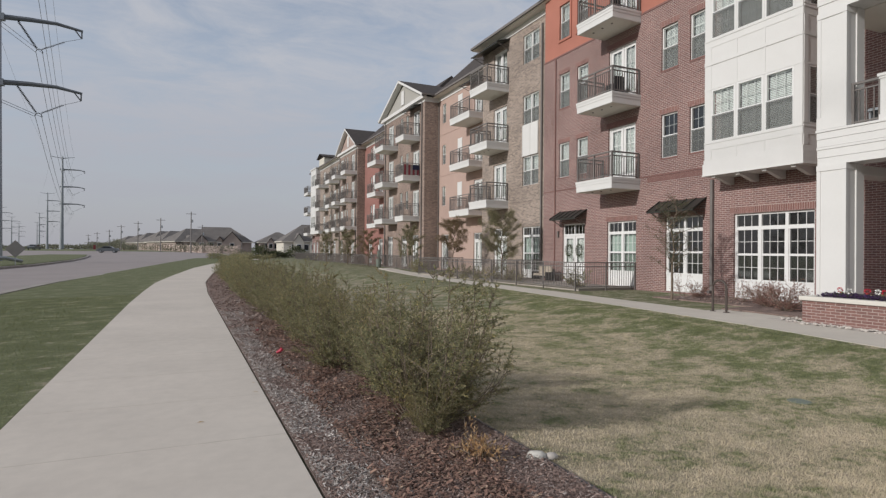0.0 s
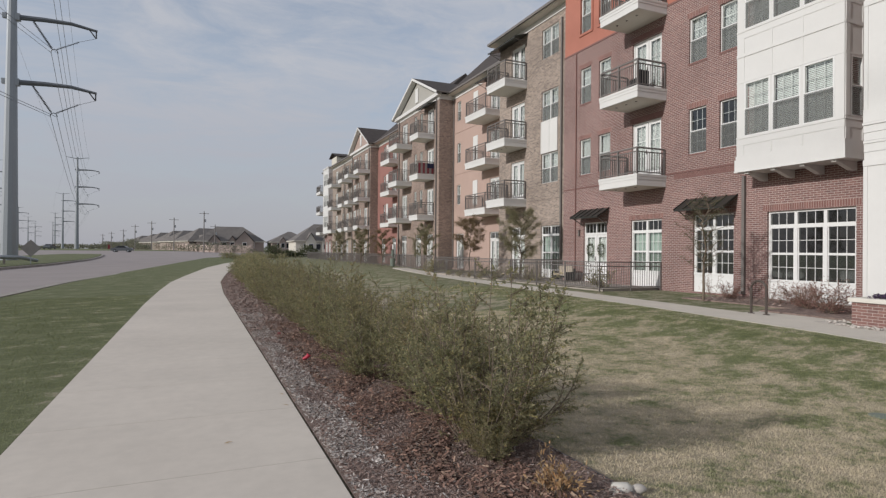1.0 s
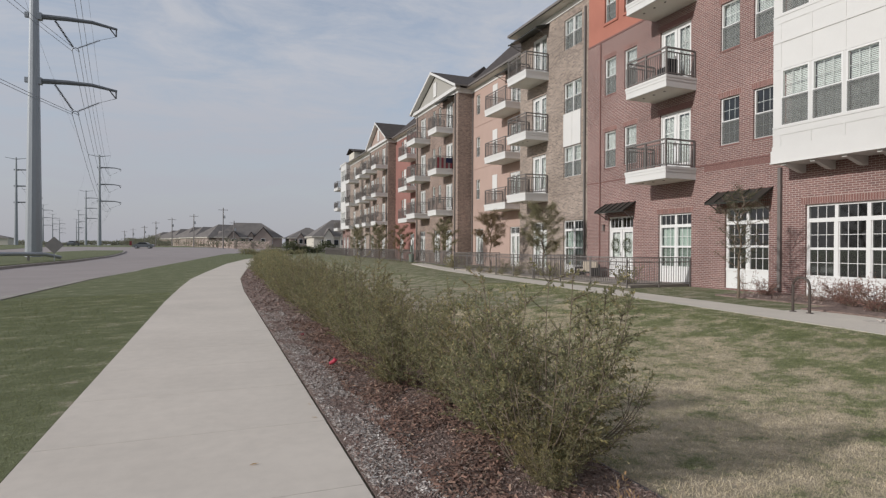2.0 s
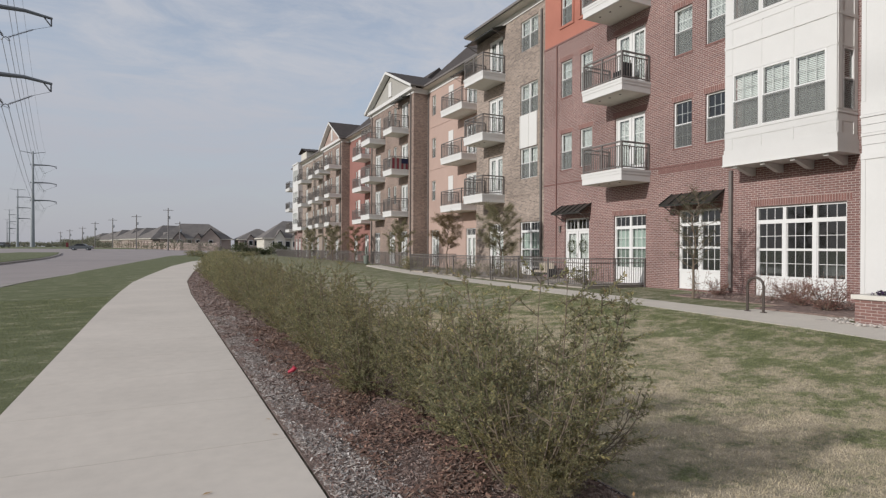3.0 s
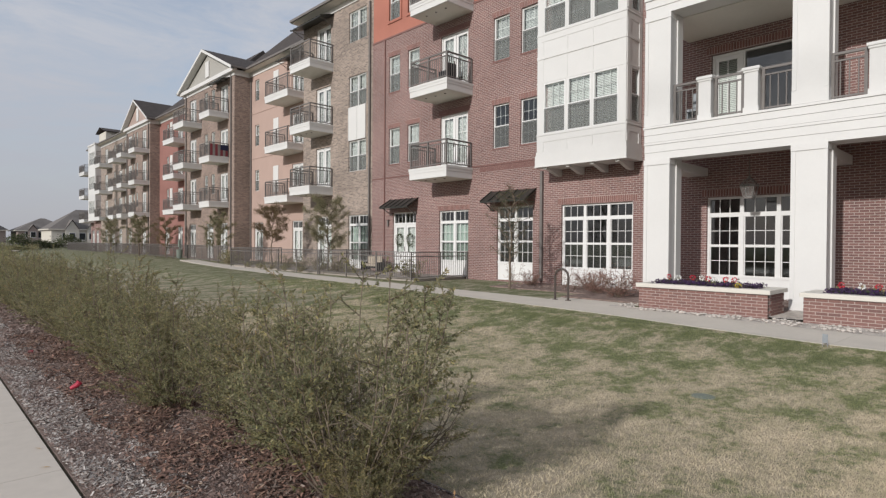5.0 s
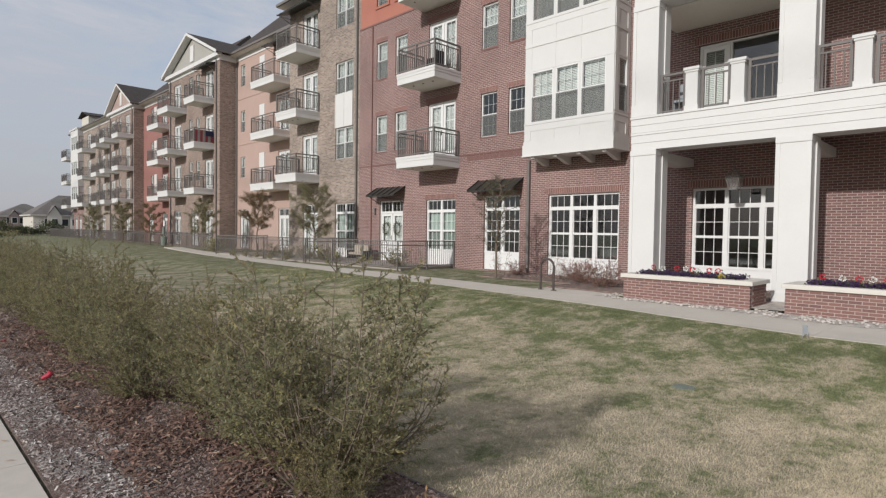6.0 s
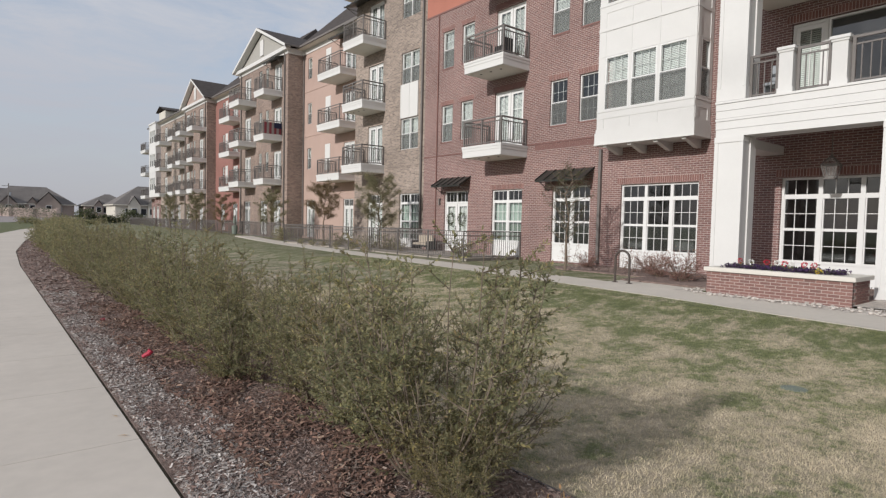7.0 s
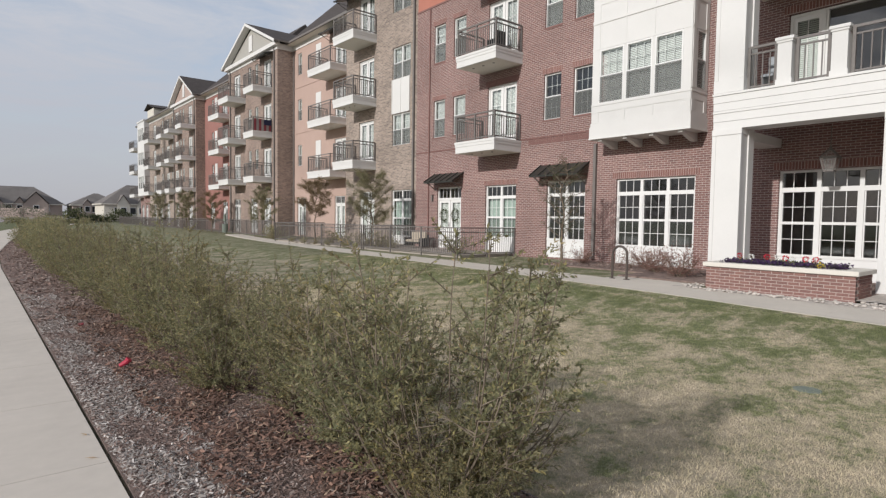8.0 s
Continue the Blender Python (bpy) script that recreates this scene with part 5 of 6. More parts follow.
def chips(name, n, x0, x1, y0, y1, size, mat, label, follow=True, lift=0.03, clump=0.0):
    rng = np.random.default_rng(len(name) + n)
    y = y0 + (y1 - y0) * rng.uniform(0, 1, n) ** 1.5
    x = rng.uniform(x0, x1, n)
    if follow:
        x = x + np.interp(y, [a for a, b in PATH_R], [b for a, b in PATH_R])
    if clump:
        keep = np.sin(x * 9.1 + 2.0 * np.sin(y * 3.3)) + np.sin(y * 5.7 + 1.6 * np.sin(x * 6.1)) + rng.normal(0, 0.7, n) > clump
        x, y = x[keep], y[keep]
        n = len(x)
    z = np.array([ground_z(a, b) for a, b in zip(x, y)]) + 0.014 + rng.uniform(0, lift, n)
    c = np.stack([x, y, z], 1)
    a = rng.uniform(0, 2 * math.pi, n)
    d = np.stack([np.cos(a), np.sin(a), rng.normal(0, 0.28, n)], 1)
    s = np.stack([-np.sin(a), np.cos(a), rng.normal(0, 0.4, n)], 1)
    L = (size * rng.uniform(0.4, 1.5, n) ** 1.3)[:, None]
    W = L * rng.uniform(0.18, 0.42, n)[:, None]
    v = np.stack([c - d * L / 2 - s * W / 2, c + d * L / 2 - s * W / 3, c + d * L / 2 + s * W / 2, c - d * L / 2 + s * W / 3], 1).reshape(-1, 3)
    return tagged(put(name, tri_cloud(name, v, 4), mat), label, "mulch", kind="stuff")


M_LITTER = chip_mat("dry_leaf_litter", (0.0, (0.13, 0.082, 0.066)), (0.5, (0.205, 0.122, 0.094)), (0.85, (0.30, 0.18, 0.135)), (1.0, (0.36, 0.27, 0.20)))
chips("mulch_chips", 200000, 0.03, 1.53, 1.6, 13.0, 0.0150, M_CHIP, "brown and grey shredded wood mulch chips")
chips("pale_mulch_chips", 75000, 0.03, 0.50, 1.6, 14.0, 0.020, M_PALECHIP, "bleached pale mulch chips along the path edge", clump=-0.25)
chips("mulch_litter", 20000, 0.03, 1.53, 11.0, 40.0, 0.05, M_CHIP, "brown mulch chips farther along the path")
M_TUFT = chip_mat("dead_groundcover", (0.0, (0.12, 0.092, 0.080)), (0.6, (0.19, 0.145, 0.122)), (1.0, (0.28, 0.22, 0.185)))
chips("dead_groundcover", 60000, 0.10, 1.40, 1.8, 13.0, 0.022, M_TUFT, "dark dead matted groundcover stems over mulch", lift=0.055, clump=1.25)
chips("fallen_leaves", 70000, 0.34, 1.15, 2.2, 12.0, 0.027, M_LITTER, "fallen dry reddish leaves on mulch", lift=0.055, clump=-0.2)
chips("mulch_chips", 30000, 0.03, 1.53, -2.9, 1.62, 0.0150, M_CHIP, "brown and grey shredded wood mulch chips")
chips("pale_mulch_chips", 9000, 0.03, 0.50, -2.9, 1.62, 0.020, M_PALECHIP, "bleached pale mulch chips along the path edge", clump=-0.25)
chips("fallen_leaves", 12000, 0.34, 1.15, -2.9, 2.22, 0.027, M_LITTER, "fallen dry reddish leaves on mulch", lift=0.055, clump=-0.2)

# ---- building walk, beds by the building ----
WALK_N = [(-20, 9.9), (4, 9.95), (6, 10.25), (8, 10.65), (12, 11.1), (17, 11.5), (25, 12.1), (33, 12.9), (40, 13.9), (46, 15.0)]
WALK_F = [(-20, 11.45), (4, 11.48), (6, 11.75), (8, 12.1), (12, 12.55), (17, 12.85), (25, 13.35), (33, 14.1), (40, 15.1), (46, 16.2)]
wk = thing("pavement", "pale concrete walk along the building", "footpath", kind="structure")
yy = -14.0
while yy < 45:
    ob = strip("slab", WALK_N, WALK_F, [yy + 0.002, yy + 0.75, yy + 1.498], lambda x, y: -0.065 + max(0, (y - 30) * 0.004), M_CONC2, 0.12)
    ob.parent = wk
    yy += 1.5
pad = strip("slab", [(y, x + 0.003) for y, x in WALK_F], [(8.9, 12.95), (9.6, 13.04), (10.9, 13.04)], [9.0, 9.6, 10.2, 10.88], lambda x, y: -0.067, M_CONC2, 0.12)
pad.parent = wk
bedb = MB().box(13.05, XR - 0.01, -3, 10.9, -0.3, -0.03).box(14.3, XR - 0.01, 10.9, 14.6, -0.3, -0.032)
tagged(put("planting_bed", bedb, M_MULCH), "brown mulch bed against the brick wall", "mulch bed", kind="structure")
patio = MB().box(13.95, XR - 0.005, 18.05, 24.38, -0.3, 0.03)
tagged(put("patio_slab", patio, M_PATIO), "concrete patio slab behind the fence", "patio", kind="structure")
patio = MB().box(13.95, TX - 0.005, 24.42, 34.0, -0.3, 0.03)
tagged(put("patio_slab", patio, M_PATIO), "concrete patio slab behind the fence", "patio", kind="structure")
chips("bed_mulch_chips", 5000, 14.4, 16.5, 2.0, 14.5, 0.05, M_CHIP, "brown shredded bark mulch by the wall", follow=False, lift=0.02)

pk = [shrub_meshes(41, 0.72, 0.55, 20, 13, 18, (0.032, 0.014), wood_r=0.005), shrub_meshes(42, 0.95, 0.45, 10, 8, 10, (0.032, 0.014), wood_r=0.005)]
pp = [shrub("shrub", "burgundy-leaved shrub in the bed by the wall", "shrub", k, (M_TWIG, M_PINKLEAF), "burgundy shrubs") for k in pk]
for j, (x, y, s, kind) in enumerate(((13.9, 9.75, 1.15, 0), (14.6, 10.7, 1.0, 0), (15.7, 11.6, 0.95, 0), (15.6, 12.6, 0.9, 1), (15.5, 13.9, 0.8, 0), (15.6, 14.6, 1.0, 1), (14.4, 9.9, 1.0, 1), (15.2, 11.9, 0.8, 1))):
    m = Matrix.Translation((x, y, -0.03)) @ Matrix.Rotation(j * 1.3, 4, 'Z')
    ob = pp[kind] if j in (0, 3) else copy_thing(pp[kind], m)
    ob.matrix_basis = m
    ob.scale = (s, s, s)
gk = shrub_meshes(43, 0.62, 0.55, 18, 9, 7, (0.06, 0.022))
gp = shrub("shrub", "low olive shrub beside the patio fence", "shrub", gk, (M_TWIG, M_LEAF), "patio shrubs")
for j, (x, y, s) in enumerate(((14.5, 18.7, 1.35), (14.4, 24.2, 1.35), (14.5, 25.6, 1.3), (14.6, 27.2, 1.2), (14.5, 29.0, 1.3), (14.8, 36.6, 1.7), (14.4, 22.9, 0.8), (15.2, 37.8, 1.4), (13.4, 25.5, 0.5), (13.45, 27.0, 0.5), (13.5, 28.6, 0.5), (13.55, 30.0, 0.55), (13.7, 31.5, 0.5))):
    m = Matrix.Translation((x, y, 0.0)) @ Matrix.Rotation(j * 2.1, 4, 'Z')
    ob = gp if j == 0 else copy_thing(gp, m)
    ob.matrix_basis = m
    ob.scale = (s, s, s)

# ---- bronze fence ----
def fence(label, pts, z, h, near):
    fc = thing("fence", label, "fence", "bronze fences")
    post = cached(("fpost", h), lambda: MB().box(-0.022, 0.022, -0.022, 0.022, -0.1, h + 0.02).mesh("post"))
    pick = cached(("fpick", h), lambda: MB().box(-0.008, 0.008, -0.008, 0.008, 0.07, h).mesh("picket"))
    rest = MB()
    for (ax, ay), (bx, by) in zip(pts, pts[1:]):
        L = math.hypot(bx - ax, by - ay)
        n = max(1, round(L / 1.85))
        for i in range(n + 1):
            part("post", post, M_BRONZE, fc, loc=(ax + (bx - ax) * i / n, ay + (by - ay) * i / n, z))
        for name, zz in (("top_rail", h), ("rail", h - 0.16), ("bottom_rail", 0.09)):
            part(name, MB().tube([(ax, ay, z + zz), (bx, by, z + zz)], 0.018, 4), M_BRONZE, fc)
        k = int(L / 0.11)
        for i in range(1, k):
            p = (ax + (bx - ax) * i / k, ay + (by - ay) * i / k)
            if near:
                part("picket", pick, M_BRONZE, fc, loc=(*p, z))
            else:
                rest.box(p[0] - 0.008, p[0] + 0.008, p[1] - 0.008, p[1] + 0.008, z + 0.07, z + h)
    if rest.v:
        part("railing_infill", rest, M_BRONZE, fc)["kind"] = "stuff"
    return fc


fence("dark bronze picket fence round the brick block's patio", [(16.62, 17.9), (13.75, 18.0), (13.75, 24.4), (16.62, 24.45)], 0.0, 1.03, True)
fence("dark bronze picket fence round the tan block's patio", [(13.75, 24.55), (13.85, 34.2), (17.0, 34.2)], 0.0, 1.03, False)
fence("long dark bronze picket fence before the far blocks", [(15.3, 38.2), (15.9, 47.0), (16.6, 60.0), (17.0, 75.0), (17.2, 98.0)], 0.0, 1.1, False)

# ---- brick planters ----
def planter(x0, x1, y0, y1, z0, z1, label):
    pl = thing("planter", label, "planter", "brick planters")
    part("core", MB().box(x0 + 0.006, x1 - 0.006, y0 + 0.006, y1 - 0.006, z0 - 0.1, z1), plain_mortar, pl, "pale mortar core")
    rows = round((z1 - z0) / 0.0620)
    L, h, j = 0.200, 0.0620, 0.012
    full = cached("brick_y", lambda: MB().cbox(-0.052, 0.052, -L / 2 + j / 2, L / 2 - j / 2, 0, h - j, 0.003).mesh("brick"))
    fullx = cached("brick_x", lambda: MB().cbox(-L / 2 + j / 2, L / 2 - j / 2, -0.052, 0.052, 0, h - j, 0.003).mesh("brick"))
    half = cached("brick_h", lambda: MB().cbox(-0.048, 0.048, -0.046, 0.046, 0, h - j, 0.003).mesh("brick"))
    for r in range(rows):
        z = z0 + r * h
        off = (r % 2) * L / 2
        y = y0 + off
        if off:
            part("brick", half, M_PBRICK, pl, loc=(x0 + 0.048, y0 + 0.049, z))
        while y + L <= y1 + 0.01:
            part("brick", full, M_PBRICK, pl, loc=(x0 + 0.052, y + L / 2, z))
            y += L
        if y1 - y > 0.06:
            part("brick", half, M_PBRICK, pl, loc=(x0 + 0.048, y1 - 0.048, z))
        x = x0 + 0.104 + (0 if off else 0.10)
        while x + L < x1:
            part("brick", fullx, M_PBRICK, pl, loc=(x + L / 2, y0 + 0.050, z))
            x += L
    part("cap", MB().cbox(x0 - 0.05, x0 + 0.24, y0 - 0.05, y1 + 0.05, z1, z1 + 0.085, 0.008).cbox(x1 - 0.24, x1 + 0.05, y0 - 0.05, y1 + 0.05, z1 + 0.001, z1 + 0.085, 0.008)
         .cbox(x0 + 0.24, x1 - 0.24, y0 - 0.05, y0 + 0.24, z1 + 0.001, z1 + 0.084, 0.008).cbox(x0 + 0.24, x1 - 0.24, y1 - 0.24, y1 + 0.05, z1 + 0.001, z1 + 0.084, 0.008), M_CAP, pl, "pale cast-stone cap")
    part("soil", MB().box(x0 + 0.2, x1 - 0.2, y0 + 0.2, y1 - 0.2, z1 - 0.02, z1 + 0.05), M_MULCH, pl)
    return pl


k_ = Nodes("planter_brick", 0.85)
r_ = k_.n("ObjectInfo").outputs["Random"]
k_.color(k_.mix(0.4, k_.ramp(r_, (0.0, (0.135, 0.085, 0.078)), (0.3, (0.19, 0.108, 0.095)), (1.0, (0.248, 0.136, 0.116))), k_.ramp(k_.noise(k_.pos(), 40), (0.3, (0.15, 0.08, 0.072)), (0.7, (0.27, 0.145, 0.125)))))
k_.bump(k_.noise(k_.pos(), 120), 0.3, 0.003)
M_PBRICK = k_.m
plain_mortar = plain("mortar", (0.42, 0.35, 0.315), 0.95, 0.1, 8)
PZ = 0.415
planter(12.38, 13.40, 5.60, 8.30, -0.15, PZ, "red brick planter with pale stone cap and purple flowers")
planter(12.38, 13.40, 2.20, 5.00, -0.15, PZ, "second red brick planter with pale cap and flowers")
flower_me = {}


def flower_bed(y0, y1, x0, x1, z):
    rng = np.random.default_rng(int(y0 * 10))
    n = 620
    c = np.stack([rng.uniform(x0, x1, n), rng.uniform(y0, y1, n), z + rng.uniform(0.03, 0.10, n)], 1)
    b = np.repeat(c, 5, 0) + rng.normal(0, 0.012, (n * 5, 3))
    v = leaf_quads(b, rng.normal(0, 1, (n * 5, 3)) + np.array([0, 0, 0.6]), 0.045, 0.038, rng)
    tagged(put("pansies", tri_cloud("pansies", v, 4), M_PURPLE), "dense low purple pansies in a brick planter", "flowers", kind="stuff")
    for j in range(9):
        mt = (M_REDPET, M_WHITEPET, M_REDPET, M_WHITEPET, M_REDPET, M_WHITEPET, M_REDPET, M_REDPET, M_YELLPET)[j]
        y = y1 - 0.2 - (y1 - y0 - 0.4) * (j / 9.0) ** 0.8
        x = rng.uniform(x0 + 0.1, x1 - 0.1) if j < 8 else x0 + 0.05
        fl_ = thing("geranium", "single bright flower head on a short stem", "flower", "planter flowers", loc=(x, y, z))
        part("stem", MB().tube([(0, 0, 0), (0.01, 0.005, 0.16)], 0.004, 4), M_LEAF, fl_)
        n2 = 46
        d = rng.normal(0, 1, (n2, 3))
        d /= np.linalg.norm(d, axis=1, keepdims=True)
        q = leaf_quads(d * 0.035 + np.array([0.01, 0.005, 0.18 if j < 8 else 0.09]), d, 0.035, 0.03, rng)
        part("petals", tri_cloud("petals", q, 4), mt, fl_)
        q = leaf_quads(rng.normal(0, 0.04, (24, 3)) + np.array([0, 0, 0.07]), rng.normal(0, 1, (24, 3)), 0.06, 0.05, rng)
        part("leaves", tri_cloud("leaves", q, 4), M_LEAF, fl_)


flower_bed(5.85, 8.05, 12.50, 13.15, PZ + 0.05)
flower_bed(2.4, 4.70, 12.50, 13.15, PZ + 0.05)


def rock_mesh(seed, r):
    bm = bmesh.new()
    bmesh.ops.create_icosphere(bm, subdivisions=2, radius=r)
    for v in bm.verts:
        k = 1 + 0.28 * noise.noise(v.co * (1.6 / r) + Vector((seed, 0, 0)))
        v.co = Vector((v.co.x * k * 1.25, v.co.y * k, v.co.z * k * 0.65))
    me = bpy.data.meshes.new("river_rock")
    bm.to_mesh(me)
    bm.free()
    me.shade_smooth()
    return me


M_GRAVEL = plain("pale_gravel", (0.50, 0.455, 0.41), 0.9, 0.5, 5.0, bump=0.9)
gv = MB()
for a in np.arange(3.0, 8.9, 0.5):
    gv.quad((lerp(WALK_F, a) - 0.01, a, -0.063), (12.37 if a < 8.3 else 12.9, a, -0.063), (12.37 if a < 8.3 else 12.9, a + 0.5, -0.063), (lerp(WALK_F, a + 0.5) - 0.01, a + 0.5, -0.063))
gv.quad((12.37, 5.0, -0.02), (14.1, 5.0, -0.02), (14.1, 5.6, -0.02), (12.37, 5.6, -0.02))
tagged(put("gravel_bed", gv, M_GRAVEL), "bed of pale gravel round the brick planters", "gravel", kind="structure")
rocks = [rock_mesh(s * 3.1, 0.055) for s in range(4)]
rr = random.Random(9)
for j in range(290):
    if j < 240:
        y = rr.uniform(3.0, 8.9)
        x = np.interp(y, [a for a, b in WALK_F], [b for a, b in WALK_F]) + rr.uniform(0.03, 0.72)
        if x > 12.25 and (5.5 < y < 8.4 or y < 5.0):
            x = 12.16 - rr.uniform(0, 0.25)
    else:
        x, y = rr.uniform(12.2, 14.2), rr.uniform(5.05, 5.5)
    ob = put("river_rock", rocks[j % 4], M_ROCK, loc=(x, y, -0.06 + rr.uniform(0, 0.03)))
    ob.rotation_euler = (0, 0, rr.uniform(0, 6.28))
    s = rr.uniform(0.28, 0.72)
    ob.scale = (s, s, s)
    tagged(ob, "pale rounded river rock beside the walk", "rock", "river rocks")

# ---- small things ----
rack = thing("bike_rack", "bronze steel hoop bicycle rack on the walk's edge", "bike rack", loc=(12.42, 10.44, -0.065))
pts = [(0, -0.20, 0)] + [(0, -0.20 * math.cos(math.pi * t / 8), 0.60 + 0.20 * math.sin(math.pi * t / 8)) for t in range(9)] + [(0, 0.20, 0)]
part("hoop", MB().tube(pts, 0.030, 10), M_RACK, rack)
for s in (-0.2, 0.2):
    part("foot_plate", MB().tube([(0, s, 0), (0, s, 0.015)], 0.075, 12), M_RACK, rack)

for yw in (21.56, 22.32):
    rng = np.random.default_rng(int(yw * 100))
    wr = thing("wreath", "round dark green wreath on a white door", "wreath", "door wreaths", loc=(XR + 0.03, yw, 1.52))
    a = rng.uniform(0, 2 * math.pi, 700)
    r = 0.22 + rng.normal(0, 0.035, 700)
    b = np.stack([rng.normal(0, 0.02, 700), np.cos(a) * r, np.sin(a) * r * 1.15], 1)
    part("foliage", tri_cloud("foliage", leaf_quads(b, rng.normal(0, 1, (700, 3)), 0.05, 0.018, rng), 4), M_DARKLEAF, wr)

lid = thing("irrigation_lid", "flat green plastic irrigation box lid in the lawn", "lid", loc=(6.48, 4.45, ground_z(6.48, 4.45)))
part("cover", MB().tube([(0, 0, -0.05), (0, 0, 0.008), (0, 0, 0.014)], [0.125, 0.125, 0.105], 20), M_GREENPL, lid)
cup = thing("plastic_cup", "crushed red plastic cup lying on mulch", "cup", loc=(1.22, 7.9, 0.05))
part("body", MB().tube([(-0.05, 0.03, 0.0), (0.03, -0.02, 0.05), (0.06, -0.03, 0.09)], [0.028, 0.038, 0.046], 10), M_REDPL, cup)
cup.scale = (0.58, 0.58, 0.62)
cup = thing("crushed_can", "small faded red crushed can on mulch", "can", loc=(1.22, 10.34, 0.03))
part("body", MB().tube([(-0.05, 0.02, 0.0), (0.05, -0.01, 0.01)], [0.03, 0.033], 8), M_CLOTH_R, cup)
cup.scale = (0.5, 0.5, 0.5)
big = [rock_mesh(2.2, 0.062), rock_mesh(7.7, 0.040)]
for me_, x, y in ((big[0], 2.31, 3.55), (big[1], 2.41, 3.52)):
    tagged(put("rock", me_, M_CAP if me_ is big[0] else M_ROCK, loc=(x, y, ground_z(x, y) + 0.02)), "pale broken stone at the edge of the lawn", "rock", "edge stones")
dk = shrub_meshes(51, 0.23, 0.10, 10, 6, 8, (0.045, 0.016))
M_DEAD = leaf_mat("dead_leaf", (0.0, (0.40, 0.23, 0.13)), (1.0, (0.60, 0.43, 0.29)))
shrub("dead_plant", "small dried orange-brown plant in mulch", "plant", dk, (M_TWIG, M_DEAD)).matrix_basis = Matrix.Translation((1.87, 3.62, -0.03)) @ Matrix.Diagonal((0.72, 0.72, 1.0, 1))
st = thing("utility_stub", "small pale marker sign beside the walk", "marker", loc=(9.75, 4.05, -0.12))
for s in (-0.03, 0.03):
    part("post", MB().box(-0.004, 0.004, s - 0.004, s + 0.004, -0.05, 0.23), M_STEEL, st)
part("panel", MB().box(-0.003, 0.003, -0.026, 0.026, 0.10, 0.228), M_STEEL, st)
dg = thing("waste_station", "green pet waste station with bin on a post", "waste bin", loc=(15.3, 46.8, 0.0))
part("post", MB().box(-0.03, 0.03, -0.03, 0.03, 0, 2.0), M_GREENPL, dg)
part("bin", MB().tube([(-0.05, 0, 0.1), (-0.05, 0, 0.75)], [0.20, 0.23], 12), M_GREENPL, dg)
part("dispenser", MB().box(-0.12, -0.03, -0.14, 0.14, 0.95, 1.45), M_GREENPL, dg)
part("sign_panel", MB().box(-0.05, -0.03, -0.15, 0.15, 1.55, 1.95), M_WHITE, dg)

# patio furniture
bench = thing("patio_bench", "dark wicker patio bench with cream cushions", "bench", loc=(15.9, 23.3, 0.03))
bench.scale = (0.75, 0.75, 0.75)
part("frame", MB().box(-0.35, 0.35, -0.75, 0.75, 0.25, 0.36).box(0.28, 0.36, -0.75, 0.75, 0.36, 0.80).box(-0.35, 0.3, -0.80, -0.72, 0.1, 0.6).box(-0.35, 0.3, 0.72, 0.80, 0.1, 0.6), M_BLACKPL, bench)
for s in (-0.36, 0.36):
    part("cushion", MB().cbox(-0.32, 0.28, s - 0.34, s + 0.34, 0.36, 0.50, 0.04), M_CUSHION, bench)
    part("cushion", MB().cbox(0.12, 0.28, s - 0.34, s + 0.34, 0.50, 0.95, 0.04), M_CUSHION, bench)
for x, y in ((15.2, 20.9), (15.3, 19.9)):
    ch = thing("bistro_chair", "thin dark metal bistro chair on a patio", "chair", "patio chairs", loc=(x, y, 0.03))
    part("seat", MB().box(-0.2, 0.2, -0.2, 0.2, 0.43, 0.46), M_BRONZE, ch)
    for a, b in ((-1, -1), (-1, 1), (1, -1), (1, 1)):
        part("leg", MB().tube([(a * 0.22, b * 0.22, 0), (a * 0.18, b * 0.18, 0.45)], 0.012, 5), M_BRONZE, ch)
    part("backrest", MB().tube([(0.18, -0.2, 0.45), (0.26, -0.2, 0.85), (0.27, 0, 0.92), (0.26, 0.2, 0.85), (0.18, 0.2, 0.45)], 0.012, 5).tube([(0.22, -0.2, 0.65), (0.24, 0.2, 0.65)], 0.010, 5), M_BRONZE, ch)
for z, y0 in ((7.74, 18.75), (11.09, 19.0)):
    ch = thing("balcony_chair", "black wicker chair on a balcony", "chair", "balcony chairs", loc=(16.25, y0, z))
    part("seat", MB().cbox(-0.26, 0.26, -0.26, 0.26, 0.2, 0.42, 0.03), M_BLACKPL, ch)
    part("backrest", MB().cbox(-0.26, 0.26, -0.30, -0.22, 0.2, 0.92, 0.03), M_BLACKPL, ch)
    for s in (-0.27, 0.22):
        part("armrest", MB().cbox(s, s + 0.06, -0.24, 0.26, 0.2, 0.62, 0.02), M_BLACKPL, ch)
ac = thing("patio_chair", "grey folded chair behind the portico railing", "chair", loc=(14.9, 8.02, 4.42))
part("seat", MB().cbox(-0.25, 0.25, -0.25, 0.25, 0.35, 0.42, 0.02), M_STEEL, ac)
part("backrest", MB().cbox(0.18, 0.25, -0.25, 0.25, 0.42, 0.90, 0.02), M_STEEL, ac)
for a in (-0.22, 0.2):
    part("leg", MB().box(-0.2, 0.2, a, a + 0.04, 0, 0.35), M_STEEL, ac)
cl = thing("hanging_flag", "red and white striped cloth with a blue corner over a railing", "flag", loc=(17.2, 44.25, 7.74))
cl.rotation_euler = (0, 0, radians(90))
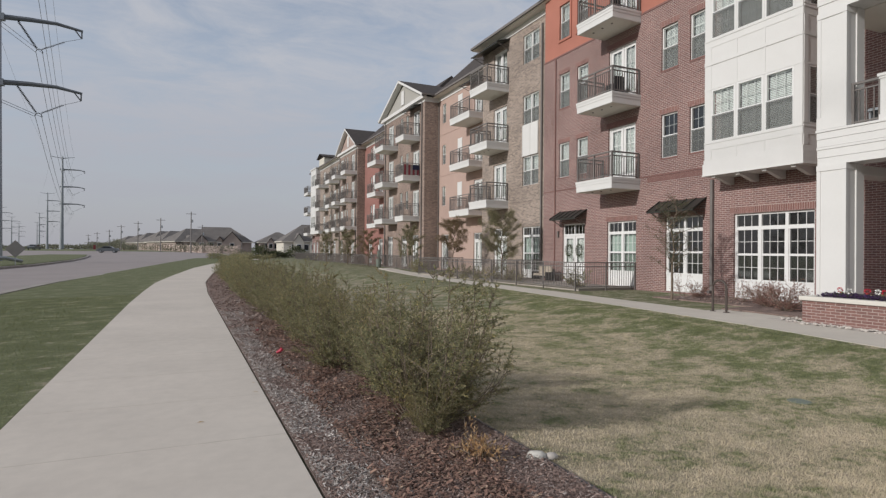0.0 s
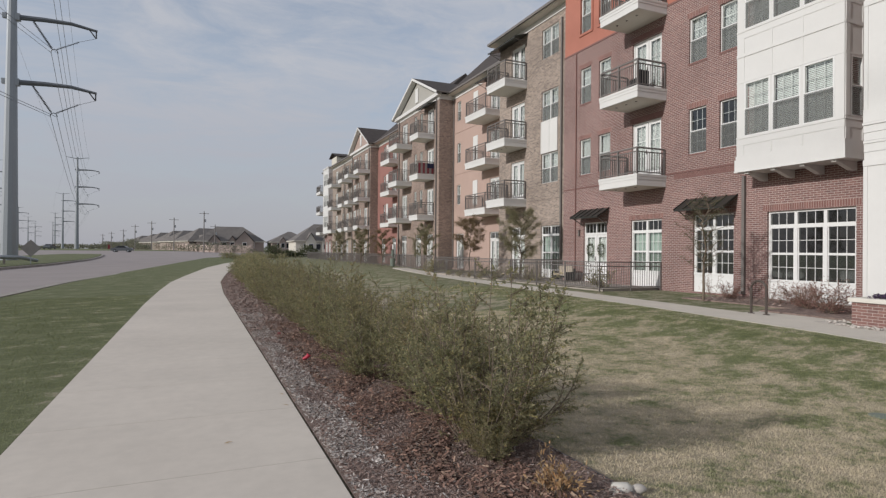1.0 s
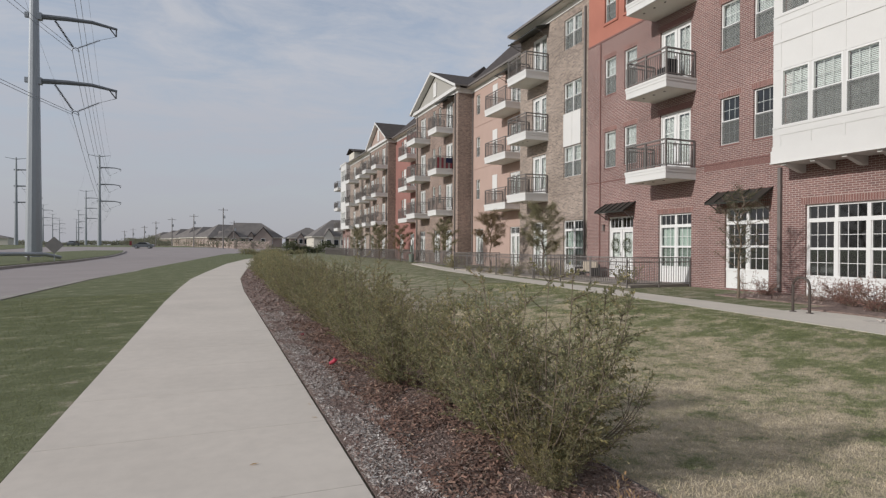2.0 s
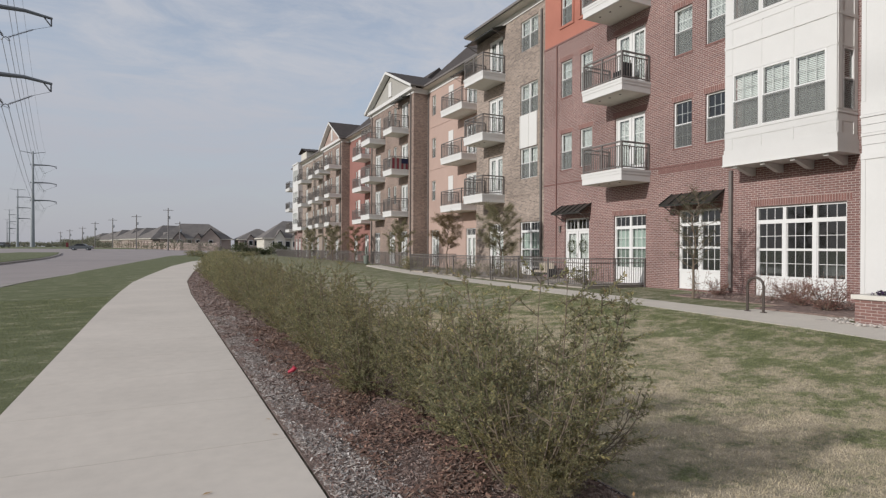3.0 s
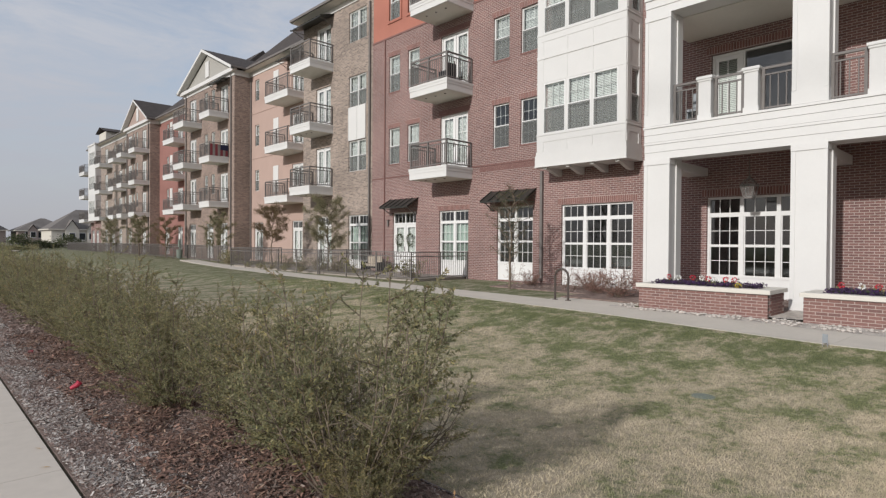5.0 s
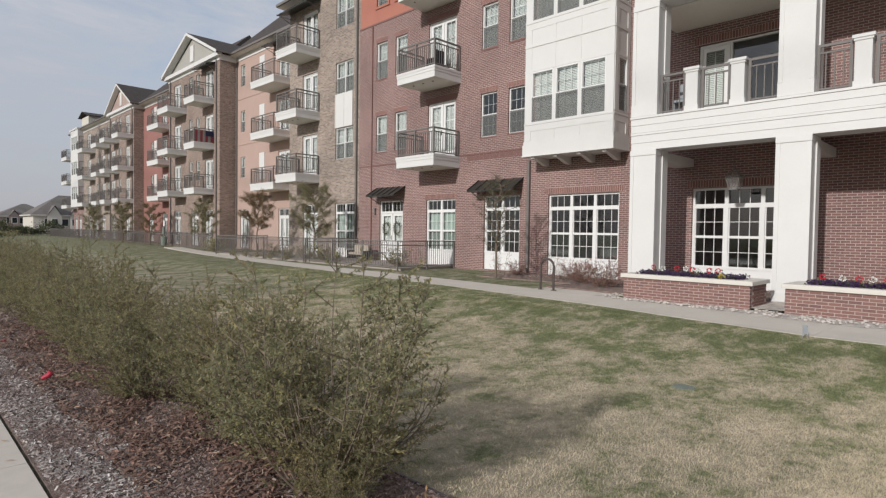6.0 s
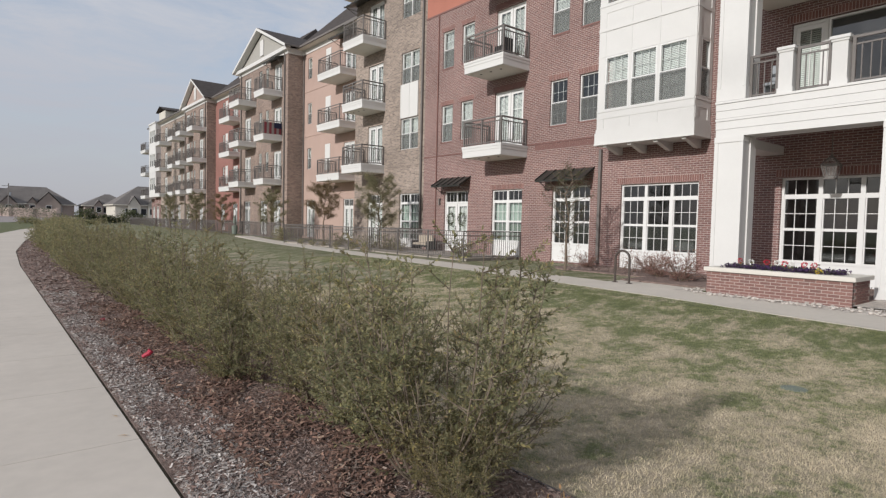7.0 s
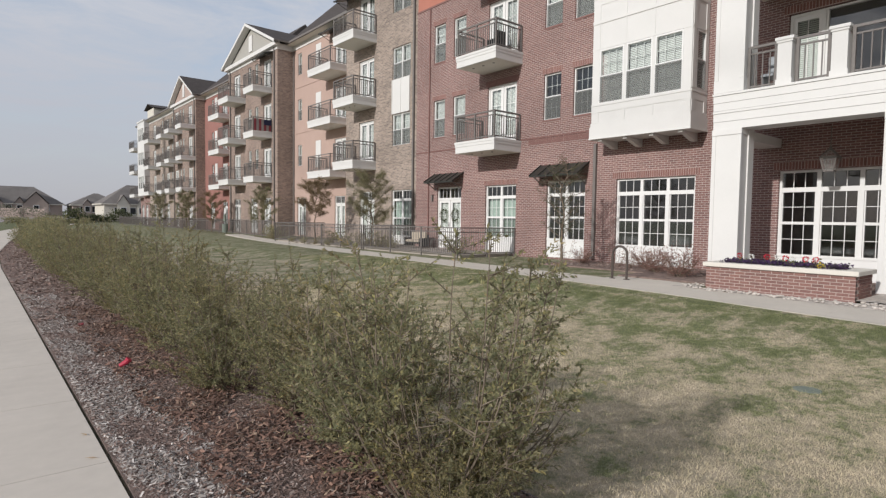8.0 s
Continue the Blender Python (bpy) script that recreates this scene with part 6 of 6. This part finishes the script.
for i in range(7):
    part("stripe", MB().quad((-0.02, -0.65 + 0.19 * i, 0.0), (-0.02, -0.65 + 0.19 * (i + 1), 0.0), (-0.04 - 0.02 * (i % 2), -0.65 + 0.19 * (i + 1), 0.86 if i > 2 else 0.45), (-0.04, -0.65 + 0.19 * i, 0.86 if i > 2 else 0.45)), M_CLOTH_R if i % 2 == 0 else M_GREYCLOTH, cl)
part("canton", MB().quad((-0.045, -0.66, 0.45), (-0.045, -0.08, 0.45), (-0.05, -0.08, 0.86), (-0.05, -0.66, 0.86)), M_CLOTH_B, cl)

for x, y, a in ((0.204, 5.18, 0.3), (0.74, 6.46, 2.0), (0.72, 6.05, 2.6)):
    ob = put("dry_leaf", MB().poly([(-0.032, 0, 0.004), (-0.006, -0.008, 0.006), (0.034, 0, 0.005), (-0.006, 0.008, 0.009)]), M_DEAD, loc=(x, y, 0.002))
    ob.rotation_euler = (0, 0, a)
    tagged(ob, "small dry brown leaf on the concrete path", "leaf", "dry leaves")


# ---- power line ----
ARM_Z = (33.6, 26.5, 19.4)


def pylon(x, y, z, detail):
    py = thing("transmission_pylon", "tall tapered grey steel transmission pole with side arms", "pylon", "power line pylons", loc=(x, y, z))
    part("pole", MB().tube([(0, 0, -0.5), (0, 0, 19), (0, 0, 39)], [0.84, 0.56, 0.30], 12), M_STEEL, py)
    part("top_arm", MB().tube([(-4.2, 0, 38.9), (0, 0, 38.2), (4.2, 0, 38.9)], [0.08, 0.16, 0.08], 6), M_ARM, py)
    for h in ARM_Z:
        arm = part("arm", MB().tube([(0.3, 0, h), (3.0, 0, h + 0.12), (5.5, 0, h + 0.1), (8.0, 0, h - 0.35)], [0.30, 0.26, 0.20, 0.14], 8), M_ARM, py)
        part("flange", MB().box(0.3, 0.75, -0.34, 0.34, h - 0.36, h + 0.36), M_STEEL, arm)
        part("rear_flange", MB().box(-0.85, -0.5, -0.2, 0.2, h - 0.25, h + 0.3), M_STEEL, arm)
        part("hanger", MB().tube([(7.2, 0, h - 0.25), (7.85, 0, h - 1.15)], 0.07, 5).tube([(7.9, 0, h - 0.35), (7.9, 0, h - 1.2)], 0.08, 5), M_INSUL, arm)
        ins = MB()
        for a, b in (((1.9, h - 0.15), (3.7, h - 3.0)), ((6.3, h - 1.8), (4.1, h - 3.0))):
            ins.tube([(a[0], 0, a[1]), (b[0], 0, b[1])], 0.035, 5)
            if detail:
                for k in range(1, 22):
                    f = k / 22
                    cx, cz = a[0] + (b[0] - a[0]) * f, a[1] + (b[1] - a[1]) * f
                    dx, dz = (b[0] - a[0]) / 60, (b[1] - a[1]) / 60
                    ins.tube([(cx, 0, cz), (cx + dx, 0, cz + dz)], [0.15, 0.06], 7)
        ins.tube([(6.3, 0, h - 1.8), (7.9, 0, h - 1.2)], 0.02, 4)
        part("insulator_string", ins, M_INSUL, arm)
        part("yoke", MB().tube([(3.55, 0, h - 3.4), (3.65, 0, h - 3.1), (3.9, 0, h - 2.98), (4.15, 0, h - 3.1), (4.25, 0, h - 3.4)], 0.05, 5), M_INSUL, arm)
    return py


PY = [(-30.0, -80.0, 0.0), (-18.6, 76.3, 0.0), (-45.6, 279.0, 0.45), (-84.0, 463.0, 0.4), (-138.0, 722.0, 0.3), (-190.0, 980.0, 0.3)]
for i, p in enumerate(PY[1:]):
    pylon(*p, i < 1)
for p in ((-81.0, 302.0, 0.4), (-119.0, 470.0, 0.4), (-151.0, 640.0, 0.3), (-186.0, 830.0, 0.3), (-222.0, 1030.0, 0.3)):
    pylon(*p, False)
line = thing("power_line", "thin sagging overhead power cables", "power line")
for p, q in zip(PY[:-2], PY[1:]):
    for h in ARM_Z:
        for off in (3.6, 4.2):
            a, b = Vector((p[0] + off, p[1], p[2] + h - 3.4)), Vector((q[0] + off, q[1], q[2] + h - 3.4))
            sag = (a - b).length * 0.022
            part("cable", MB().tube([tuple(a.lerp(b, t) - Vector((0, 0, sag * 4 * t * (1 - t)))) for t in np.linspace(0, 1, 15)], 0.028, 4), M_WIRE, line)
    for off in (-4.1, 4.1):
        a, b = Vector((p[0] + off, p[1], p[2] + 38.9)), Vector((q[0] + off, q[1], q[2] + 38.9))
        part("shield_wire", MB().tube([tuple(a.lerp(b, t) - Vector((0, 0, (a - b).length * 0.07 * t * (1 - t)))) for t in np.linspace(0, 1, 13)], 0.018, 4), M_WIRE, line)


def utility_pole(x, y, h, arms=1):
    up = thing("utility_pole", "weathered wooden utility pole with a crossarm", "utility pole", "wooden poles", loc=(x, y, rise(y)))
    part("pole", MB().tube([(0, 0, -0.3), (0, 0, h)], [0.15, 0.10], 7), M_WOODPOLE, up)
    for k in range(arms):
        part("crossarm", MB().box(-1.1, 1.1, -0.05, 0.05, h - 0.6 - 1.1 * k, h - 0.49 - 1.1 * k), M_WOODPOLE, up)
    part("transformer", MB().tube([(0.28, 0, h - 2.6), (0.28, 0, h - 1.9)], 0.18, 8), M_STEEL, up)


for px_az, D, h in ((0.65, 150, 9.8), (1.6, 155, 6.8), (-1.85, 165, 8.6), (-3.65, 185, 8.2), (-4.95, 205, 7.8), (-5.85, 230, 7.0), (-6.75, 260, 6.8), (-7.4, 300, 6.8)):
    utility_pole(D * math.tan(radians(px_az)), D, h)


# ---- houses ----
def house(x, y, w, d, eave, ridge, mat, label, turn=0, dormer=True):
    hs = thing("house", label, "house", "suburban houses", loc=(x, y, rise(y) - 0.1))
    hs.rotation_euler = (0, 0, radians(turn))
    part("wall", MB().box(-w / 2, w / 2, -d / 2, d / 2, 0, eave), mat, hs)
    o = 0.5
    a, b, c, e = -w / 2 - o, w / 2 + o, -d / 2 - o, d / 2 + o
    r = max(0.5, (w - d) / 2 + 0.4)
    rf = MB()
    rf.poly([(a, c, eave), (b, c, eave), (r, 0, ridge), (-r, 0, ridge)])
    rf.poly([(b, e, eave), (a, e, eave), (-r, 0, ridge), (r, 0, ridge)])
    rf.poly([(a, e, eave), (a, c, eave), (-r, 0, ridge)])
    rf.poly([(b, c, eave), (b, e, eave), (r, 0, ridge)])
    rf.poly([(a, e, eave - 0.02), (b, e, eave - 0.02), (b, c, eave - 0.02), (a, c, eave - 0.02)])
    roof = part("roof", rf, M_SHINGLE2, hs, "hipped grey-brown shingle roof")
    part("fascia", MB().box(a, b, c - 0.03, c, eave - 0.2, eave).box(a - 0.03, a, c, e, eave - 0.2, eave), M_CREAM, roof)
    if dormer:
        for gx, gw, gf, out in ((w * 0.20, w * 0.16, 0.70, 0.5), (-w * 0.24, w * 0.10, 0.46, 0.3), (w * 0.02, w * 0.07, 0.38, 0.15)):
            gz = eave + (ridge - eave) * gf
            f = c - out
            g = MB()
            g.poly([(gx - gw, f, eave - 0.1), (gx, f, gz), (gx, d * 0.12, gz), (gx - gw, d * 0.05, eave - 0.1)])
            g.poly([(gx, f, gz), (gx + gw, f, eave - 0.1), (gx + gw, d * 0.05, eave - 0.1), (gx, d * 0.12, gz)])
            part("gable_roof", g, M_SHINGLE2, roof)
            k = gw * 0.88
            part("gable_wall", MB().poly([(gx - k, f + 0.25, eave - 0.1), (gx + k, f + 0.25, eave - 0.1), (gx, f + 0.25, gz - 0.25)]).box(gx - k, gx + k, f + 0.25, f + 1.3, 0.0, eave - 0.1), mat, hs)
            wg = part("window", MB().box(gx - 0.55, gx + 0.55, f + 0.19, f + 0.24, 1.0, 2.4), M_VINYL, hs)
            part("pane", MB().box(gx - 0.46, gx + 0.46, f + 0.17, f + 0.19, 1.1, 2.3), M_CARGLASS, wg)
    for i in (-0.32, -0.1, 0.32):
        wn_ = part("window", MB().box(w * i - 0.6, w * i + 0.6, -d / 2 - 0.05, -d / 2 + 0.02, 0.9, 2.4), M_VINYL, hs)
        part("pane", MB().box(w * i - 0.5, w * i + 0.5, -d / 2 - 0.07, -d / 2 - 0.05, 1.0, 2.3), M_CARGLASS, wn_)


HB = "brick suburban house with a hipped shingle roof"
for x, y, w, ridge, turn in ((8.6, 170, 17, 6.8, 0), (3.0, 186, 15, 6.6, 22), (-1.6, 204, 15, 6.3, 24), (-5.6, 222, 14, 6.7, 26), (-10.6, 242, 14, 6.5, 26), (-14.6, 256, 13, 6.2, 28), (-20.0, 276, 13, 5.9, 28), (24.5, 168, 11, 5.7, 0), (29.8, 178, 10, 5.3, 0)):
    house(x, y, w, 11, 2.7, ridge, M_HOUSEBR, HB, turn)
house(27.5, 140.0, 13, 11, 3.1, 7.2, M_CREAM, "pale-sided house with a steep hipped roof", 0, True)
house(-130, 420, 30, 14, 4, 6, M_CREAM, "low pale commercial building far along the road", 0, False)

mwall = thing("garden_wall", "tan masonry wall before the houses", "wall")
pts = [(12.5, 149.0), (4.5, 153.0), (-3.0, 176.0), (-14.0, 226.0)]
for (ax, ay), (bx, by) in zip(pts, pts[1:]):
    n = int(math.hypot(bx - ax, by - ay) / 3.5)
    for i in range(n):
        p, q = (ax + (bx - ax) * i / n, ay + (by - ay) * i / n), (ax + (bx - ax) * (i + 1) / n, ay + (by - ay) * (i + 1) / n)
        part("wall_panel", MB().poly([(*p, rise(p[1]) - 0.2), (*q, rise(q[1]) - 0.2), (*q, rise(q[1]) + 1.65), (*p, rise(p[1]) + 1.65)]), M_TANWALL, mwall)
        part("pier", MB().box(p[0] - 0.25, p[0] + 0.25, p[1] - 0.25, p[1] + 0.25, rise(p[1]) - 0.2, rise(p[1]) + 1.95), M_TANWALL, mwall)


def clump_band(name, label, pts, n, h, size, mat, depth=2.0, seed=3):
    """Irregular band of foliage along a line, of many leaf clumps."""
    rng = np.random.default_rng(seed)
    pts = np.array(pts, float)
    seg = rng.integers(0, len(pts) - 1, n)
    f = rng.uniform(0, 1, n)[:, None]
    base = pts[seg] * (1 - f) + pts[seg + 1] * f
    u = base[:, 0] * 0.35 + base[:, 1] * 0.21
    prof = h * (0.62 + 0.22 * np.sin(u / size * 0.45) + 0.16 * np.sin(u / size * 1.13 + 2))
    z = prof * rng.uniform(0.02, 1.0, n) ** 0.75
    b = np.stack([base[:, 0] + rng.normal(0, depth * 0.4, n), base[:, 1] + rng.normal(0, depth * 0.4, n), z + np.array([rise(v) for v in base[:, 1]])], 1)
    v = leaf_quads(b, rng.normal(0, 1, (n, 3)), size, size * 0.6, rng)
    tagged(put(name, tri_cloud(name, v, 4), mat), label, "trees", kind="stuff")


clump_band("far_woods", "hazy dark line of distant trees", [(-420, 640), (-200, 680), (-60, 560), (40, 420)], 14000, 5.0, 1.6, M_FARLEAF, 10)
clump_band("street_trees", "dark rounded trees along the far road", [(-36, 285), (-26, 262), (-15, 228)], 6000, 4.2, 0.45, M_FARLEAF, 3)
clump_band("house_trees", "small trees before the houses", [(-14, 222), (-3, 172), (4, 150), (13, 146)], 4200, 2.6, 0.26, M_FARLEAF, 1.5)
clump_band("low_hedge", "low clipped dark hedge at the bend of the path", [(3.6, 92), (8, 94), (13, 96)], 5000, 1.15, 0.16, M_LEAF, 1.0)
clump_band("evergreen_hedge", "row of dark evergreen shrubs behind the lawn", [(11, 101), (15, 103), (20, 104)], 5500, 2.3, 0.22, M_DARKLEAF, 1.2)

# ---- road furniture ----
sg = thing("road_sign", "grey back of a diamond road sign on a post", "road sign", loc=(-12.62, 58.0, 0.0))
part("post", MB().box(-0.03, 0.03, -0.03, 0.03, 0, 2.0), M_STEEL, sg)
part("panel", MB().poly([(-0.72, -0.05, 1.35), (0.0, -0.05, 0.63), (0.72, -0.05, 1.35), (0.0, -0.05, 2.07)]).poly([(-0.72, -0.03, 1.35), (0.0, -0.03, 2.07), (0.72, -0.03, 1.35), (0.0, -0.03, 0.63)]), M_SIGNBACK, sg)
gr = thing("guard_rail", "weathered steel guard rail on the median", "guard rail")
part("rail", MB().tube([(-21.0, 44, 0.62), (-15.3, 57, 0.62), (-13.9, 60.5, 0.55), (-13.1, 62.2, 0.25)], 0.16, 8), M_STEEL, gr)
for x, y in ((-20.2, 46.0), (-18.9, 49.0), (-17.6, 52.0), (-16.2, 55.0), (-14.6, 59.0)):
    part("post", MB().box(x - 0.15, x - 0.02, y - 0.08, y + 0.08, -0.1, 0.75), M_WOODPOLE, gr)


def car(x, y, turn, paint, label):
    c = thing("car", label, "car", "cars on the road", loc=(x, y, rise(y) - 0.17))
    c.rotation_euler = (0, 0, radians(turn))
    prof = [(-2.2, 0.35), (-2.25, 0.75), (-1.9, 0.98), (-1.2, 1.02), (-0.55, 1.44), (0.7, 1.46), (1.45, 1.02), (2.1, 0.85), (2.25, 0.55), (2.2, 0.3)]
    mb = MB()
    for s in (-0.85, 0.85):
        mb.poly([(a, s, b) for a, b in (prof if s < 0 else prof[::-1])])
    for (a, b), (d, e) in zip(prof, prof[1:] + prof[:1]):
        mb.quad((a, 0.85, b), (d, 0.85, e), (d, -0.85, e), (a, -0.85, b))
    part("body", mb, paint, c)
    part("window", MB().poly([(-1.05, -0.86, 1.02), (1.3, -0.86, 1.02), (0.65, -0.86, 1.38), (-0.5, -0.86, 1.37)]).poly([(1.3, 0.86, 1.02), (-1.05, 0.86, 1.02), (-0.5, 0.86, 1.37), (0.65, 0.86, 1.38)]).poly([(1.42, 0.7, 1.06), (1.42, -0.7, 1.06), (0.78, -0.7, 1.43), (0.78, 0.7, 1.43)]).poly([(-1.18, -0.7, 1.06), (-1.18, 0.7, 1.06), (-0.62, 0.7, 1.42), (-0.62, -0.7, 1.42)]), M_CARGLASS, c)
    for a in (-1.35, 1.4):
        for s in (-0.86, 0.70):
            wh = part("wheel", MB().tube([(a, s, 0.33), (a, s + 0.16, 0.33)], 0.33, 14), M_TYRE, c)
            part("rim", MB().tube([(a, s - 0.01, 0.33), (a, s + 0.17, 0.33)], 0.2, 10), M_STEEL, wh)


car(-15.5, 150.0, 172, M_CAR, "grey sedan on the road at the bend")
car(-37.0, 188.0, 80, M_CAR, "dark car on the far carriageway")
car(-47.0, 215.0, 80, M_CARW, "white car on the far carriageway")
for x, y in ((-31, 255), (-22, 250), (-20.6, 249)):
    rb = thing("red_banner", "small red banner sign far along the road", "sign", "red banners", loc=(x, y, rise(y)))
    part("panel", MB().box(-0.4, 0.4, -0.05, 0.05, 0.0, 1.7), M_CLOTH_R, rb)

# ---- grass blades ----
GX = np.array([-5.4, -2, -1.1, 0.8, 2.4, 4.5, 6.5, 8.5, 9.8, 10.4, 12.5, 14.5])
GZ = np.array([-0.10, -0.02, 0.0, -0.015, -0.05, -0.20, -0.29, -0.23, -0.076, -0.076, -0.076, -0.02])


def blades(name, n, x0, x1, y0, y1, power, length, mat, label, seed, edge=()):
    rng = np.random.default_rng(seed)
    y = y0 + (y1 - y0) * rng.uniform(0, 1, n) ** power
    x = rng.uniform(x0, x1, n)
    if edge:
        keep = x < np.interp(y, [a for a, b in edge], [b for a, b in edge]) + rng.normal(0.0, 0.012, n)
        x, y = x[keep], y[keep]
        n = len(x)
    z = np.interp(x, GX, GZ)
    c = np.stack([x, y, z - 0.004], 1)
    a = rng.uniform(0, 2 * math.pi, n)
    far = (1 + 0.10 * (y - y0))[:, None]
    L = length * rng.uniform(0.45, 1.3, n)[:, None]
    lean = np.stack([rng.normal(0, 0.75, n), rng.normal(0, 0.75, n), np.ones(n) * 0.8], 1)
    lean /= np.linalg.norm(lean, axis=1, keepdims=True)
    s = np.stack([np.cos(a), np.sin(a), np.zeros(n)], 1) * 0.0021 * far
    v = np.stack([c - s, c + s, c + lean * L], 1).reshape(-1, 3)
    tagged(put(name, tri_cloud(name, v, 3), mat), label, "grass", kind="stuff")


blades("grass", 580000, 2.38, 9.9, 2.3, 15.0, 1.8, 0.027, M_BLADE, "short patchy tan and green turf blades", 1)
blades("grass", 70000, 2.38, 9.9, -2.5, 2.32, 1.0, 0.027, M_BLADE, "short patchy tan and green turf blades", 4)
blades("grass", 30000, -5.2, -1.225, -2.5, 3.52, 1.0, 0.026, M_BLADE, "short green turf blades beside the path", 5)
blades("grass", 110000, -5.2, -1.225, 3.5, 20.0, 1.8, 0.026, M_BLADE, "short green turf blades beside the path", 2)
blades("grass", 90000, 9.3, 12.2, 2.5, 22.0, 1.2, 0.036, M_BLADE, "short green turf blades along the walk", 3, WALK_N)
